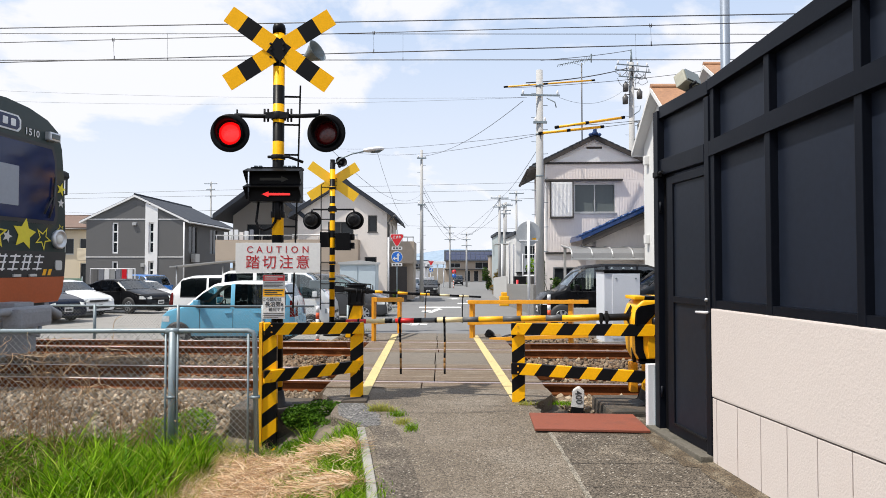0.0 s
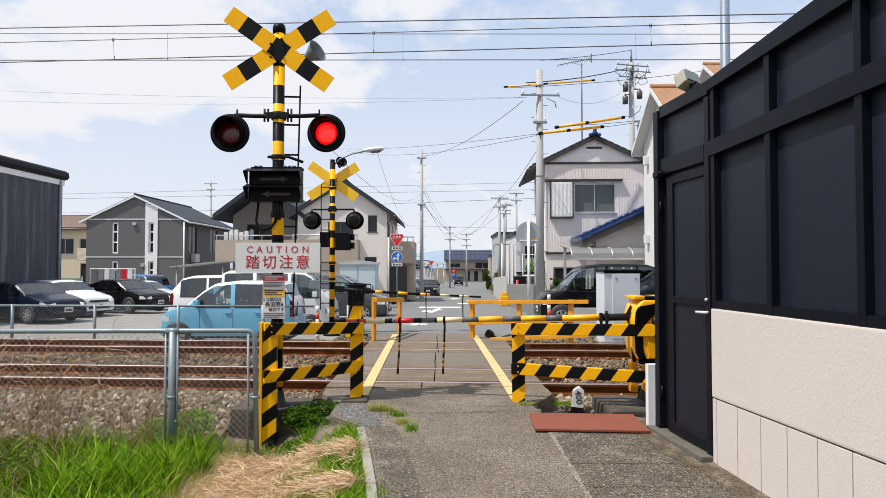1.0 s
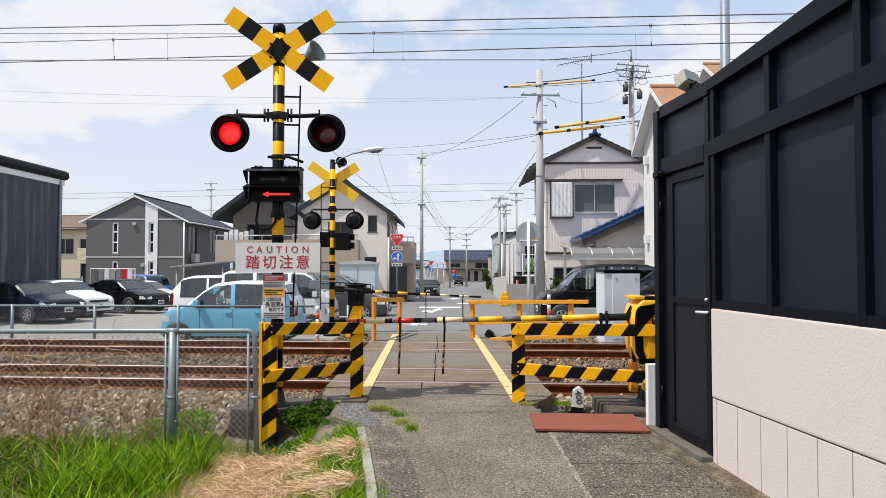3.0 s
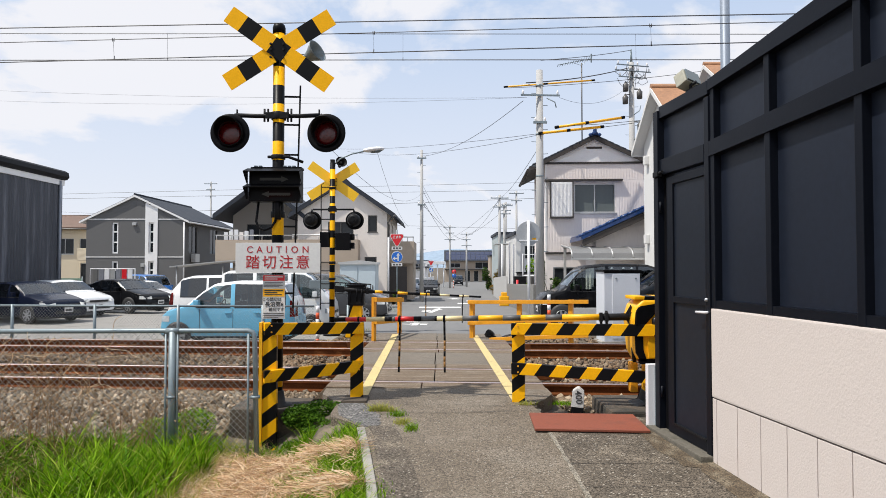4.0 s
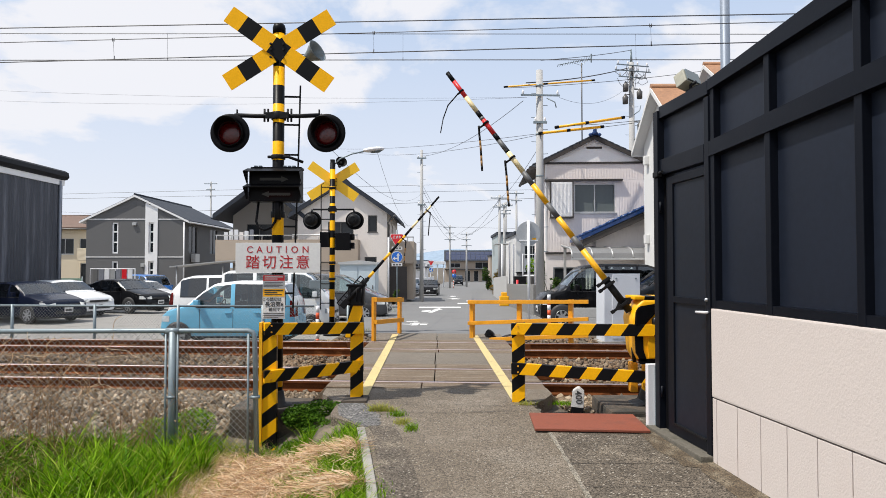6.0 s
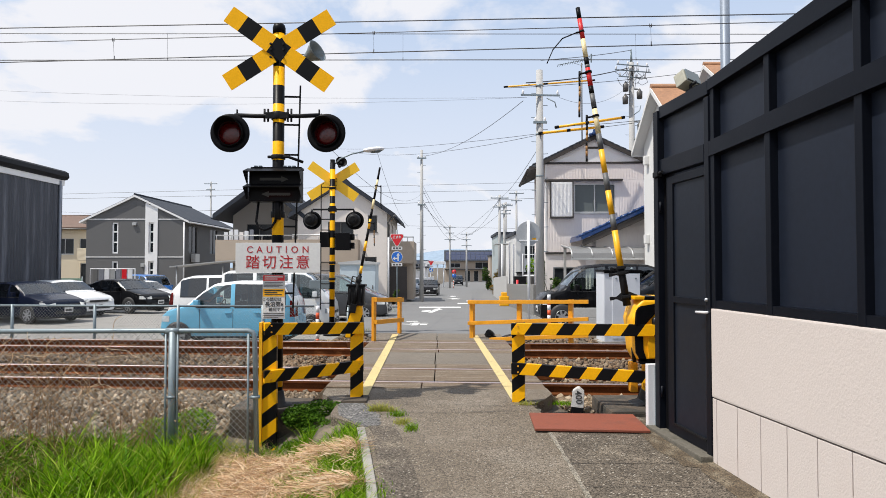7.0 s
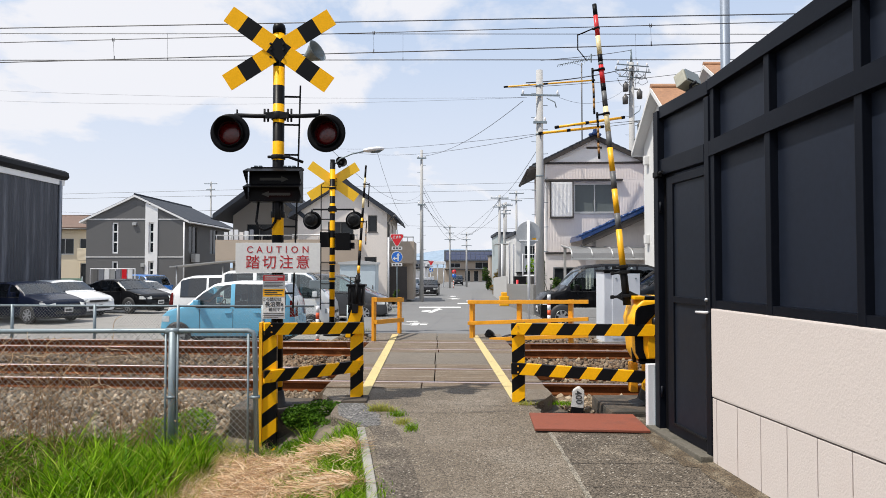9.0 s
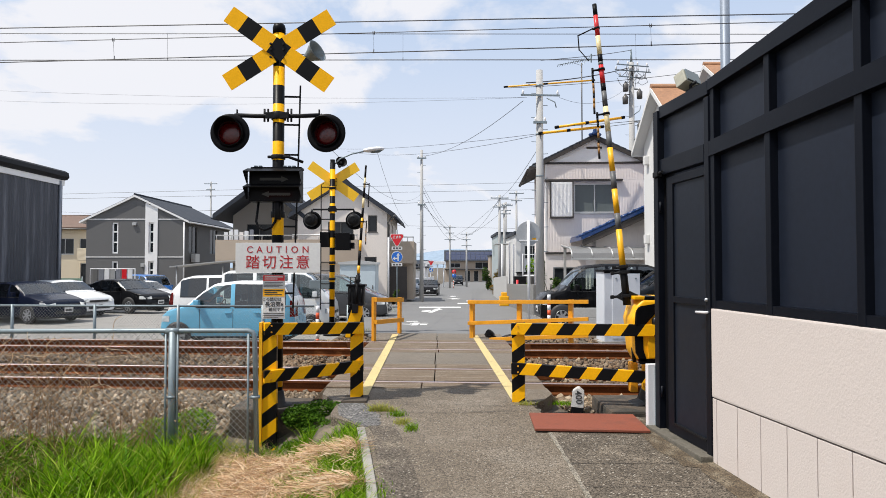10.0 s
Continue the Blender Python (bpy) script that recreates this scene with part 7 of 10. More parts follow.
def simple_house(x, y, z, w, d, h, zr, wall_mt, roof_mt, label, holes, axis="y", rz=0.0, glass="glass"):
    ho = thing("house", pose(x, y, z, 0, 0, rz), label, "house", "houses")
    walls(ho, w, d, h, wall_mt, holes, [(d * 0.3, d * 0.3 + 1.2, h * 0.62, h * 0.85)], [(d * 0.3, d * 0.3 + 1.2, h * 0.62, h * 0.85)], gable=(w / 2, zr) if axis == "y" else None)
    for a, b, c, e in holes:
        window(ho, pose(a, 0.02, c), b - a, e - c, M["alu"], M[glass], 2 if b - a > 1 else 1)
    if axis == "y":
        gable_roof(ho, 0, w, 0, d, h, zr, 0.4, roof_mt, eave=0.4, trim=M["alu_dark"])
    elif axis == "x":
        roof = new("roof")
        roof.parent = ho
        roof.matrix_basis = pose(0, d, 0, 0, 0, -90)
        gable_roof(roof, 0, d, 0, w, h, zr, 0.3, roof_mt, eave=0.5, trim=M["alu_dark"])
    else:
        bm = bmesh.new()
        box(bm, -0.15, w + 0.15, -0.15, d + 0.15, h, h + 0.3)
        part("flat_roof", bm, roof_mt, ho)
    return ho


# cream house between the warehouse and the grey house
simple_house(-36.5, 57.0, -0.6, 6.4, 8, 5.6, 6.8, M["plaster_cream"], M["tile_umber"], "cream two-storey house with brown tiled roof behind the cars", [(2.0, 3.6, 3.2, 4.6), (4.2, 5.6, 0.6, 2.4), (4.1, 5.7, 3.2, 4.6)], "x")
b = block("balcony_block", -31.8, -29.9, 55.6, 56.9, 2.0, 3.1, M["plaster_cream"], "cream balcony front on the house behind the cars", "balcony", 0.03)

# house across the end of the street, solar panels on its roof
end = simple_house(0.6, 141.0, -1.95, 11.0, 8.0, 4.9, 6.9, M["plaster_tan"], M["tile_dark"], "brown house across the end of the street with solar roof", [(4.2, 5.4, 0.2, 2.5), (6.2, 7.2, 0.2, 2.5), (8.0, 9.0, 0.2, 2.5), (0.8, 3.2, 3.2, 4.2), (6.5, 9.8, 3.0, 4.4)], "x")
for i in range(10):
    for j in range(3):
        bm = bmesh.new()
        box(bm, 0, 1.02, 0, 1.3, 0, 0.05)
        part("solar_panel", bm, M["solar"], end, m=pose(0.15 + i * 1.08, -0.25 + j * 1.36 * 0.894, 5.02 + j * 1.36 * 0.447 - 0.1, 26.5, 0, 0))
bm = bmesh.new()
box(bm, -0.2, 11.2, -1.0, 0, 2.7, 2.95)
part("canopy", bm, M["timber_dark"], end)

M["plaster_grey"] = surf("plaster_grey", (0.36, 0.405, 0.41), rough=0.85, var=0.08, scale=0.6, fine=18, bump=0.2)
# buildings along the right of the street
simple_house(6.6, 58.0, -1.2, 5.0, 9, 5.6, 6.9, M["plaster_white"], M["tile_dark"], "white two-storey house along the street", [(0.8, 2.2, 3.4, 4.6), (3.0, 4.2, 3.4, 4.6)], "flat")
simple_house(6.35, 74.0, -1.4, 5.4, 9, 6.6, 8.0, M["plaster_grey"], M["tile_dark"], "pale grey three-storey house along the street", [(0.8, 2.2, 3.8, 5.0), (3.0, 4.2, 3.8, 5.0)], "flat")
simple_house(7.0, 38.0, -0.7, 4.0, 8, 5.4, 6.6, M["plaster_grey"], M["tile_dark"], "grey house behind the tiled gable house", [(0.6, 1.8, 3.2, 4.4)], "x")
# left of the street, far
simple_house(-14.0, 78.0, -1.5, 7.5, 8, 3.2, 4.2, M["plaster_white"], M["tile_dark"], "low white house beyond the crossing street", [(1.0, 3.0, 0.8, 2.2), (4.5, 6.3, 0.8, 2.2)], "x")
simple_house(8.3, 112.0, -1.75, 4.0, 6, 5.0, 6.0, M["plaster_tan"], M["tile_dark"], "tan house behind the grey house along the street", [(0.8, 2.0, 3.0, 4.2)], "flat")
simple_house(-9.5, 122.0, -1.8, 6.5, 8, 3.2, 4.3, M["siding_white"], M["tile_dark"], "pale house far along the street", [(1.0, 3.0, 0.8, 2.2), (4.0, 5.6, 2.8, 3.8)], "x")


def hills():
    bm = bmesh.new()
    prev = None
    for i in range(121):
        x = -1500 + i * 25
        h = 50 + 16 * noise.noise((x * 0.0035, 0.3, 0)) + 9 * noise.noise((x * 0.013, 1.3, 0)) - abs(x - 200) * 0.012
        a = [bm.verts.new((x, 1800, -5)), bm.verts.new((x, 1860, h * 0.55)), bm.verts.new((x, 1950, h))]
        if prev:
            for k in range(2):
                bm.faces.new((prev[k], a[k], a[k + 1], prev[k + 1])).smooth = True
        prev = a
    ob = part("backdrop_hills", bm, M["hill"], fix=False)
    tagged(ob, "wooded hills on the horizon, coloured blue-grey for haze", "hills", kind="structure")


# the haze of distance is put into this blue-grey
M["hill"] = surf("hill", (0.27, 0.34, 0.42), rough=1.0, var=0.15, scale=0.01, fine=0.08, bump=0, spec=0.0)
hills()


# ---- cars ----
def paint(name, col, rough=0.28, metal=0.0, coat=0.8, spec=0.3):
    return surf(name, col, rough=rough, metal=metal, var=0.05, scale=1.2, fine=25, bump=0.0, coat=coat, spec=spec)


CAR = {"light_blue": paint("car_light_blue", (0.15, 0.44, 0.63)), "white": paint("car_white", (0.74, 0.74, 0.73)), "black": paint("car_black", (0.005, 0.005, 0.006), coat=0.22, spec=0.12),
       "navy": paint("car_navy", (0.006, 0.009, 0.022), coat=0.22, spec=0.12), "silver": paint("car_silver", (0.42, 0.44, 0.46), metal=0.3), "blue": paint("car_blue", (0.03, 0.14, 0.42)), "graphite": paint("car_graphite", (0.07, 0.072, 0.078), metal=0.2), "dark": paint("car_dark", (0.008, 0.010, 0.013), coat=0.22, spec=0.12)}
M["tail_red"] = surf("tail_red", (0.35, 0.01, 0.01), rough=0.2, var=0.1, scale=9, fine=40, bump=0)
M["head_lens"] = surf("head_lens", (0.55, 0.57, 0.58), rough=0.12, var=0.15, scale=14, fine=40, bump=0, spec=0.8)
M["car_trim"] = surf("car_trim", (0.02, 0.02, 0.021), rough=0.6, var=0.15, scale=6, fine=50, bump=0.05)



def car_glass(name, tint):
    """See-through tinted glass with a sharp sky reflection."""
    m = bpy.data.materials.new(name)
    m.use_nodes = True
    nt = m.node_tree
    nt.nodes.clear()
    out = nt.nodes.new("ShaderNodeOutputMaterial")
    tr = nt.nodes.new("ShaderNodeBsdfTransparent")
    tr.inputs["Color"].default_value = (*tint, 1)
    gl = nt.nodes.new("ShaderNodeBsdfGlossy")
    gl.inputs["Roughness"].default_value = 0.03
    gl.inputs["Color"].default_value = (0.9, 0.95, 1.0, 1)
    fr = nt.nodes.new("ShaderNodeFresnel")
    fr.inputs["IOR"].default_value = 1.95
    mx = nt.nodes.new("ShaderNodeMixShader")
    nt.links.new(fr.outputs[0], mx.inputs[0])
    nt.links.new(tr.outputs[0], mx.inputs[1])
    nt.links.new(gl.outputs[0], mx.inputs[2])
    nt.links.new(mx.outputs[0], out.inputs["Surface"])
    return m


M["glass_clear"] = car_glass("glass_clear", (0.66, 0.74, 0.72))
M["glass_tint"] = car_glass("glass_tint", (0.16, 0.18, 0.18))
M["seat_cloth"] = surf("seat_cloth", (0.045, 0.045, 0.048), rough=0.9, var=0.2, scale=6, fine=60, bump=0.2)
M["seat_pale"] = surf("seat_pale", (0.16, 0.15, 0.135), rough=0.9, var=0.15, scale=6, fine=60, bump=0.2)
SHAPES = {
    # length, width, height, belt height, roofline (x from rear 0 to front 1, z), wheel x, wheel radius, side windows as (x, t) quads; t: 0 belt, 1 roof
    "sedan": (4.6, 1.72, 1.45, 0.92, [(0, 0.62), (0.02, 0.86), (0.03, 0.97), (0.16, 1.04), (0.20, 1.06), (0.34, 1.36), (0.42, 1.44), (0.55, 1.45), (0.62, 1.40), (0.76, 1.01), (0.80, 0.98), (0.95, 0.82), (0.985, 0.70), (1.0, 0.45)], (0.19, 0.80), 0.315,
              [[(0.27, 0.03), (0.42, 0.03), (0.42, 0.86), (0.365, 0.72)], [(0.435, 0.03), (0.565, 0.03), (0.565, 0.86), (0.435, 0.88)], [(0.58, 0.03), (0.70, 0.03), (0.63, 0.74), (0.58, 0.84)]], 0.16),
    "kei": (3.395, 1.475, 1.63, 0.98, [(0, 0.55), (0.01, 0.95), (0.03, 1.20), (0.09, 1.56), (0.16, 1.62), (0.45, 1.63), (0.60, 1.57), (0.68, 1.40), (0.80, 1.05), (0.84, 1.00), (0.95, 0.90), (0.985, 0.78), (1.0, 0.50)], (0.17, 0.86), 0.28,
            [[(0.07, 0.05), (0.20, 0.05), (0.20, 0.82), (0.12, 0.80)], [(0.22, 0.05), (0.445, 0.05), (0.445, 0.84), (0.22, 0.84)], [(0.475, 0.05), (0.73, 0.05), (0.62, 0.72), (0.56, 0.80), (0.475, 0.84)]], 0.10),
    "tall_kei": (3.395, 1.475, 1.76, 1.0, [(0, 0.5), (0.01, 1.0), (0.02, 1.3), (0.05, 1.68), (0.12, 1.75), (0.45, 1.76), (0.62, 1.70), (0.68, 1.58), (0.80, 1.10), (0.84, 1.02), (0.95, 0.93), (0.985, 0.80), (1.0, 0.50)], (0.15, 0.83), 0.29,
                 [[(0.06, 0.05), (0.20, 0.05), (0.20, 0.84), (0.09, 0.82)], [(0.22, 0.05), (0.445, 0.05), (0.445, 0.86), (0.22, 0.86)], [(0.47, 0.05), (0.66, 0.05), (0.60, 0.74), (0.47, 0.85)], [(0.67, 0.05), (0.76, 0.05), (0.665, 0.62)]], 0.09),
    "minivan": (4.6, 1.70, 1.72, 1.02, [(0, 0.55), (0.01, 0.95), (0.03, 1.25), (0.10, 1.62), (0.16, 1.69), (0.45, 1.72), (0.60, 1.68), (0.66, 1.58), (0.84, 1.08), (0.88, 1.02), (0.96, 0.86), (0.99, 0.70), (1.0, 0.5)], (0.18, 0.82), 0.31,
                [[(0.09, 0.30), (0.20, 0.04), (0.27, 0.04), (0.27, 0.84), (0.16, 0.78)], [(0.285, 0.04), (0.47, 0.04), (0.47, 0.86), (0.285, 0.86)], [(0.49, 0.04), (0.72, 0.04), (0.60, 0.80), (0.49, 0.86)]], 0.12),
    "van": (3.395, 1.475, 1.88, 1.08, [(0, 0.5), (0.008, 1.0), (0.015, 1.4), (0.03, 1.80), (0.08, 1.87), (0.5, 1.88), (0.74, 1.83), (0.80, 1.72), (0.93, 1.18), (0.96, 1.06), (0.985, 0.9), (0.995, 0.7), (1.0, 0.45)], (0.18, 0.80), 0.27,
            [[(0.05, 0.05), (0.30, 0.05), (0.30, 0.84), (0.06, 0.82)], [(0.33, 0.05), (0.60, 0.05), (0.60, 0.84), (0.33, 0.84)], [(0.63, 0.05), (0.88, 0.05), (0.80, 0.62), (0.74, 0.80), (0.63, 0.84)]], 0.08),
}
WHEELS = {}


def wheel(parent, m, r):
    key = round(r, 3)
    w = new("wheel")
    w.parent = parent
    w.matrix_basis = m
    if key not in WHEELS:
        q = Matrix.Rotation(radians(90), 4, "X")
        bm = bmesh.new()
        turned(bm, [(r * 0.66, -0.08), (r * 0.9, -0.088), (r, -0.06), (r, 0.06), (r * 0.9, 0.088), (r * 0.66, 0.08)], 28, m=q)
        tyre = part("tyre", bm, M["rubber"], w)
        bm = bmesh.new()
        turned(bm, [(r * 0.66, 0.085), (r * 0.62, 0.09), (r * 0.58, 0.07), (r * 0.57, 0.05)], 28, m=q, close=True)
        turned(bm, [(r * 0.16, 0.05), (r * 0.15, 0.08), (0.005, 0.085)], 14, m=q)
        for k in range(7):
            a = 2 * math.pi * k / 7
            vs = box(bm, r * 0.12, r * 0.6, -0.088, -0.06, -0.028, 0.028)
            bmesh.ops.transform(bm, matrix=Matrix.Rotation(a, 4, "Y"), verts=vs)
        rim = part("rim", bm, M["alloy"], w)
        bm = bmesh.new()
        turned(bm, [(r * 0.6, 0.03), (0.004, 0.035)], 20, m=q)
        hub = part("brake_disc", bm, M["car_trim"], w)
        WHEELS[key] = (tyre.data, rim.data, hub.data)
    else:
        for nm, me in zip(("tyre", "rim", "brake_disc"), WHEELS[key]):
            shared(nm, me, w, Matrix.Identity(4))


def car(shape, colour, x, y, z, heading, label, group="parked cars", sunlit_roof=False, dark=False):
    L, W, H, belt, top, wx, wr, wins, tumble = SHAPES[shape]
    root = thing("car" if shape != "van" else "van", pose(x, y, z, 0, 0, heading), label, "van" if shape == "van" else "car", group)
    tx, tz = [p[0] for p in top], [p[1] for p in top]

    def roof(u):
        return float(np.interp(u, tx, tz))

    def half(u):
        e = max(0.0, abs(u - 0.5) - 0.34) / 0.16
        return W / 2 * (1 - 0.16 * e ** 2.2)

    def side_w(u, zz):
        """Half width of the cabin at a height."""
        t = max(0.0, (zz - belt) / (H - belt))
        return half(u) * 0.985 * (1 - tumble * t)
    screens = []
    for nm, lo, hi in (("windscreen", max(u for u, zz in top if zz > H - 0.12), min(u for u, zz in top if u > 0.55 and zz < belt + 0.14)),
                       ("rear_window", max(u for u, zz in top if u < 0.4 and zz < belt + 0.32), min(u for u, zz in top if u < 0.5 and zz > H - 0.16))):
        screens.append((nm, lo + (hi - lo) * 0.08, lo + (hi - lo) * 0.92))
    spans = [(min(q[0] for q in w), max(q[0] for q in w)) for w in wins]
    us = sorted({*[round(u, 4) for u in tx], *[round(i / 30, 4) for i in range(31)], 0.005, 0.995, *[round(u, 4) for a in spans for u in a], *[round(u, 4) for a in screens for u in a[1:]]})
    bm = bmesh.new()
    rows = []
    zl = 0.20
    for u in us:
        zt = roof(u)
        w = half(u)
        edge = 0.05 if 0.02 < u < 0.98 else 0.02
        zs = min(belt, zt - edge)
        if zt > belt + 0.08:
            hw = side_w(u, zt - 0.07)
            up = [(hw, zt - 0.07), (hw * 0.93, zt - 0.015), (hw * 0.5, zt + 0.008), (0, zt + 0.012)]
        else:
            up = [(w * 0.975, zt - edge * 0.6), (w * 0.90, zt - 0.01), (w * 0.5, zt + 0.012), (0, zt + 0.016)]
        low = zl + (0.06 if u < 0.03 or u > 0.97 else 0)
        ring = [(0, low), (w * 0.9, low), (w * 0.975, low + 0.06), (w, low + 0.22 if low + 0.22 < zs else zs - 0.05), (w * 1.0, zs - 0.12 if zs - 0.12 > low + 0.24 else zs - 0.02), (w * 0.985, zs)] + up
        full = ring + [(-a, b) for a, b in reversed(ring[1:-1])]
        rows.append([bm.verts.new(((u - 0.5) * L, a, b)) for a, b in full])
    n = len(rows[0])
    k = len(ring)
    panes = {}
    for u0, u1, r0, r1 in zip(us, us[1:], rows, rows[1:]):
        mid = (u0 + u1) / 2
        tall = min(roof(u0), roof(u1)) > belt + 0.10
        for i in range(n):
            hole = None
            if i in (5, 12) and tall:          # the band between the belt and the roof's edge
                hole = next(((i, k) for k, (a, b) in enumerate(spans) if a < mid < b), None)
            elif i in (7, 8, 9, 10):
                hole = next((nm for nm, a, b in screens if a < mid < b), None)
            if hole is not None:
                panes.setdefault(hole, []).append([v.co.copy() for v in (r0[i], r0[(i + 1) % n], r1[(i + 1) % n], r1[i])])
                continue
            f = bm.faces.new((r0[i], r0[(i + 1) % n], r1[(i + 1) % n], r1[i]))
            f.smooth = True
            c = f.calc_center_median()
            # sunlight on the roof, put in as white on the upper faces
            if sunlit_roof and c.z > belt + 0.05 and c.z > roof(c.x / L + 0.5) - 0.14:
                f.material_index = 1
            if c.z < 0.27:
                f.material_index = 2
    bm.faces.new(rows[0])
    bm.faces.new(list(reversed(rows[-1])))
    part("body", bm, [CAR[colour], CAR["white"], M["car_trim"]], root)
    for hole, quads in panes.items():
        bm = bmesh.new()
        for q in quads:
            bm.faces.new([bm.verts.new(p) for p in q]).smooth = True
        bmesh.ops.remove_doubles(bm, verts=bm.verts, dist=0.0005)
        clear = hole == "windscreen" or isinstance(hole, tuple) and spans[hole[1]][1] > 0.52
        part(hole if isinstance(hole, str) else "side_window", bm, M["glass_clear"] if clear else M["glass_tint"], root)
        if isinstance(hole, tuple):            # dark rubber along the foot of the pane
            a, b = spans[hole[1]]
            s = 1 if hole[0] == 5 else -1
            bm = bmesh.new()
            prev = None
            for k in range(7):
                u = a + (b - a) * k / 6
                cur = [bm.verts.new(((u - 0.5) * L, s * (half(u) * 0.985 + 0.006), belt + dz)) for dz in (-0.018, 0.012)]
                if prev:
                    bm.faces.new((prev[0], cur[0], cur[1], prev[1]))
                prev = cur
            part("weather_strip", bm, M["car_trim"], root, fix=False)
    # seats and dashboard behind the glass
    cloth = M["seat_pale"] if colour in ("light_blue", "silver") else M["seat_cloth"]
    for u in (0.50, 0.20):
        for s in (-1, 1):
            bm = bmesh.new()
            x = (u - 0.5) * L
            box(bm, x - 0.05, x + 0.48, s * W * 0.22 - 0.23, s * W * 0.22 + 0.23, 0.32, 0.52, bevel=0.05)
            box(bm, x - 0.14, x + 0.02, s * W * 0.22 - 0.22, s * W * 0.22 + 0.22, 0.45, belt + 0.10, bevel=0.06)
            box(bm, x - 0.16, x - 0.06, s * W * 0.22 - 0.12, s * W * 0.22 + 0.12, belt + 0.12, belt + 0.30, bevel=0.04)
            part("seat", bm, cloth, root)
    bm = bmesh.new()
    ud = screens[0][2] - 0.02
    box(bm, (ud - 0.5) * L - 0.30, (ud - 0.5) * L + 0.05, -W * 0.42, W * 0.42, belt - 0.3, belt - 0.02, bevel=0.05)
    part("dashboard", bm, M["car_trim"], root)
    bm = bmesh.new()
    xs2 = (ud - 0.5) * L - 0.42
    tube(bm, [(xs2 - 0.06 * math.sin(a), -W * 0.22 + 0.18 * math.cos(a), belt - 0.02 + 0.16 * math.sin(a)) for a in (2 * math.pi * k / 16 for k in range(17))], 0.014, 6)
    part("steering_wheel", bm, M["car_trim"], root)
    # arches, wheels
    for u in wx:
        for s in (-1, 1):
            xx = (u - 0.5) * L
            bm = bmesh.new()
            turned(bm, [(wr * 1.20, -0.01), (wr * 1.20, 0.012), (wr * 0.6, 0.012), (wr * 0.6, -0.01)], 28, m=Matrix.Translation((xx, s * (half(u) - 0.004), wr + 0.01)) @ Matrix.Rotation(radians(90), 4, "X"), close=True)
            bmesh.ops.delete(bm, geom=[v for v in bm.verts if v.co.z < 0.16], context="VERTS")
            part("wheel_arch", bm, M["car_trim"], root, fix=False)
            wheel(root, pose(xx, s * (half(u) - 0.075), wr, 0, 0, 0 if s < 0 else 180), wr)
    # lamps, grille, plates, mirrors, handles
    for s in (-1, 1):
        for nm, u0, u1, za, zb, mt in (("headlight", 0.925, 0.985, 0.62, 0.76, M["head_lens"]), ("tail_lamp", 0.005, 0.04, 0.74, 0.98 if shape in ("sedan",) else 1.15, M["tail_red"])):
            bm = bmesh.new()
            g = []
            for i in range(4):
                u = u0 + (u1 - u0) * i / 3
                w = half(u)
                g.append([bm.verts.new(((u - 0.5) * L, s * (w + 0.006), za)), bm.verts.new(((u - 0.5) * L, s * (w + 0.004), min(zb, roof(u) - 0.03)))])
            w = half(u1 if nm == "headlight" else u0)
            ue = 1.0 if nm == "headlight" else 0.0
            zt = min(zb, 0.74) if nm == "headlight" else zb
            end = [bm.verts.new(((ue - 0.5) * L + (0.008 if ue else -0.008), s * w * 0.62, za)), bm.verts.new(((ue - 0.5) * L + (0.004 if ue else -0.004) - (0.05 if ue else -0.01), s * w * 0.62, zt))]
            seq = g + [end] if nm == "headlight" else [end] + g
            for a, b in zip(seq, seq[1:]):
                bm.faces.new((a[0], b[0], b[1], a[1])).smooth = True
            bmesh.ops.solidify(bm, geom=list(bm.faces), thickness=0.015)
            part(nm, bm, mt, root)
        um = 0.71 if shape not in ("sedan", "van") else (0.66 if shape == "sedan" else 0.84)
        bm = bmesh.new()
        yy = side_w(um, belt + 0.1)
        box(bm, (um - 0.5) * L - 0.06, (um - 0.5) * L + 0.07, s * (yy + 0.05) - 0.02 if s > 0 else s * (yy + 0.2), s * (yy + 0.2) if s > 0 else s * (yy + 0.05) + 0.02, belt + 0.02, belt + 0.19, bevel=0.03)
        tube(bm, [((um - 0.5) * L, s * (yy - 0.02), belt + 0.05), ((um - 0.5) * L, s * (yy + 0.08), belt + 0.08)], 0.025, 8)
        part("door_mirror", bm, CAR[colour], root)
        for u in (0.27, 0.49):
            bm = bmesh.new()
            box(bm, (u - 0.5) * L - 0.08, (u - 0.5) * L + 0.08, s * (half(u) + 0.012) - 0.014, s * (half(u) + 0.012) + 0.014, belt - 0.15, belt - 0.12, bevel=0.006)
            part("door_handle", bm, CAR[colour], root)
        for u in (0.22, 0.455, 0.70):      # door gaps
            bm = bmesh.new()
            box(bm, (u - 0.5) * L - 0.005, (u - 0.5) * L + 0.005, s * (half(u) - 0.01), s * (half(u) + 0.0025), 0.34, belt - 0.04)
            part("door_gap", bm, M["car_trim"], root)
    bm = bmesh.new()
    box(bm, L / 2 - 0.02, L / 2 + 0.012, -W * 0.28, W * 0.28, 0.34, 0.46, bevel=0.008)
    box(bm, L / 2 - 0.04, L / 2 + 0.006, -W * 0.24, W * 0.24, 0.60, 0.68, bevel=0.008)
    part("grille", bm, M["car_trim"], root)
    bm = bmesh.new()
    box(bm, L / 2 + 0.008, L / 2 + 0.022, -0.165, 0.165, 0.40, 0.565, bevel=0.003)
    part("number_plate", bm, M["sign_white"], root)
    bm = bmesh.new()
    box(bm, L / 2 + 0.022, L / 2 + 0.025, -0.13, 0.13, 0.435, 0.50)
    part("plate_bar", bm, M["sign_black"], root)
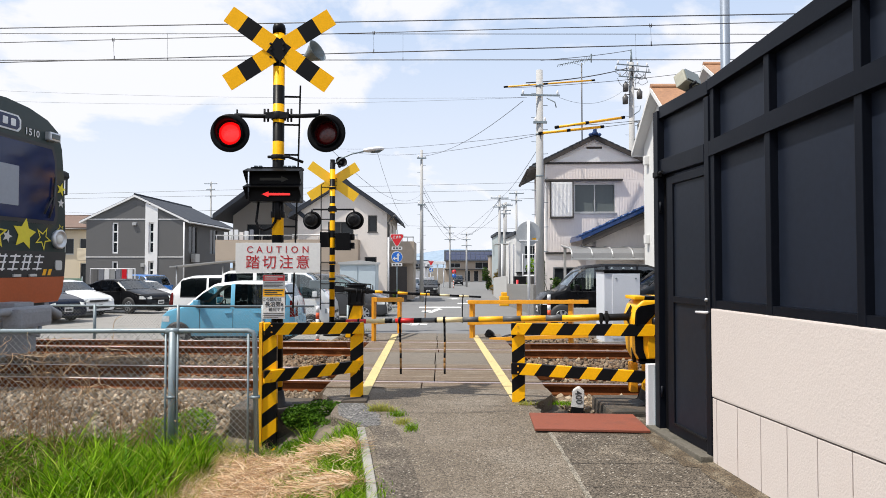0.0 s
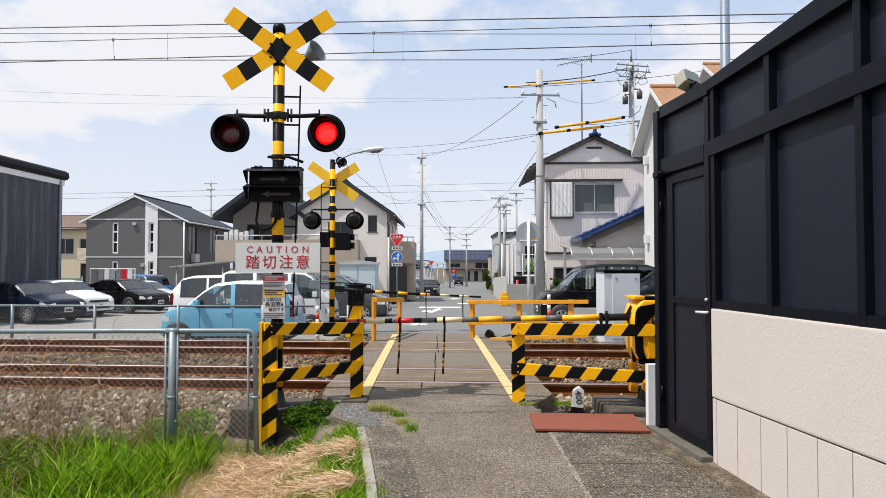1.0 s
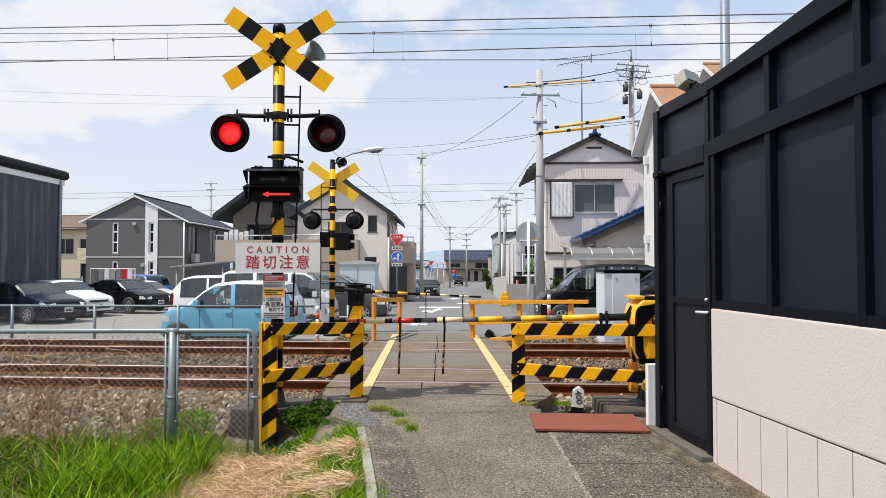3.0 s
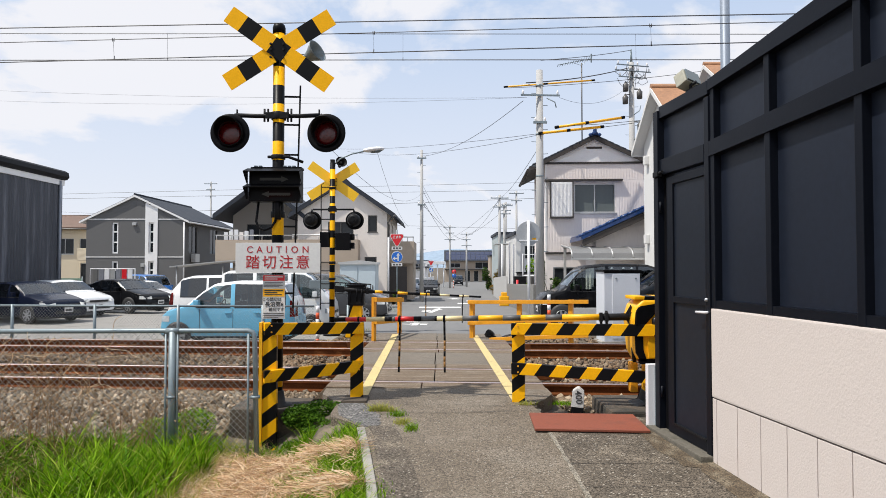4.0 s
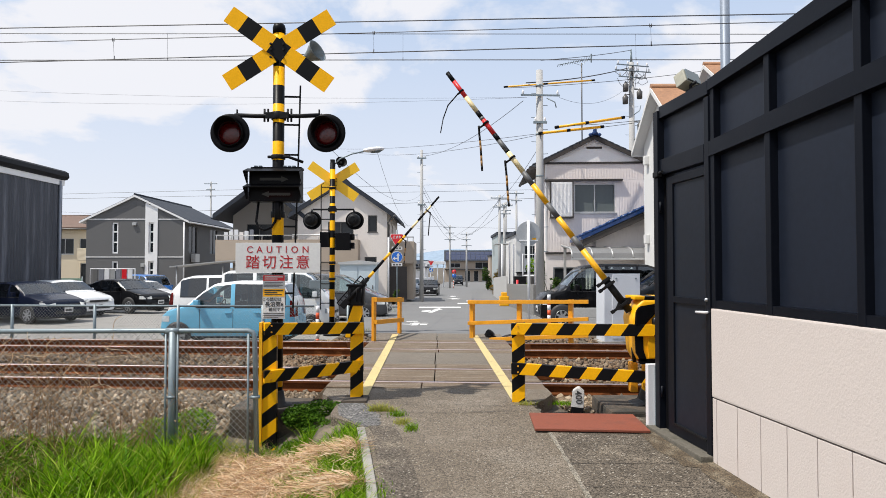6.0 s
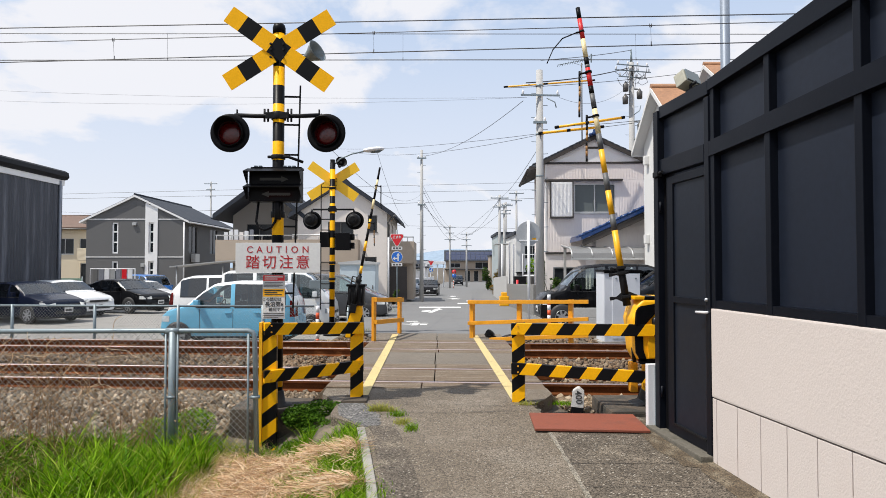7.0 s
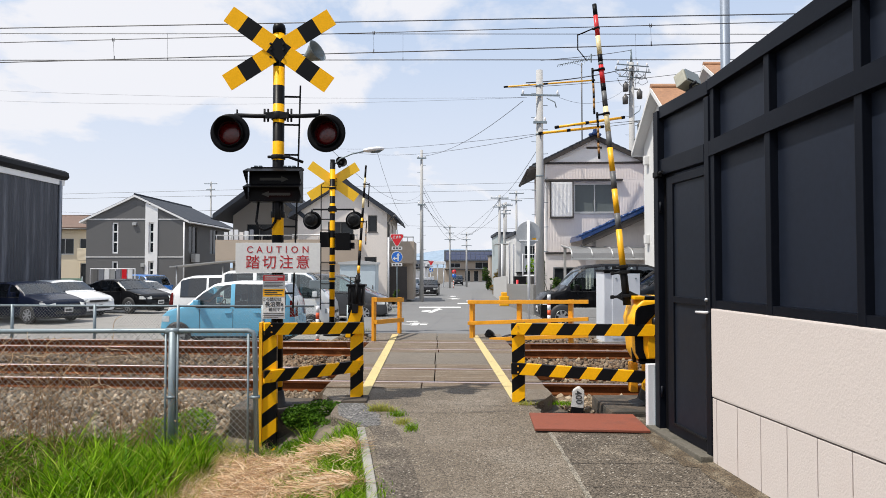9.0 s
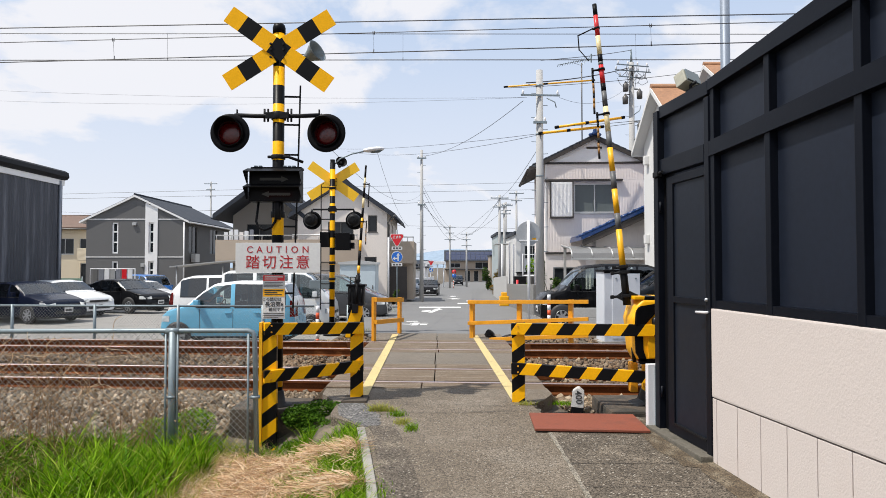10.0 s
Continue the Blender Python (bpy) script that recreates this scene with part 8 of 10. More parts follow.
    return root


LOT = -0.50
car("kei", "light_blue", -5.40, 16.75, LOT, 180, "light blue small car, its roof whitened as by sunlight, parked behind the fence", sunlit_roof=True)
car("minivan", "white", -6.65, 21.6, LOT, 3, "white family minivan parked behind the light blue car")
car("van", "white", -4.95, 19.6, LOT, 2, "white small delivery van parked beside the light blue car")
car("minivan", "graphite", -4.3, 24.2, LOT, -3, "dark grey minivan parked near the street")
car("sedan", "navy", -15.35, 23.5, LOT, -22, "dark navy saloon car parked by the warehouse")
car("sedan", "white", -15.75, 26.2, LOT, -21, "white saloon car parked by the warehouse")
car("sedan", "black", -14.3, 28.5, LOT, -22, "black saloon car parked on pale gravel")
car("sedan", "white", -15.3, 32.2, LOT - 0.16, -14, "small white saloon car parked beyond the black saloon")
car("van", "blue", -17.3, 37.4, LOT - 0.33, -35, "bright blue small van parked by the grey house")
car("tall_kei", "black", 4.42, 18.5, street_z(18.5), 180, "black tall small car parked in the yard")
car("minivan", "dark", 6.35, 15.9, street_z(15.9), 180, "dark minivan parked behind the white cabinet")
car("sedan", "black", -1.25, 60.0, street_z(60.0), -92, "black saloon car parked at the side of the street", "cars on the street")
car("kei", "silver", -3.2, 66.0, street_z(66), -80, "silver small car beside the street", "cars on the street")
car("minivan", "white", -5.4, 69.0, street_z(69), -85, "white minivan far beside the street", "cars on the street")
car("kei", "dark", 2.55, 106.0, street_z(106), -90, "dark small car far down the street", "cars on the street")


# ---- poles, wires, signs ----
def pole(name, x, y, z0, z1, r0, r1, label, mt="pole_concrete", rungs=True, category="utility pole", group="utility poles"):
    top = thing(name, pose(x, y, z0), label, category, group)
    bm = bmesh.new()
    tube(bm, [(0, 0, -0.3), (0, 0, z1 - z0)], [r0, r1], 16)
    part("shaft", bm, M[mt], top)
    if rungs:
        h = z1 - z0
        for i in range(int((h - 2.2) / 0.45)):
            z = 2.0 + i * 0.45
            bm = bmesh.new()
            s = 1 if i % 2 else -1
            tube(bm, [(s * r1, 0, z), (s * (r0 + 0.14), 0, z + 0.01)], 0.011, 5)
            part("step_bolt", bm, M["galv"], top)
    return top


M["pole_steel"] = surf("pole_steel", (0.20, 0.235, 0.29), rough=0.5, metal=0.2, var=0.1, scale=4, fine=70, bump=0.04)


def crossarm(top, z, w, ins=4, turn=0.0, mt="galv", thick=0.04):
    arm = new("crossarm")
    arm.parent = top
    arm.matrix_basis = pose(0, 0, z, 0, 0, turn)
    bm = bmesh.new()
    box(bm, -w / 2, w / 2, -0.16, -0.16 + thick * 2, -thick, thick)
    part("bar", bm, M[mt], arm)
    for i in range(ins):
        x = -w / 2 + 0.08 + (w - 0.16) * i / max(1, ins - 1)
        bm = bmesh.new()
        turned(bm, [(0.02, 0.03), (0.045, 0.06), (0.03, 0.09), (0.05, 0.12), (0.03, 0.15), (0.012, 0.2)], 8)
        bmesh.ops.translate(bm, verts=bm.verts, vec=(x, -0.12, 0))
        part("insulator", bm, M["white_paint"], arm)


def wire(bm, a, b, sag=0.0, r=0.008, n=10):
    a, b = Vector(a), Vector(b)
    tube(bm, [a.lerp(b, i / n) - Vector((0, 0, sag * 4 * (i / n) * (1 - i / n))) for i in range(n + 1)], r, 5)


p1 = pole("utility_pole", 3.57, 23.5, -0.4, 8.76, 0.165, 0.12, "grey concrete utility pole beside the tiled house")
crossarm(p1, 8.2, 1.45, 2, 4, thick=0.028)
crossarm(p1, 7.6 - 0.4, 0.5, 2, 0)
bm = bmesh.new()
for z in (6.75, 8.55, 5.2):
    turned(bm, [(0.14, z), (0.15, z + 0.01), (0.15, z + 0.05), (0.14, z + 0.06)], 14)
tube(bm, [(0.25, -0.1, 8.1), (0.55, -0.1, 7.95), (0.6, -0.1, 7.75)], 0.02, 6)
part("clamp", bm, M["galv"], p1)
p2 = pole("utility_pole", -1.37, 41.0, -0.75, 9.0, 0.14, 0.085, "grey concrete utility pole at the street corner")
crossarm(p2, 9.2, 0.6, 2)
crossarm(p2, 6.2, 0.5, 2)
p3 = pole("utility_pole", 9.05, 30.5, -0.5, 11.3, 0.17, 0.12, "tall utility pole with transformers behind the tiled house")
bm = bmesh.new()
tube(bm, [(0, 0, 11.75), (0, 0, 12.45)], [0.07, 0.03], 8)
part("pole_tip", bm, M["galv"], p3)
for z, w in ((11.62, 1.7), (11.35, 1.9), (11.05, 1.5)):
    crossarm(p3, z, w, 4, 14, thick=0.022)
jr = random.Random(31)
for i in range(16):           # slack jumper leads below the arms
    x = jr.uniform(-0.75, 0.75)
    z = jr.choice((11.6, 11.3, 11.0))
    d = jr.uniform(0.25, 0.6)
    bm = bmesh.new()
    tube(bm, [(x, -0.14, z), (x + jr.uniform(-0.1, 0.1), -0.16, z - d * 0.6), (x * 0.7, -0.14, z - d), (x * 0.35, -0.13, z - d * jr.uniform(0.5, 1.1))], 0.012, 5)
    part("jumper_lead", bm, M["copper_wire"], p3)
for dx, dz in ((-0.32, 10.35), (0.34, 10.0), (-0.34, 9.75), (0.36, 8.45)):
    bm = bmesh.new()
    turned(bm, [(0.03, 0), (0.13, 0.02), (0.14, 0.34), (0.08, 0.40), (0.03, 0.5)], 12)
    tube(bm, [(0, 0, 0.45), (-dx * 0.9, 0.1, 0.5)], 0.02, 6)
    bmesh.ops.translate(bm, verts=bm.verts, vec=(dx, -0.15, dz))
    part("switch_box", bm, M["alu_dark"], p3)
for dz in (9.2, 8.0, 7.4):
    bm = bmesh.new()
    tube(bm, [(0, -0.1, dz), (0.35, -0.12, dz + 0.25), (0.4, -0.12, dz + 0.5)], 0.022, 6)
    part("bracket", bm, M["galv"], p3)
for x, y, zt, lab in ((5.05, 57.0, 7.9, "utility pole along the street"), (5.95, 62.0, 7.7, "utility pole along the street"), (7.9, 80.0, 9.6, "far utility pole along the street"), (8.05, 70.0, 9.8, "tall utility pole along the street"), (0.95, 88.0, 7.2, "far utility pole with crossarms"), (3.5, 95.0, 6.6, "far utility pole by the end house"), (-32.0, 88.0, 13.2, "far utility pole behind the houses")):
    p = pole("utility_pole", x, y, street_z(y), zt, 0.16, 0.1, lab + ", grey concrete", rungs=False)
    crossarm(p, zt - street_z(y) - 0.3, 1.6 if y < 85 else 1.8, 4)
    crossarm(p, zt - street_z(y) - 1.1, 1.2, 4)
    if y > 85:
        crossarm(p, zt - street_z(y) - 2.0, 1.5, 4)
pole("steel_pole", 4.05, 9.1, -0.3, 6.5, 0.065, 0.065, "grey round steel pole behind the black fence", "pole_steel", False, "steel pole", "steel poles")

# yellow covers on the wires at the pole
for a, b in (((3.57, 23.3, 6.38), (5.90, 23.6, 6.68)), ((4.15, 23.2, 6.58), (6.70, 23.7, 7.05)), ((2.3, 23.3, 8.09), (5.65, 23.9, 8.51))):
    bm = bmesh.new()
    tube(bm, [a, b], 0.05 if a[2] < 7.5 else 0.03, 10)
    a, b = Vector(a), Vector(b)
    ob = part("wire_cover", bm, M["yellow"])
    tagged(ob, "yellow plastic sleeve on an overhead wire", "wire cover", "wire covers")
    for t in (0.0, 0.45, 1.0):
        bm = bmesh.new()
        c = a.lerp(b, t)
        tube(bm, [c - (b - a).normalized() * 0.07, c + (b - a).normalized() * 0.07], 0.058 if a.z < 7.5 else 0.036, 8)
        part("sleeve_clip", bm, M["black"], ob)


def overhead():
    """Contact and messenger wires of both tracks with droppers, and the feeder of the near track; each wire staggers a little on its own."""
    def run(bm, y, k, z, r):
        wire(bm, (-60, y + k * 60, z), (40, y - k * 40, z), 0.0, r, 20)
    for yc, (zc, kc), (zm, km), droppers in ((8.9, (4.528, 0.079), (4.808, 0.072), (-4.81, -0.98, 2.85)), (12.2, (5.472, 0.002), (5.976, -0.002), (-5.3, -0.77, 3.71))):
        top = thing("overhead_line", pose(0, 0, 0), "thin contact and messenger wires over the track", "overhead line", "overhead lines")
        for nm, z, k, r in (("contact_wire", zc, kc, 0.0075), ("messenger_wire", zm, km, 0.006)):
            bm = bmesh.new()
            run(bm, yc, k, z, r if yc < 10 else r * 1.2)
            part(nm, bm, M["copper_wire"], top)
        for x in droppers:
            ya, yb = yc - kc * x, yc - km * x
            bm = bmesh.new()
            tube(bm, [(x, ya, zc), (x, yb, zm)], 0.0022, 5)
            tube(bm, [(x, ya, zc - 0.01), (x, ya, zc + 0.05)], 0.007, 6)
            if yc < 10:
                for dx in (-0.012, 0.012):
                    tube(bm, [(x + dx, yb, zm - 0.025), (x + dx, yb, zm + 0.025)], 0.006, 6)
                tube(bm, [(x - 0.02, yb, zm), (x + 0.02, yb, zm)], 0.006, 6)
            part("dropper", bm, M["copper_wire"], top)
    bm = bmesh.new()
    run(bm, 8.9, 0.047, 4.96, 0.008)
    tagged(part("feeder_wire", bm, M["copper_wire"]), "dark feeder wire along the railway", "wire", "wires")


overhead()
LINES = [  # (from, to, sag, radius)
    ((3.0, 23.5, 7.75), (-30, 30, 10.3), 0.3, 0.004), ((3.1, 23.5, 7.75), (-30, 31, 10.0), 0.4, 0.004),
    ((2.95, 23.4, 7.6), (-1.37, 41, 8.6), 0.45, 0.011), ((3.5, 23.5, 6.4), (-8.6, 50, 10.75), 0.22, 0.009), ((3.5, 23.5, 6.35), (-7.8, 52, 10.9), 0.5, 0.009),
    ((4.3, 23.5, 7.75), (8.95, 30.5, 10.2), 0.5, 0.006), ((3.72, 23.4, 6.43), (12, 24.6, 8.0), 0.2, 0.010), ((4.22, 23.2, 6.62), (12, 24.4, 7.9), 0.2, 0.010),
    ((2.4, 23.3, 8.05), (14, 25, 9.8), 0.2, 0.010), ((3.05, 23.3, 8.24), (8.95, 30.5, 11.05), 0.12, 0.022), ((3.70, 24, 9.30), (9.03, 30.5, 11.9), 0.05, 0.014),
    ((-60, 62, 7.97), (60, 62, 10.95), 0.0, 0.014), ((-60, 62, 7.65), (60, 62, 9.94), 0.0, 0.014), ((-60, 60, 5.32), (60, 60, 9.85), 0.0, 0.018),
    ((-60, 95, 9.8), (60, 85, 6.0), 0.8, 0.016), ((-1.4, 41, 6.9), (0.95, 88, 6.9), 0.4, 0.010), ((-1.4, 41, 6.6), (0.95, 88, 6.4), 0.5, 0.010), ((-1.4, 41, 6.0), (0.95, 88, 5.2), 0.4, 0.014),
    ((-1.4, 41, 5.6), (3.5, 95, 5.4), 0.6, 0.016), ((5.05, 57, 7.6), (3.5, 95, 6.3), 0.8, 0.016), ((5.05, 57, 7.6), (3.6, 23.5, 6.0), 0.3, 0.010), ((0.95, 88, 5.4), (5.05, 57, 7.4), 0.4, 0.012),
    ((0.95, 88, 5.0), (5.05, 57, 6.2), 0.5, 0.012), ((-2.58, 14.9, 4.2), (-1.37, 41, 6.2), 0.8, 0.006), ((-1.55, 14.87, 4.22), (-1.3, 24, 3.0), 0.3, 0.004)]
for a, b, s, r in LINES:
    bm = bmesh.new()
    wire(bm, a, b, s, r, 14)
    tagged(part("overhead_wire", bm, M["copper_wire"]), "thin dark wire slung between utility poles", "wire", "wires")


def stop_sign():
    x, y, z0 = -2.52, 35.0, street_z(35)
    top = thing("road_sign", pose(x, y, z0), "red stop triangle above a blue direction disc on a pole", "road sign", "road signs")
    bm = bmesh.new()
    tube(bm, [(0, 0.05, 0), (0, 0.05, 4.1)], 0.038, 12)
    part("sign_post", bm, M["galv"], top)

    def tri(r, y0, y1, mt, nm):
        bm = bmesh.new()
        pts = []
        for i in range(3):
            a = math.radians(-90 + 120 * i)
            for d in (-0.16, 0.16):
                pts.append((r * math.cos(a + d), 3.62 + r * math.sin(a + d)))
        prism(bm, pts, y0, y1)
        part(nm, bm, mt, top)
    tri(0.42, -0.004, 0.012, M["sign_white"], "stop_board")
    tri(0.38, -0.008, -0.003, M["sign_red_bright"], "stop_face")
    lettering("止まれ", 0.165, "lettering", M["sign_white"], top, pose(0, -0.011, 3.70), 0.004)
    bm = bmesh.new()
    q = Matrix.Translation((0, 0, 2.62)) @ Matrix.Rotation(radians(90), 4, "X")
    turned(bm, [(0.305, -0.01), (0.31, 0.0), (0.305, 0.008)], 32, m=q)
    part("disc", bm, M["sign_white"], top)
    bm = bmesh.new()
    turned(bm, [(0.285, 0.0), (0.285, 0.013)], 32, m=q)
    part("disc_face", bm, M["sign_blue"], top)
    for poly in ([(0.03, 2.40), (0.10, 2.40), (0.10, 2.70), (0.16, 2.70), (0.065, 2.86), (-0.03, 2.70), (0.03, 2.70)], [(0.03, 2.50), (0.03, 2.58), (-0.10, 2.58), (-0.10, 2.65), (-0.23, 2.54), (-0.10, 2.43), (-0.10, 2.50)]):
        bm = bmesh.new()
        prism(bm, poly, -0.019, -0.014)
        part("white_arrow", bm, M["sign_white"], top)
    for z0 in (3.02, 2.12):
        bm = bmesh.new()
        box(bm, -0.29, 0.29, -0.01, 0.01, z0, z0 + 0.17)
        part("sub_plate", bm, M["sign_white"], top)
        for i in range(3):
            bm = bmesh.new()
            box(bm, -0.22 + i * 0.16, -0.10 + i * 0.16, -0.014, -0.01, z0 + 0.04, z0 + 0.13)
            part("plate_bar", bm, M["grey_band"], top)
    bm = bmesh.new()
    top2 = thing("post", pose(-3.0, 35.2, street_z(35)), "white painted steel post beside the road sign", "post")
    tube(bm, [(0, 0, 0), (0, 0, 3.7)], 0.05, 10)
    part("shaft", bm, M["white_paint"], top2)
    # the same kind of sign farther on
    copy_thing(top, pose(-1.65, 88.0, street_z(88) - 0.1))


stop_sign()


M["sign_back"] = surf("sign_back", (0.38, 0.395, 0.41), rough=0.5, metal=0.2, var=0.12, scale=3, fine=40, bump=0.03)


def mirror_sign():
    y = 20.5
    top = thing("road_sign", pose(2.75, y, street_z(y)), "round road sign on a white post, seen from behind", "road sign", "road signs")
    bm = bmesh.new()
    tube(bm, [(0, 0, 0), (0, 0, 3.25)], 0.045, 12)
    part("sign_post", bm, M["white_paint"], top)
    bm = bmesh.new()
    turned(bm, [(0.38, -0.01), (0.395, 0.0), (0.385, 0.012)], 36, m=Matrix.Translation((0, 0.07, 2.83)) @ Matrix.Rotation(radians(90), 4, "X"))
    part("disc", bm, M["sign_back"], top, "dull grey sign back")
    bm = bmesh.new()
    box(bm, -0.30, 0.30, 0.045, 0.058, 2.58, 2.62)
    box(bm, -0.06, 0.06, 0.0, 0.058, 3.12, 3.18)
    part("brace", bm, M["white_paint"], top)
    bm = bmesh.new()
    box(bm, 0.12, 0.24, 0.05, 0.056, 2.62, 2.68)
    part("sticker", bm, M["yellow"], top)


mirror_sign()


# ---- street-side walls, hedges, small things ----
M["panel_grey"] = surf("panel_grey", (0.46, 0.455, 0.44), rough=0.7, var=0.12, scale=1.5, fine=25, bump=0.1)
M["block_grey"] = surf("block_grey", (0.21, 0.205, 0.195), rough=0.9, var=0.25, scale=2, fine=30, bump=0.4, second=(0.14, 0.135, 0.125))


def wall_run(name, pts, z_h, mt, label, category, thick=0.12, panels=0.0):
    top = thing(name, pose(0, 0, 0), label, category, kind="structure")
    for (x0, y0), (x1, y1) in zip(pts, pts[1:]):
        ln = math.hypot(x1 - x0, y1 - y0)
        n = max(1, int(ln / panels)) if panels else 1
        for i in range(n):
            a, b = i / n, (i + 1) / n
            bm = bmesh.new()
            za, zb = street_z(y0 + (y1 - y0) * a), street_z(y0 + (y1 - y0) * b)
            L2 = ln / n
            box(bm, 0.006, L2 - 0.006, -thick / 2, thick / 2, -0.2, z_h, bevel=0.01)
            ang = math.degrees(math.atan2(y1 - y0, x1 - x0))
            part("panel", bm, mt, top, m=pose(x0 + (x1 - x0) * a, y0 + (y1 - y0) * a, za, 0, 0, ang))


wall_run("panel_wall", [(3.55, 35.5), (4.6, 58.0)], 1.6, M["panel_grey"], "pale panel fence along the street", "fence", 0.06, 0.5)
wall_run("block_wall", [(3.50, 24.4), (3.52, 34.8)], 1.15, M["block_grey"], "grey concrete block wall along the street", "wall", 0.12, 0.8)
wall_run("block_wall", [(5.1, 60.0), (8.6, 110.0)], 1.6, M["concrete"], "grey wall farther along the street", "wall", 0.12, 4.0)
wall_run("mesh_wall", [(-3.2, 54.0), (-1.4, 100.0)], 1.5, M["teal_net"] if "teal_net" in M else M["siding_white"], "pale teal net fence beside the far street", "fence", 0.05, 3.0)


def yard_wall():
    """Low pale concrete boards between the railway and the yard."""
    top = thing("low_wall", pose(0, 0, 0), "low pale concrete board wall between the railway and the yard", "low wall", kind="structure")
    for i in range(2):
        for z0, z1 in ((-0.25, 0.02), (0.026, 0.28), (0.286, 0.52)):
            bm = bmesh.new()
            box(bm, 2.98 + i * 1.6, 2.97 + (i + 1) * 1.6, 15.17, 15.25, z0, z1, bevel=0.008)
            part("board", bm, M["panel_grey"], top)


yard_wall()


def frame_gate():
    top = thing("frame", pose(4.35, 34.8, street_z(34.8)), "white tube frame over a gateway beside the street", "gate frame")
    for pts in ([(0, 0, 0), (0, 0, 2.75), (2.0, 0, 2.75), (2.0, 0, 0)], [(0.0, 0, 1.6), (2.0, 0, 1.6)]):
        bm = bmesh.new()
        tube(bm, pts, 0.045, 8)
        part("tube", bm, M["white_paint"], top)
    bm = bmesh.new()
    box(bm, 0.1, 1.9, 0.1, 0.16, 0, 0.9)
    part("panel", bm, M["galv"], top)


frame_gate()


def yellow_bollards():
    y = 33.6
    top = thing("plastic_barrier", pose(3.2, y, street_z(y)), "yellow plastic street barrier with rounded top", "street barrier")
    bm = bmesh.new()
    box(bm, -0.24, 0.24, -0.15, 0.15, 0, 0.52, bevel=0.05)
    box(bm, -0.15, 0.15, -0.1, 0.1, 0.50, 0.72, bevel=0.05)
    part("body", bm, M["yellow"], top)
    top = thing("traffic_post", pose(3.65, 31.5, street_z(31)), "red plastic post beside a wall", "post")
    bm = bmesh.new()
    tube(bm, [(0, 0, 0), (0, 0, 1.35)], 0.06, 10)
    part("body", bm, M["sign_red_bright"], top)


yellow_bollards()


def safety_post(x, y, z, h=0.75, label="orange and white striped safety post"):
    top = thing("safety_post", pose(x, y, z), label, "safety post", "safety posts")
    bm = bmesh.new()
    turned(bm, [(0.13, 0), (0.13, 0.03), (0.05, 0.06)], 14)
    part("foot", bm, M["rubber"], top)
    n = 6
    for i in range(n):
        bm = bmesh.new()
        tube(bm, [(0, 0, 0.05 + (h - 0.05) * i / n), (0, 0, 0.05 + (h - 0.05) * (i + 1) / n)], 0.045, 12)
        part("band", bm, M["orange"] if i % 2 == 0 else M["white_paint"], top)


M["orange"] = surf("orange", (0.72, 0.10, 0.03), rough=0.45, var=0.1, scale=5, fine=40, bump=0)
safety_post(2.86, 17.3, street_z(17.3), 0.88)
safety_post(-3.05, 15.6, -0.46, 1.0)
safety_post(1.45, 88, street_z(88), 1.1)

# road markings on the street
flat_marks("stop_line", [[(-1.16, 31.2), (0.86, 31.2), (0.90, 32.5), (-1.2, 32.5)]], M["white_line"], "worn white stop line across the lane")
flat_marks("stop_line", [[(0.84, 36.9), (1.5, 36.7), (1.52, 38.0), (0.86, 38.2)]], M["white_line"], "worn white stop line across the lane")
flat_marks("road_arrow", [[(-0.62, 26.4), (-0.42, 26.4), (-0.30, 27.6), (-0.14, 29.2), (-0.02, 29.2), (-0.18, 30.6), (-0.5, 29.4), (-0.36, 29.3), (-0.5, 28.0)], [(-0.95, 27.4), (-0.66, 26.9), (-0.5, 28.0), (-0.62, 28.6), (-0.9, 28.1)]], M["white_line"], "worn white arrow painted on the street", 0.007)
flat_marks("road_lettering_bars", [[(-1.25, 18.9), (-0.95, 18.7), (-0.93, 19.0), (-1.22, 19.2)], [(-0.92, 18.2), (-0.72, 18.3), (-0.72, 19.9), (-0.9, 19.9)], [(-1.0, 19.3), (-0.45, 19.4), (-0.43, 19.7), (-1.0, 19.65)], [(-0.66, 18.4), (-0.45, 18.5), (-0.47, 19.0), (-0.68, 18.9)], [(-1.18, 20.4), (-0.8, 20.5), (-0.8, 20.8), (-1.15, 20.7)]], M["white_line"], "worn white painted marks on the street", 0.007)
flat_marks("road_mark", [[(1.5, 41.4), (2.0, 41.6), (2.05, 43.4), (1.6, 43.2)]], M["white_line"], "small worn white mark painted on the street", 0.008)
for y in (46, 54):
    flat_marks("road_arrow", [[(0.6, y), (1.2, y + 0.2), (0.9, y + 1.8), (0.7, y + 1.8)], [(0.3, y + 1.6), (1.4, y + 1.7), (0.8, y + 3.0)]], M["white_line"], "faint white arrow painted farther along the street", 0.008)


def far_rack():
    top = thing("drying_rack", pose(-19.0, 34.5, -0.74), "drying rack with washing beside the grey house", "drying rack")
    for pts in ([(0, 0, 0), (0, 0, 2.12), (2.4, 0, 2.12), (2.4, 0, 0)],):
        bm = bmesh.new()
        tube(bm, pts, 0.03, 6)
        part("frame", bm, M["white_paint"], top)
    for i, c in enumerate(("siding_grey", "wire_grey", "white_paint", "alu", "wire_grey", "sign_red_bright", "white_paint")):
        bm = bmesh.new()
        box(bm, 0.15 + i * 0.31, 0.4 + i * 0.31, -0.03, 0.03, 1.2 + 0.1 * (i % 3), 2.09, bevel=0.02)
        ob = part("laundry", bm, M[c], m=pose(-19.0, 34.5, -0.74))
        tagged(ob, "coloured washing hung on a rack", "laundry", "laundry on the rack")


far_rack()


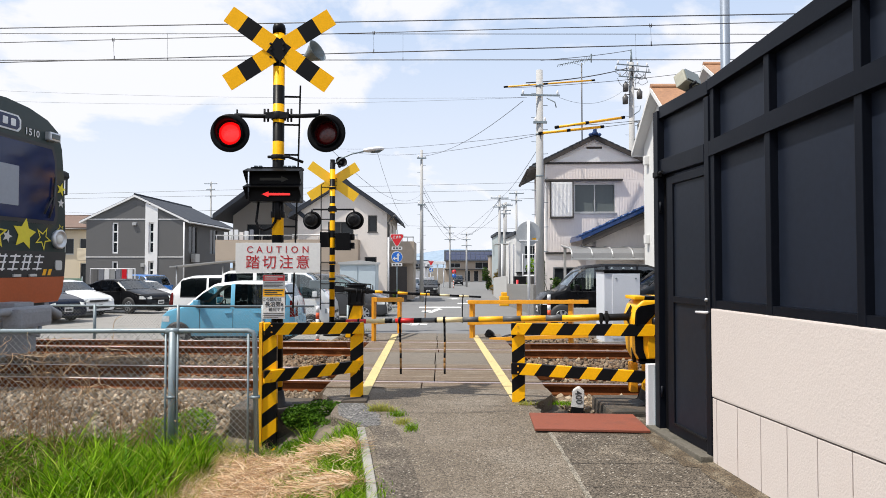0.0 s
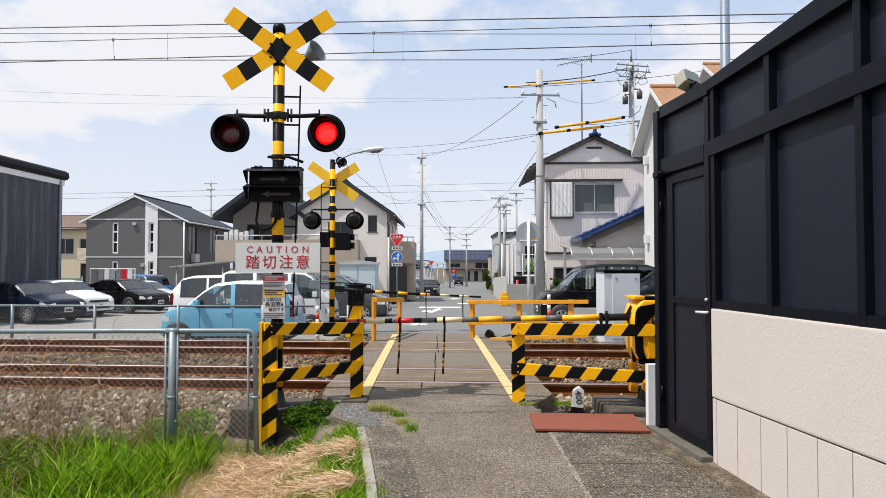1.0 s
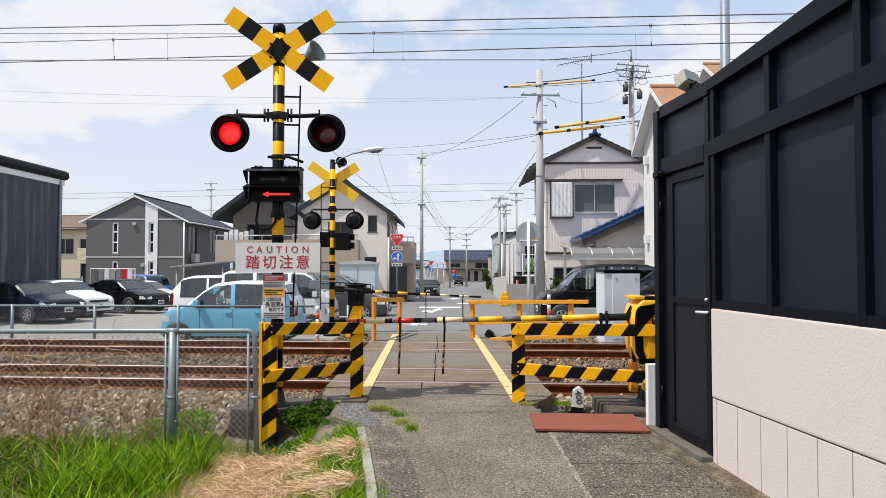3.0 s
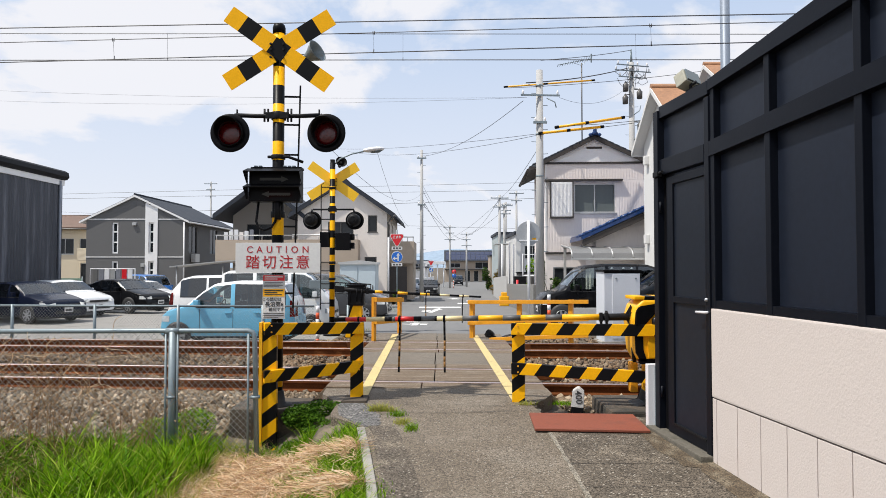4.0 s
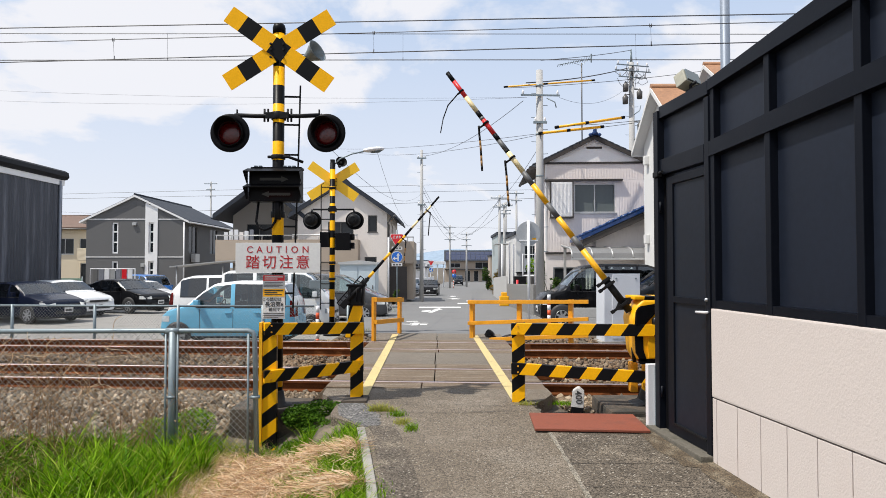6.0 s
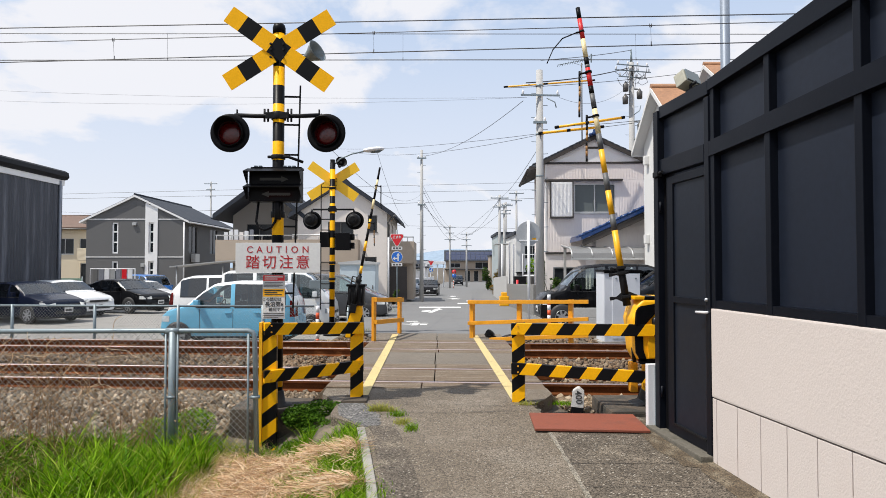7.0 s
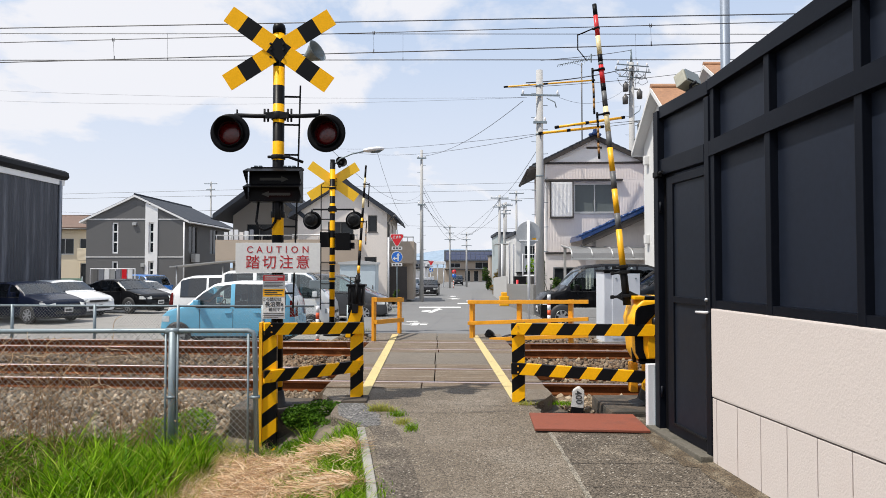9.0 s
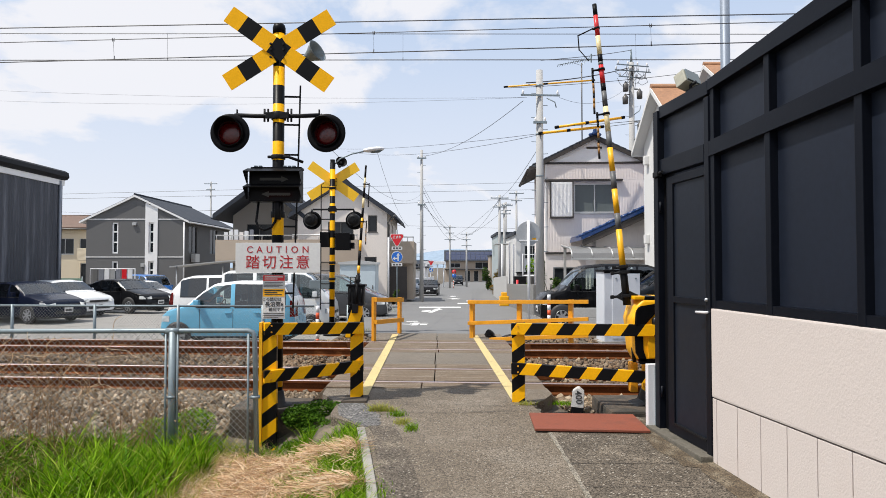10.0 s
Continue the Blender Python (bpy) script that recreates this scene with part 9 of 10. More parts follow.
def rubble():
    """A dark stump beside the far guard rail."""
    bm = bmesh.new()
    bmesh.ops.create_icosphere(bm, subdivisions=2, radius=0.125)
    for v in bm.verts:
        v.co = Vector((v.co.x * 0.95, v.co.y, v.co.z * 0.9 + 0.09)) * (1 + 0.7 * noise.noise(v.co * 9))
    tagged(part("stump", bm, M["black_iron"], m=pose(1.02, 13.7, -0.06)), "dark broken rubber block beside the guard rail", "block")
    bm = bmesh.new()
    box(bm, -0.32, 0.32, -0.05, 0.05, -0.06, 0.02, bevel=0.02)
    tagged(part("timber", bm, M["timber_dark"], m=pose(1.3, 13.3, -0.06, 0, -6, -12)), "dark timber offcut on the ballast", "timber")


rubble()


def storage_shed():
    top = thing("storage_shed", pose(-5.0, 31.0, -0.5), "pale blue-white storage shed beside the flats", "shed")
    bm = bmesh.new()
    box(bm, 0, 1.75, 0, 1.3, 0, 2.15, bevel=0.02)
    part("body", bm, M["shed_pale"], top)
    bm = bmesh.new()
    prism(bm, [(-0.08, 2.1), (1.83, 2.1), (1.83, 2.2), (0.9, 2.3), (-0.08, 2.2)], -0.1, 1.4)
    part("roof", bm, M["alu"], top)
    for x in (0.05, 0.92):
        bm = bmesh.new()
        box(bm, x, x + 0.8, -0.03, -0.002, 0.1, 2.0, bevel=0.008)
        part("door", bm, M["shed_pale"], top)
        bm = bmesh.new()
        box(bm, x + 0.66, x + 0.7, -0.05, -0.03, 0.9, 1.1)
        part("handle", bm, M["alu_dark"], top)


M["shed_pale"] = surf("shed_pale", (0.50, 0.58, 0.62), rough=0.5, var=0.06, scale=1.5, fine=20, bump=0.05)
storage_shed()


def lamp_post():
    top = thing("lamp_post", pose(4.15, 45.0, street_z(45)), "slim white lamp post with a flat panel on top", "lamp post")
    bm = bmesh.new()
    tube(bm, [(0, 0, 0), (0, 0, 3.9)], 0.06, 10)
    part("shaft", bm, M["white_paint"], top)
    bm = bmesh.new()
    box(bm, -0.5, 0.5, -0.3, 0.3, 3.9, 3.96, m=Matrix.Rotation(radians(-6), 4, "X"))
    part("panel", bm, M["alu"], top)


lamp_post()


def lot_netting():
    top = thing("net_fence", pose(-24.5, 35.5, -0.8), "pale green net fence behind the parked cars", "fence")
    for i in range(4):
        bm = bmesh.new()
        tube(bm, [(i * 1.5, 0, 0), (i * 1.5, 0, 1.75)], 0.03, 6)
        part("post", bm, M["galv"], top)
    bm = bmesh.new()
    box(bm, 0, 4.5, -0.01, 0.01, 0.1, 1.65)
    part("net", bm, M["net_green"], top)


M["net_green"] = surf("net_green", (0.20, 0.32, 0.25), rough=0.8, var=0.2, scale=3, fine=40, bump=0.1)
lot_netting()


def canopy_beam():
    """A white beam on slim posts across the mouth of a far parking place."""
    top = thing("canopy_frame", pose(-3.0, 92.0, street_z(92)), "long white beam on slim posts by the far street", "canopy frame")
    bm = bmesh.new()
    box(bm, 0, 3.3, -0.3, 0.3, 3.3, 3.75, bevel=0.03)
    part("beam", bm, M["white_paint"], top)
    for x in (0.3, 1.25, 2.2, 3.1):
        bm = bmesh.new()
        tube(bm, [(x, 0, 0), (x, 0, 3.3)], 0.07, 8)
        part("post", bm, M["white_paint"], top)


canopy_beam()


def red_sign():
    top = thing("road_sign", pose(1.75, 101.0, street_z(101)), "small red round road sign on a thin post, far off", "road sign", "road signs")
    bm = bmesh.new()
    tube(bm, [(0, 0, 0), (0, 0, 2.4)], 0.04, 8)
    part("sign_post", bm, M["galv"], top)
    for z, mt in ((2.25, "sign_red_bright"), (1.6, "sign_blue")):
        bm = bmesh.new()
        turned(bm, [(0.005, -0.06), (0.34, -0.055), (0.34, -0.04), (0.005, -0.035)], 20, m=Matrix.Translation((0, 0, z)) @ Matrix.Rotation(radians(90), 4, "X"))
        part("disc", bm, M[mt], top)


red_sign()


def side_clutter():
    """Boxes, a grey shed and bins behind the block wall beside the street."""
    top = thing("shed", pose(4.35, 37.0, street_z(37)), "small grey metal shed behind the wall", "shed")
    bm = bmesh.new()
    box(bm, 0, 0.9, 0, 0.8, 0, 1.75, bevel=0.02)
    part("body", bm, M["block_grey"], top)
    bm = bmesh.new()
    box(bm, -0.06, 0.96, -0.06, 0.86, 1.75, 1.83, bevel=0.01)
    part("roof", bm, M["black_iron"], top)
    for x, y, h, mt, lab in ((3.95, 33.0, 1.55, "black_iron", "dark utility box on the wall's inner side"), (4.45, 30.5, 1.5, "alu_dark", "dark plastic bin beside the tiled house"), (4.9, 31.8, 1.3, "siding_white", "white tank beside the tiled house")):
        bm = bmesh.new()
        box(bm, -0.3, 0.3, -0.25, 0.25, 0, h, bevel=0.03)
        ob = part("utility_box", bm, M[mt], m=pose(x, y, street_z(y)))
        tagged(ob, lab, "utility box", "boxes beside the house")
    # short pipes and poles
    for x, y, h in ((4.2, 29.2, 2.6), (4.0, 36.2, 3.4), (5.0, 48.0, 4.2), (4.8, 52.0, 3.6)):
        bm = bmesh.new()
        tube(bm, [(0, 0, 0), (0, 0, h)], 0.04, 8)
        tagged(part("thin_pole", bm, M["wire_grey"], m=pose(x, y, street_z(y))), "thin grey pole beside the street", "pole", "thin poles")


side_clutter()


# ---- mesh fences ----
def wire_net(w, z0, z1, pitch, r):
    """Diamond wire netting in x-z, clipped to its frame."""
    bm = bmesh.new()
    h = z1 - z0
    n = int((w + h) / pitch)
    for i in range(-1, n + 1):
        for s in (1, -1):
            c = i * pitch
            # line x = c - t (rising to the left) or mirrored
            pts = []
            for t in (0.0, h):
                pts.append((c - t, z0 + t))
            (xa, za), (xb, zb) = pts
            # clip in x
            if xa > w:
                za += xa - w
                xa = w
            if xb < 0:
                zb -= -xb
                xb = 0
            if za >= zb:
                continue
            if s < 0:
                xa, xb = w - xa, w - xb
            tube(bm, [(xa, 0.003 * s, za), (xb, 0.003 * s, zb)], r, 4, caps=False)
    return bm


def near_fence():
    top = thing("mesh_fence", pose(-6.85, 6.0, 0), "galvanised chain-link fence with round steel rail", "fence", "mesh fences")
    w = 5.09
    bm = bmesh.new()
    tube(bm, [(0, 0, 0.888), (4.3, 0, 0.899), (w - 0.06, 0, 0.901), (w - 0.018, 0, 0.886), (w, 0, 0.835), (w + 0.03, 0, -0.35)], 0.023, 14)
    part("top_rail", bm, M["galv"], top)
    for x in (0.3, 2.3, 4.325):
        bm = bmesh.new()
        tube(bm, [(x, 0.0, -0.45), (x, 0, 0.893)], 0.036, 14)
        tube(bm, [(x - 0.06, 0, 0.897), (x + 0.06, 0, 0.898)], 0.030, 14)
        part("post", bm, M["galv"], top)
    for x in (4.265, 4.375, 5.035):
        bm = bmesh.new()
        tube(bm, [(x, -0.01, -0.35), (x, -0.01, 0.87)], 0.011, 8)
        part("stay_bar", bm, M["galv"], top)
    for x in (4.325, 5.10):
        bm = bmesh.new()
        turned(bm, [(0.030, -0.012), (0.043, -0.012), (0.043, 0.012), (0.030, 0.012)], 16, m=Matrix.Translation((x, 0, 0.285)), close=True)
        box(bm, x - 0.07, x + 0.02, -0.016, -0.004, 0.277, 0.293)
        part("band_clamp", bm, M["galv"], top)
    part("netting", wire_net(w - 0.03, -0.32, 0.875, 0.060, 0.0021), M["galv_mesh"], top, "diamond wire netting", fix=False)


near_fence()


def far_fence():
    x0, y = -13.3, 15.45
    top = thing("mesh_fence", pose(x0, y, 0, 0, 0, -2.6), "low chain-link fence along the parking ground", "fence", "mesh fences")
    w = 10.3
    bm = bmesh.new()
    tube(bm, [(0, 0, 0.57), (w, 0, 0.57)], 0.024, 10)
    part("top_rail", bm, M["galv"], top)
    for i in range(6):
        bm = bmesh.new()
        x = 1.0 + i * 2.02
        tube(bm, [(x, 0, -0.6), (x, 0, 0.6)], 0.035, 10)
        part("post", bm, M["galv"], top)
    part("netting", wire_net(w, -0.5, 0.55, 0.08, 0.0018), M["galv_mesh"], top, "diamond wire netting", fix=False)


far_fence()


# ---- plants ----
def leaf_material(name, cols, rough=0.55):
    m = island_stone(name, cols)
    p = m.node_tree.nodes["Principled BSDF"]
    for l in list(m.node_tree.links):
        if l.to_socket == p.inputs["Roughness"] or l.to_socket == p.inputs["Normal"]:
            m.node_tree.links.remove(l)
    p.inputs["Roughness"].default_value = rough
    p.inputs["Specular IOR Level"].default_value = 0.1
    nt = m.node_tree
    tr = nt.nodes.new("ShaderNodeBsdfTranslucent")
    mx = nt.nodes.new("ShaderNodeMixShader")
    mx.inputs[0].default_value = 0.38
    nt.links.new(p.inputs["Base Color"].links[0].from_socket, tr.inputs["Color"])
    out = [x for x in nt.nodes if x.type == "OUTPUT_MATERIAL"][0]
    nt.links.new(p.outputs[0], mx.inputs[1])
    nt.links.new(tr.outputs[0], mx.inputs[2])
    nt.links.new(mx.outputs[0], out.inputs["Surface"])
    return m


M["grass"] = leaf_material("grass", [(0.03, 0.085, 0.003), (0.17, 0.37, 0.006), (0.08, 0.20, 0.004), (0.31, 0.50, 0.02), (0.022, 0.06, 0.003), (0.22, 0.40, 0.008), (0.40, 0.46, 0.07)])
M["dull_grass"] = leaf_material("dull_grass", [(0.035, 0.075, 0.005), (0.12, 0.17, 0.014), (0.06, 0.12, 0.006), (0.22, 0.20, 0.045), (0.03, 0.06, 0.005), (0.30, 0.22, 0.09)])
M["straw"] = leaf_material("straw", [(0.66, 0.45, 0.26), (0.84, 0.64, 0.42), (0.42, 0.25, 0.12), (0.92, 0.76, 0.56), (0.30, 0.17, 0.08), (0.72, 0.47, 0.28)], 0.7)
M["dead_stalk"] = leaf_material("dead_stalk", [(0.30, 0.17, 0.09), (0.42, 0.28, 0.16), (0.22, 0.11, 0.05), (0.50, 0.38, 0.25)], 0.8)
M["dry_grass"] = leaf_material("dry_grass", [(0.30, 0.32, 0.04), (0.44, 0.40, 0.10), (0.22, 0.30, 0.02), (0.52, 0.44, 0.18)])
M["ivy"] = leaf_material("ivy", [(0.025, 0.07, 0.006), (0.08, 0.18, 0.014), (0.05, 0.12, 0.008), (0.14, 0.26, 0.025)], 0.5)
M["hedge"] = leaf_material("hedge", [(0.035, 0.08, 0.015), (0.07, 0.13, 0.025), (0.05, 0.10, 0.02), (0.11, 0.15, 0.03)], 0.5)


def blades(name, zone, count, h0, h1, width, bend, seed, material, label, category="grass", segs=3, lean=None):
    """Bent tapering blades over a zone; zone(r) gives (x, y, z, height factor)."""
    r = np.random.RandomState(seed)
    vs, fs = [], []
    k = 0
    for i in range(count):
        x, y, z, hf = zone(r)
        h = (h0 + (h1 - h0) * r.rand() ** 1.3) * hf
        a = r.rand() * 2 * math.pi
        b = bend * (0.3 + r.rand()) * h
        dx, dy = math.cos(a) * b, math.sin(a) * b
        if lean:
            dx, dy = dx + lean[0] * h, dy + lean[1] * h
        f = r.rand() * math.pi
        wx, wy = math.cos(f) * width / 2 * (0.7 + 0.6 * r.rand()), math.sin(f) * width / 2
        for s in range(segs):
            t = s / segs
            q = 1 - t * 0.75
            cx, cy, cz = x + dx * t * t, y + dy * t * t, z + h * (t - 0.25 * t * t * bend)
            vs.append((cx - wx * q, cy - wy * q, cz))
            vs.append((cx + wx * q, cy + wy * q, cz))
        vs.append((x + dx, y + dy, z + h * (1 - 0.25 * bend)))
        for s in range(segs - 1):
            fs.append((k + 2 * s, k + 2 * s + 1, k + 2 * s + 3, k + 2 * s + 2))
        fs.append((k + 2 * segs - 2, k + 2 * segs - 1, k + 2 * segs))
        k += 2 * segs + 1
    ob = from_arrays(name, vs, fs, material)
    return tagged(ob, label, category, kind="stuff")


def verge_height(x, y):
    d = noise.noise((x * 1.7, y * 1.7, 0.2))
    return (0.80 + 0.5 * d + 0.45 * noise.noise((x * 6, y * 6, 4.0))) * float(np.interp(y, [3.2, 5.2, 5.8, 6.4], [1.0, 1.0, 0.92, 0.66]))


def verge(r):
    while True:
        x, y = -1.95 - 2.7 * r.rand() ** 0.9, 4.2 + 2.25 * r.rand()
        if y + SKEW * x > 6.1 - 0.2 * r.rand() or x > -2.15 + 0.25 * noise.noise((y * 2.3, 0.7, 0)):
            continue
        if x < -2.8 and r.rand() < 0.85 * min(1, (-2.8 - x) / 0.45):
            continue
        return x, y, ground_z(x, y), verge_height(x, y)


def rough_verge(r):
    """The duller weeds towards the field."""
    while True:
        x, y = -2.7 - 2.2 * r.rand(), 4.2 + 2.35 * r.rand()
        if y + SKEW * x > 6.25 - 0.2 * r.rand() or x > -2.95 and r.rand() < 0.7:
            continue
        return x, y, ground_z(x, y), verge_height(x, y) * 1.12


def green_patch(x, y):
    """Where green weeds grow through the straw: in patches, more of them towards the kerb and the ditch."""
    return 0.75 * noise.noise((x * 4.6, y * 4.6, 3.0)) + 0.4 * noise.noise((x * 11, y * 11, 6.0)) + 0.44 * ease(x, -1.5, -0.85) - 0.07 + 0.28 * ease(y, 5.75, 6.15)


def straw_zone(r):
    while True:
        x, y = -2.25 + 1.8 * r.rand(), 4.4 + 2.0 * r.rand()
        if x > road_left(y) - 0.09 or x < -2.08 + 0.35 * noise.noise((y * 2.1, x * 2.1, 8.0)) or y > 6.2 and -1.8 < x < -1.3:
            continue
        if green_patch(x, y) > 0.10 + 0.1 * r.rand():
            continue
        return x, y, ground_z(x, y) + 0.07 * r.rand() * r.rand(), 1.0


def green_in_straw(r):
    while True:
        x, y = -1.75 + 1.3 * r.rand(), 3.8 + 2.4 * r.rand()
        if x > road_left(y) - 0.06 or x < -1.8:
            continue
        if green_patch(x, y) < 0.02 + 0.08 * r.rand():
            continue
        return x, y, ground_z(x, y), 1.0


def behind(r):
    x, y = -7.5 + 5.2 * r.rand(), 6.3 + 0.55 * r.rand()
    return x, y - SKEW * x * 0.6, ground_z(x, y - SKEW * x * 0.6), 0.9


def ditch_edge(r):
    x, y = -2.25 + 0.95 * r.rand() ** 0.8, 5.95 + 0.5 * r.rand()
    return x, y, ground_z(x, y), 0.6 + 0.5 * noise.noise((x * 5, y * 5, 2.0)) + 0.3 * r.rand()


def straw_border(r):
    """Where the grass thins out into the straw."""
    x, y = -2.12 + 0.28 * r.randn() * 0.5, 4.5 + 1.8 * r.rand()
    return x, y, ground_z(x, y), 0.9


def straw_mat(name, zone, count, seed, material, label):
    """Short dry strands that lie criss-cross over one another."""
    r = np.random.RandomState(seed)
    vs, fs = [], []
    for i in range(count):
        x, y, z, _ = zone(r)
        lump = 0.5 + 0.5 * noise.noise((x * 5, y * 5, 1.7))
        z += 0.005 + 0.085 * r.rand() * lump
        a = r.rand() * 6.283 + 0.6 * math.sin(x * 9 + y * 7)
        ln, w = 0.07 + 0.15 * r.rand(), 0.0018 + 0.0032 * r.rand()
        rise, curl = (r.rand() - 0.35) * 0.08, (r.rand() - 0.5) * 2.6
        k = len(vs)
        px, py = x, y
        for s in range(4):
            t = s / 3
            b = a + curl * t
            q = w * (1 - 0.6 * t)
            zz = z + rise * t + 0.012 * math.sin(3.1 * t)
            vs.append((px - math.sin(b) * q, py + math.cos(b) * q, zz))
            vs.append((px + math.sin(b) * q, py - math.cos(b) * q, zz + 0.003))
            px, py = px + math.cos(b) * ln / 3, py + math.sin(b) * ln / 3
        for s in range(3):
            fs.append((k + 2 * s, k + 2 * s + 1, k + 2 * s + 3, k + 2 * s + 2))
    ob = from_arrays(name, vs, fs, material)
    return tagged(ob, label, "dry grass", kind="stuff")


blades("grass_verge", verge, 9000, 0.12, 0.56, 0.022, 0.6, 11, M["grass"], "lush bright green grass on the verge")
blades("grass_verge", rough_verge, 11000, 0.10, 0.42, 0.011, 0.55, 16, M["dull_grass"], "dull green weedy grass along the mesh fence")
blades("straw", rough_verge, 2200, 0.15, 0.5, 0.006, 0.9, 17, M["straw"], "dry straw among the weedy grass", "dry grass")
blades("grass_verge", behind, 700, 0.05, 0.14, 0.009, 0.6, 12, M["dull_grass"], "green grass at the foot of the ballast")
straw_mat("straw", straw_zone, 16000, 13, M["straw"], "matted dry straw beside the kerb")
blades("straw", straw_zone, 15000, 0.05, 0.17, 0.0065, 1.5, 18, M["straw"], "curled tufts of dry straw beside the kerb", "dry grass", segs=4)
blades("grass_verge", straw_border, 1600, 0.10, 0.34, 0.010, 0.8, 25, M["dry_grass"], "yellowing grass where the verge dries out")
blades("straw", straw_border, 1300, 0.10, 0.32, 0.007, 0.9, 26, M["straw"], "dry straw along the edge of the grass", "dry grass")
blades("straw", verge, 1700, 0.15, 0.42, 0.007, 0.9, 14, M["straw"], "dry straw among the green grass", "dry grass")
blades("weeds", green_in_straw, 6500, 0.04, 0.17, 0.012, 0.9, 15, M["grass"], "green weeds among the straw", "weeds")
blades("weeds", ditch_edge, 2600, 0.08, 0.30, 0.013, 0.6, 19, M["grass"], "green grass tufts round the guard post's foot", "weeds")


def tuft_zone(cx, cy, sx, sy):
    def f(r):
        x, y = cx + sx * r.randn() * 0.5, cy + sy * r.randn() * 0.5
        return x, y, street_z(y) + 0.002, 1.0
    return f


for i, (cx, cy, sx, sy, n, h) in enumerate(((-0.66, 6.72, 0.13, 0.05, 260, 0.12), (-0.47, 6.52, 0.08, 0.06, 150, 0.09), (-0.40, 6.25, 0.07, 0.12, 170, 0.08), (-0.30, 6.02, 0.06, 0.10, 150, 0.09), (-0.52, 6.68, 0.06, 0.03, 90, 0.08),
                                            (1.30, 6.98, 0.10, 0.06, 160, 0.08), (0.90, 6.98, 0.10, 0.05, 120, 0.07), (-0.45, 4.4, 0.1, 0.2, 160, 0.06), (-2.3, 15.5, 0.5, 0.3, 500, 0.16), (-2.6, 27.0, 0.5, 0.6, 400, 0.3))):
    blades("grass_tuft", tuft_zone(cx, cy, sx, sy), n, h * 0.4, h, 0.006, 0.9, 30 + i, M["grass"] if i % 2 else M["dry_grass"], "small tuft of yellow-green grass growing in a crack", "grass tuft")


def stalks():
    """Tall dead weeds with side twigs before and behind the mesh fence."""
    rnd = random.Random(8)
    bm = bmesh.new()
    clumps = [rnd.uniform(-4.4, -2.8) for _ in range(12)]
    for i in range(100):
        x = rnd.gauss(rnd.choice(clumps), 0.07) if i < 84 else rnd.uniform(-3.0, -2.3)
        y = rnd.uniform(5.55, 6.3)
        z = ground_z(x, y)
        h = rnd.uniform(0.5, 1.12) * (1.0 if x < -3.2 else 0.75)
        lx, ly = rnd.gauss(0, 0.16), rnd.uniform(-0.1, 0.1)
        pts = [(x + lx * t * t + 0.012 * math.sin(7 * t + i), y + ly * t * t, z + h * t) for t in (0, 0.25, 0.5, 0.75, 1.0)]
        tube(bm, pts, [0.0040, 0.0034, 0.0027, 0.0020, 0.0012], 4, caps=False)
        for k in range(rnd.randint(3, 8)):
            t = rnd.uniform(0.35, 0.98)
            px, py, pz = x + lx * t * t, y + ly * t * t, z + h * t
            a, ln = rnd.uniform(0, 6.28), rnd.uniform(0.05, 0.2)
            tip = (px + math.cos(a) * ln * 0.7, py + math.sin(a) * ln * 0.7, pz + ln * rnd.uniform(0.2, 0.8))
            tube(bm, [(px, py, pz), tip], [0.0019, 0.0010], 3, caps=False)
            for q in range(2):
                s = rnd.uniform(0.01, 0.022)
                c = Vector(tip) + Vector((rnd.uniform(-s, s), rnd.uniform(-s, s), rnd.uniform(-s, s)))
                bm.faces.new([bm.verts.new(c + Vector((rnd.uniform(-s, s), rnd.uniform(-s, s), rnd.uniform(-s, s)))) for _ in range(3)])
    ob = part("dead_weeds", bm, M["dead_stalk"], fix=False)
    tagged(ob, "tall brown dead weed stalks along the mesh fence", "weeds", kind="stuff")
    bm = bmesh.new()
    for i in range(46):           # dry vines tangled in the netting
        x, z = rnd.uniform(-4.2, -2.95), rnd.uniform(0.35, 0.86)
        y = 5.97
        pts = []
        a = rnd.uniform(0, 6.28)
        for k in range(7):
            pts.append((x, y + rnd.uniform(-0.03, 0.03), z))
            a += rnd.uniform(-0.9, 0.9)
            x, z = x + math.cos(a) * 0.06, z + math.sin(a) * 0.04
        tube(bm, pts, 0.0026, 3, caps=False)
    ob = part("dry_vines", bm, M["straw"], fix=False)
    tagged(ob, "pale dry vines tangled in the netting", "vines", kind="stuff")


stalks()


def leaf_cloud(name, centres, count, size, seed, material, label, category, thing_kind="stuff", stems=None):
    """Many small leaves in uneven clumps round the centres (x, y, z, rx, ry, rz)."""
    r = np.random.RandomState(seed)
    vs, fs = [], []
    w = np.array([c[3] * c[4] * c[5] for c in centres])
    w = w / w.sum()
    for i in range(count):
        c = centres[r.choice(len(centres), p=w)]
        d = r.randn(3)
        d /= np.linalg.norm(d)
        p = np.array(c[:3]) + d * np.array(c[3:6]) * (0.55 + 0.5 * r.rand())
        e = np.array(Euler((r.rand() * 1.4 - 0.2, r.rand() * 1.2 - 0.6, r.rand() * 6.28)).to_matrix())
        s = size * (0.5 + r.rand())
        q = np.array([(-0.5, 0, 0), (0, -0.42, 0.04), (0.55, 0, -0.05), (0, 0.42, 0.04)]) * s @ e.T + p
        k = len(vs)
        vs.extend(q)
        fs.append((k, k + 1, k + 2, k + 3))
    ob = from_arrays(name, vs, fs, material)
    return tagged(ob, label, category, kind=thing_kind)


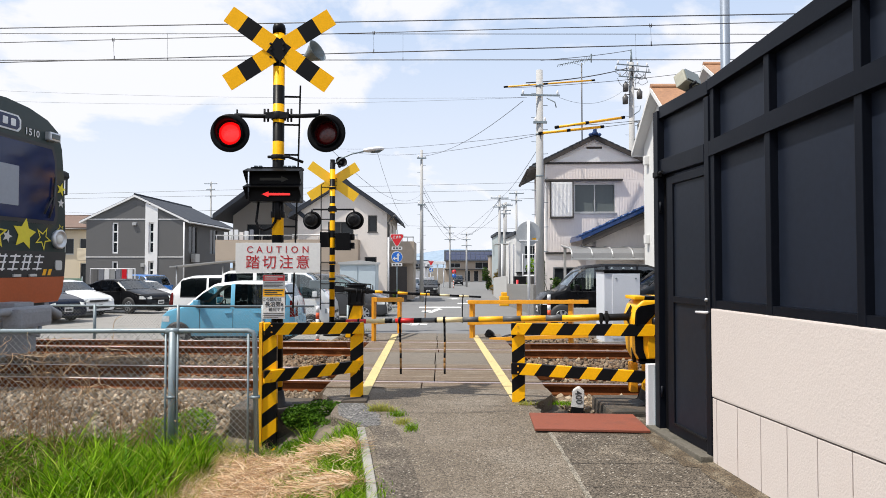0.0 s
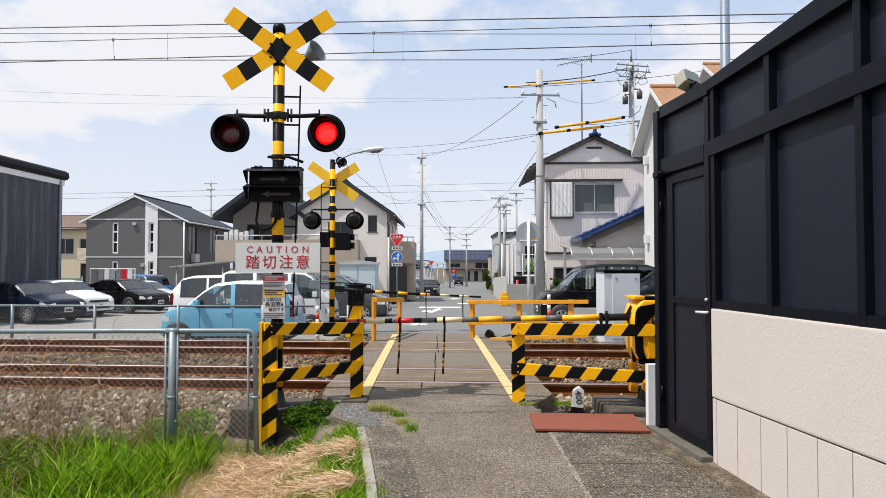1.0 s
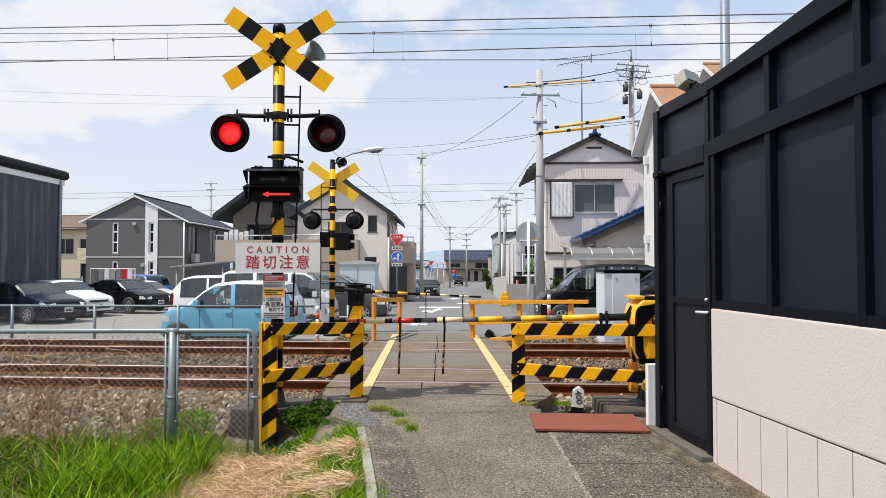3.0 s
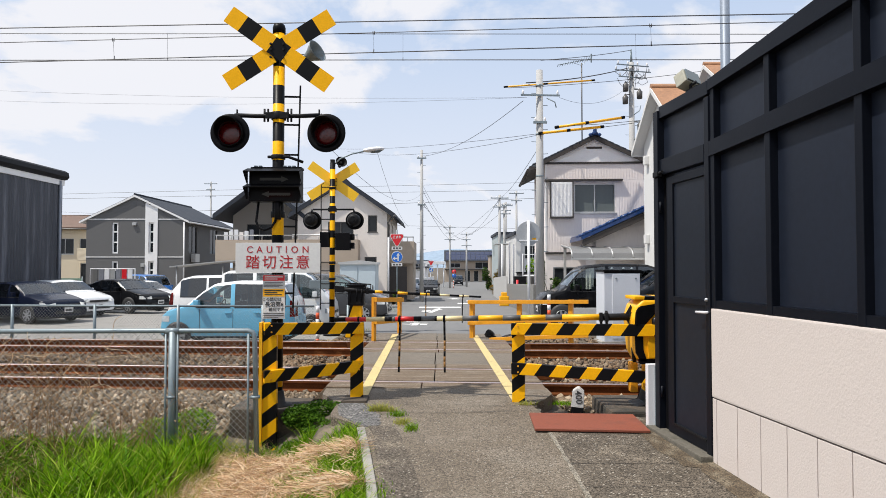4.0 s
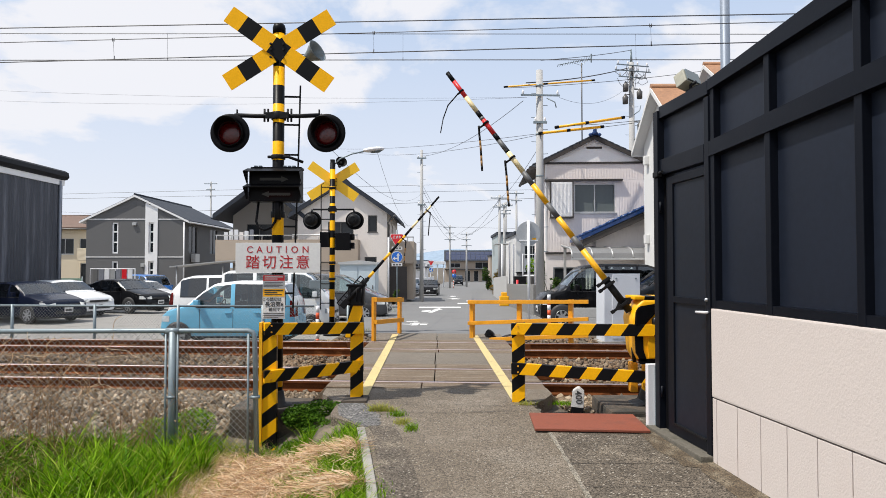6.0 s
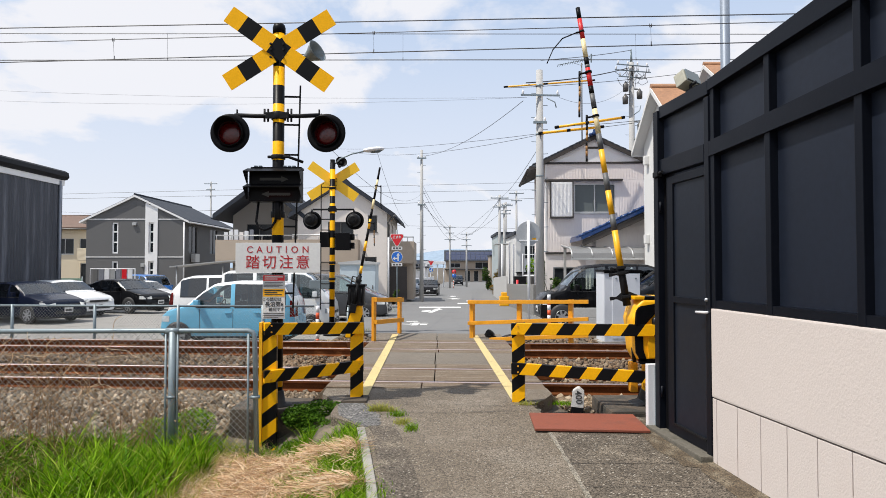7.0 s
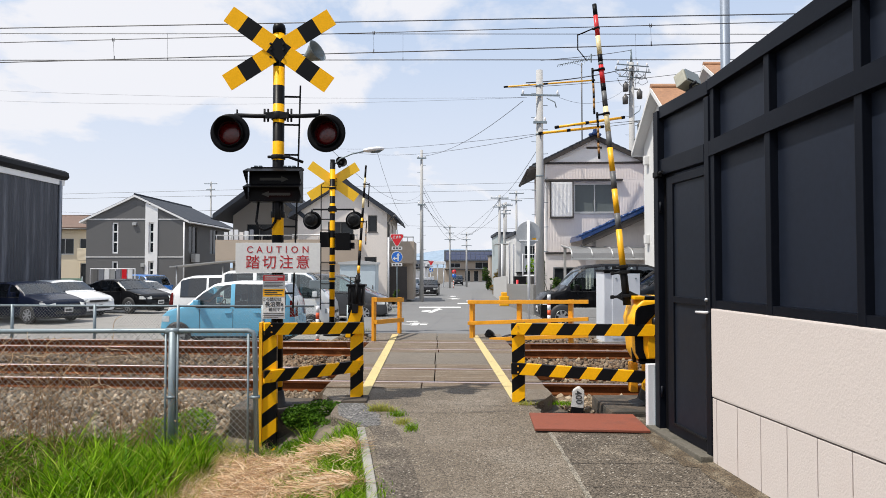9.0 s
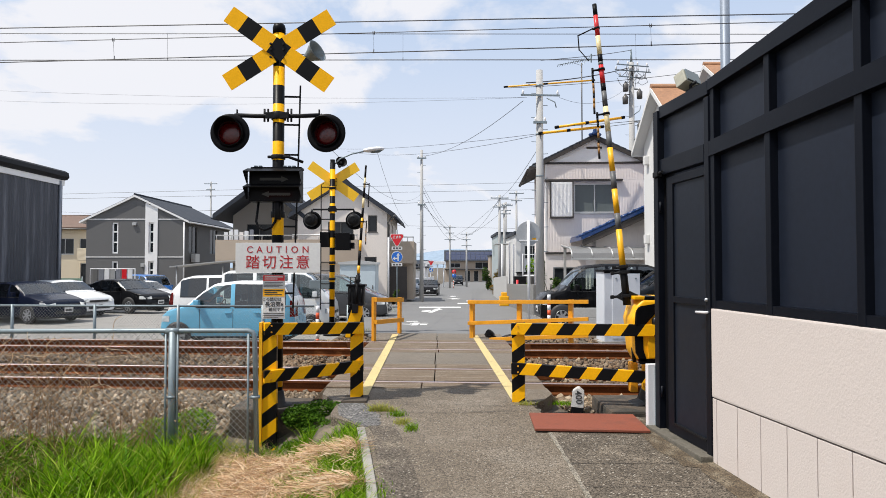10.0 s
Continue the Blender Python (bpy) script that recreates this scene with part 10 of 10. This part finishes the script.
leaf_cloud("ivy", [(-1.52, 6.88, -0.10, 0.20, 0.16, 0.13), (-1.30, 7.0, -0.06, 0.22, 0.13, 0.11), (-1.16, 7.08, -0.05, 0.10, 0.08, 0.06), (-1.38, 6.78, -0.16, 0.16, 0.12, 0.12), (-1.33, 6.62, -0.26, 0.12, 0.10, 0.12), (-1.50, 6.55, -0.36, 0.16, 0.12, 0.10), (-1.16, 6.62, -0.14, 0.10, 0.10, 0.08)], 11500, 0.022, 21, M["ivy"], "dark green creeper hanging over the ditch wall", "creeper")
leaf_cloud("weeds", [(-2.55, 6.6, -0.10, 0.22, 0.16, 0.15), (-2.85, 6.5, -0.15, 0.25, 0.15, 0.13)], 4200, 0.020, 22, M["grass"], "green leafy weeds beside the concrete footing", "weeds")
wr = random.Random(8)
LOW_WEEDS = []
for i in range(22):                       # small clumps, thicker towards the kerb
    y = wr.uniform(4.5, 6.1)
    x = road_left(y) - 0.10 - 0.55 * wr.random() ** 1.7
    LOW_WEEDS.append((x, y, ground_z(x, y) + 0.04, wr.uniform(0.03, 0.08), wr.uniform(0.04, 0.10), wr.uniform(0.03, 0.06)))
leaf_cloud("weeds", LOW_WEEDS, 3000, 0.015, 23, M["grass"], "low green weeds among the straw", "weeds")


M["autumn"] = leaf_material("autumn", [(0.10, 0.12, 0.02), (0.30, 0.16, 0.03), (0.16, 0.16, 0.03), (0.40, 0.20, 0.03)], 0.5)


def shrub(x, y, z0, w, h, count, seed, size=0.09, mt="hedge", label="green clipped shrub beside the street"):
    top = thing("shrub", pose(x, y, z0), label, "shrub", "shrubs")
    rnd = random.Random(seed)
    bm = bmesh.new()
    for i in range(6):
        a = rnd.uniform(0, 6.28)
        tube(bm, [(0, 0, 0), (math.cos(a) * w * 0.2, math.sin(a) * w * 0.2, h * 0.45), (math.cos(a) * w * 0.38, math.sin(a) * w * 0.38, h * 0.8)], [0.04, 0.025, 0.012], 5)
    part("branches", bm, M["timber_dark"], top)
    cs = [(rnd.uniform(-0.28, 0.28) * w, rnd.uniform(-0.28, 0.28) * w, h * (0.12 + 0.76 * (i + rnd.random()) / 10), w * rnd.uniform(0.18, 0.32), w * rnd.uniform(0.18, 0.32), h * rnd.uniform(0.08, 0.16)) for i in range(10)]
    ob = leaf_cloud("crown", cs, count, size, seed, M[mt], "", "")
    ob.parent = top
    ob["kind"] = "stuff"
    return top


shrub(5.45, 78.0, street_z(78), 1.25, 2.85, 1500, 41, 0.15, label="tall green hedge shrub beside the street")
shrub(5.55, 66.0, street_z(66), 1.5, 2.7, 1300, 42, 0.14, mt="autumn", label="green hedge shrub with yellow leaves beside the street")
shrub(5.4, 37.4, street_z(37), 1.6, 2.6, 1500, 47, 0.12, mt="grass", label="light green bush behind the white gate frame")
leaf_cloud("weeds", [(-3.4, 5.3, -0.16, 0.3, 0.3, 0.10), (-3.7, 5.7, -0.12, 0.3, 0.25, 0.12), (-3.05, 5.5, -0.2, 0.2, 0.2, 0.08)], 2200, 0.03, 24, M["dull_grass"], "dull broad-leaved weeds among the grass", "weeds")
shrub(4.15, 24.3, street_z(24), 0.7, 1.5, 900, 43, 0.1, label="dark green shrub before the tiled house")
shrub(4.05, 25.3, street_z(24), 0.6, 2.6, 700, 44, 0.1, label="slim green shrub at the corner of the tiled house")
shrub(4.75, 23.6, street_z(23), 0.8, 1.4, 700, 45, 0.1, label="pale flowering shrub before the tiled house")
shrub(-2.75, 37.5, street_z(37), 0.5, 0.9, 300, 46, 0.1, label="small green shrub by the beige flats")
shrub(-3.1, 26.6, -0.4, 0.8, 0.5, 400, 47, 0.08, label="low green bush at the parking ground's edge")


# ---- what moves ----
def key_table(rows, t):
    return float(np.interp(t, [r[0] for r in rows], [r[1] for r in rows]))


NEAR_LIFT = [(0, -1.75), (1.0, -1.75), (2.0, -1.75), (3.0, -1.75), (3.8, -1.75), (3.95, -1.55), (4.1, -0.7), (4.2, 0.5), (4.35, 2.9), (4.5, 5.9), (4.75, 13.0), (5.0, 21.1), (5.3, 31.0), (5.5, 37.5), (5.7, 44.2),
             (6.0, 53.8), (6.3, 63.5), (6.55, 71.3), (6.8, 77.9), (7.0, 81.7), (7.2, 84.0), (7.4, 84.7), (7.6, 84.85), (8.5, 84.85), (10, 84.85)]
FAR_LIFT = [(0, -3.2), (1.0, -3.2), (2.0, -3.2), (3.0, -3.2), (3.9, -3.2), (4.05, -3.0), (4.2, -2.0), (4.35, 0.2), (4.5, 3.0), (4.75, 9.3), (5.0, 17.5), (5.3, 27.0), (5.5, 33.0), (5.7, 39.5),
            (6.0, 49.2), (6.3, 59.0), (6.55, 67.0), (6.8, 74.5), (7.0, 79.8), (7.2, 83.5), (7.4, 85.6), (7.6, 86.2), (8.5, 86.2), (10, 86.2)]


def swing(t, k):
    """How far a strap swings from the plumb line, in degrees."""
    if t < 4.1:
        return (3.2 - 0.5 * t) * math.sin(3.4 * t + (2.2 if k == 0 else 0.3))
    if t < 7.4:
        return 3 * math.sin(4.0 * (t - 4.1)) + 2 * min(1, (t - 4.1))
    return 2 + 4 * math.exp(-1.2 * (t - 7.4)) * math.cos(5 * (t - 7.4))


# the three lengths of the tip strap: seconds, and degrees from the plumb line towards the tip's side
TIP_SWAY = [(0, 2, 1, 0), (0.5, -2, -1, 0), (1.0, 1, 1, 0), (2.0, -1, 0, 0), (4.0, 0, 0, 0), (4.5, 3, 0, -2), (5.0, 8, 2, -3), (5.4, 16, 4, -4), (5.7, 28, 12, 6), (6.2, 50, 24, 12), (6.8, 66, 36, 20), (7.2, 74, 44, 26),
            (7.5, 76, 46, 28), (7.8, 70, 18, -6), (8.1, 72, 2, -34), (8.4, 74, 16, -12), (8.8, 70, -2, -40), (9.4, 68, 6, -22), (10, 66, -4, -38)]


def flips(spans, axis):
    """Rows for a plate that shows its lit face within the spans and its dark face outside them."""
    rows, on = [], None

    def at(a):
        return (0, 0, a) if axis == "z" else (a, 0, 0)
    def lit(t):
        return any(a <= t < b for a, b in spans)
    state = lit(0)
    angle = 180 if state else 0
    rows.append((0.0, angle))
    t = 0.0
    while t < 10 - 1e-6:
        t2 = round(t + 1 / 30, 5)
        if lit(t2) != state:
            rows.append((t, angle))
            for k in range(1, 4):
                rows.append((t + k / 30, angle + 60 * k))
            angle += 180
            state = not state
            t = t + 3 / 30
        else:
            t = t2
    rows.append((10.0, angle))
    out = []
    for t, a in rows:
        if not out or t > out[-1][0] + 0.01:
            out.append((t, a))
    # holds: no drift between far-apart rows
    full = []
    for (t, a), nxt in zip(out, out[1:] + [None]):
        full.append((t, a))
        if nxt and nxt[1] == a and nxt[0] - t > 0.2:
            full.append((t + 1 / 30, a))
            full.append((nxt[0] - 1 / 30, a))
    return [(t, at(a)) for t, a in full]


def near_boom(e):
    """The near boom at a lift of e degrees: it hangs below its shaft, and its plane leans a little away from the lane."""
    lean = Matrix.Translation((-0.109, -0.05, 1.13)) @ Matrix.Rotation(radians(170), 4, "Z") @ Matrix.Rotation(radians(4.3), 4, "X")
    return lean @ Matrix.Rotation(radians(-e), 4, "Y") @ Matrix.Translation((0, 0, -0.137))


def far_boom(e):
    return pose(*PIV2, 0, -e, 8.0)


def motions():
    for arm, straps, ln, lift, at in ((ARM1, STRAPS1, LEN1, NEAR_LIFT, near_boom), (ARM2, STRAPS2, LEN2, FAR_LIFT, far_boom)):
        walk(arm, [(t, at(e)) for t, e in lift])
        ts = sorted({*[r[0] for r in lift], *[round(0.25 * i, 2) for i in range(41)]})
        for k, (s, f) in enumerate(straps):
            walk(s, [(t, pose(f * ln, 0, -0.10, 0, key_table(lift, t) + swing(t, k), 0)) for t in ts])
    rows = [[], [], []]
    for t in sorted({*[r[0] for r in NEAR_LIFT], *[r[0] for r in TIP_SWAY]}):
        lift = key_table(NEAR_LIFT, t)
        p = Vector((TIP * LEN1, 0, -0.06))
        for k in range(3):
            turn = lift - key_table([(r[0], r[k + 1]) for r in TIP_SWAY], t)
            rows[k].append((t, pose(*p, 0, turn, 0)))
            p = p + Matrix.Rotation(radians(turn), 3, "Y") @ Vector((0, 0, -0.17))
    for k in range(3):
        walk(TIP_LINKS[k], rows[k])
    for plate, spans in ((LAMP_L, ((0, 0.65), (1.25, 1.85), (2.39, 3.05))), (LAMP_R, ((0.65, 1.25), (1.85, 2.39), (3.05, 3.5)))):
        walk(plate, [(t, pose(0, 0.015, 0, *a)) for t, a in flips(spans, "z")])
    walk(ARROW, [(t, pose(0.055, -0.06, 0.075, *a)) for t, a in flips(((0, 0.64), (1.37, 3.5)), "x")])
    walk(TRAIN, [(t, pose(TRAIN_X - 14.0 * t, TRAIN_Y + SKEW * 14.0 * t, 0, 0, 0, -math.degrees(math.atan(SKEW)))) for t in [0.5 * i for i in range(21)]])


motions()
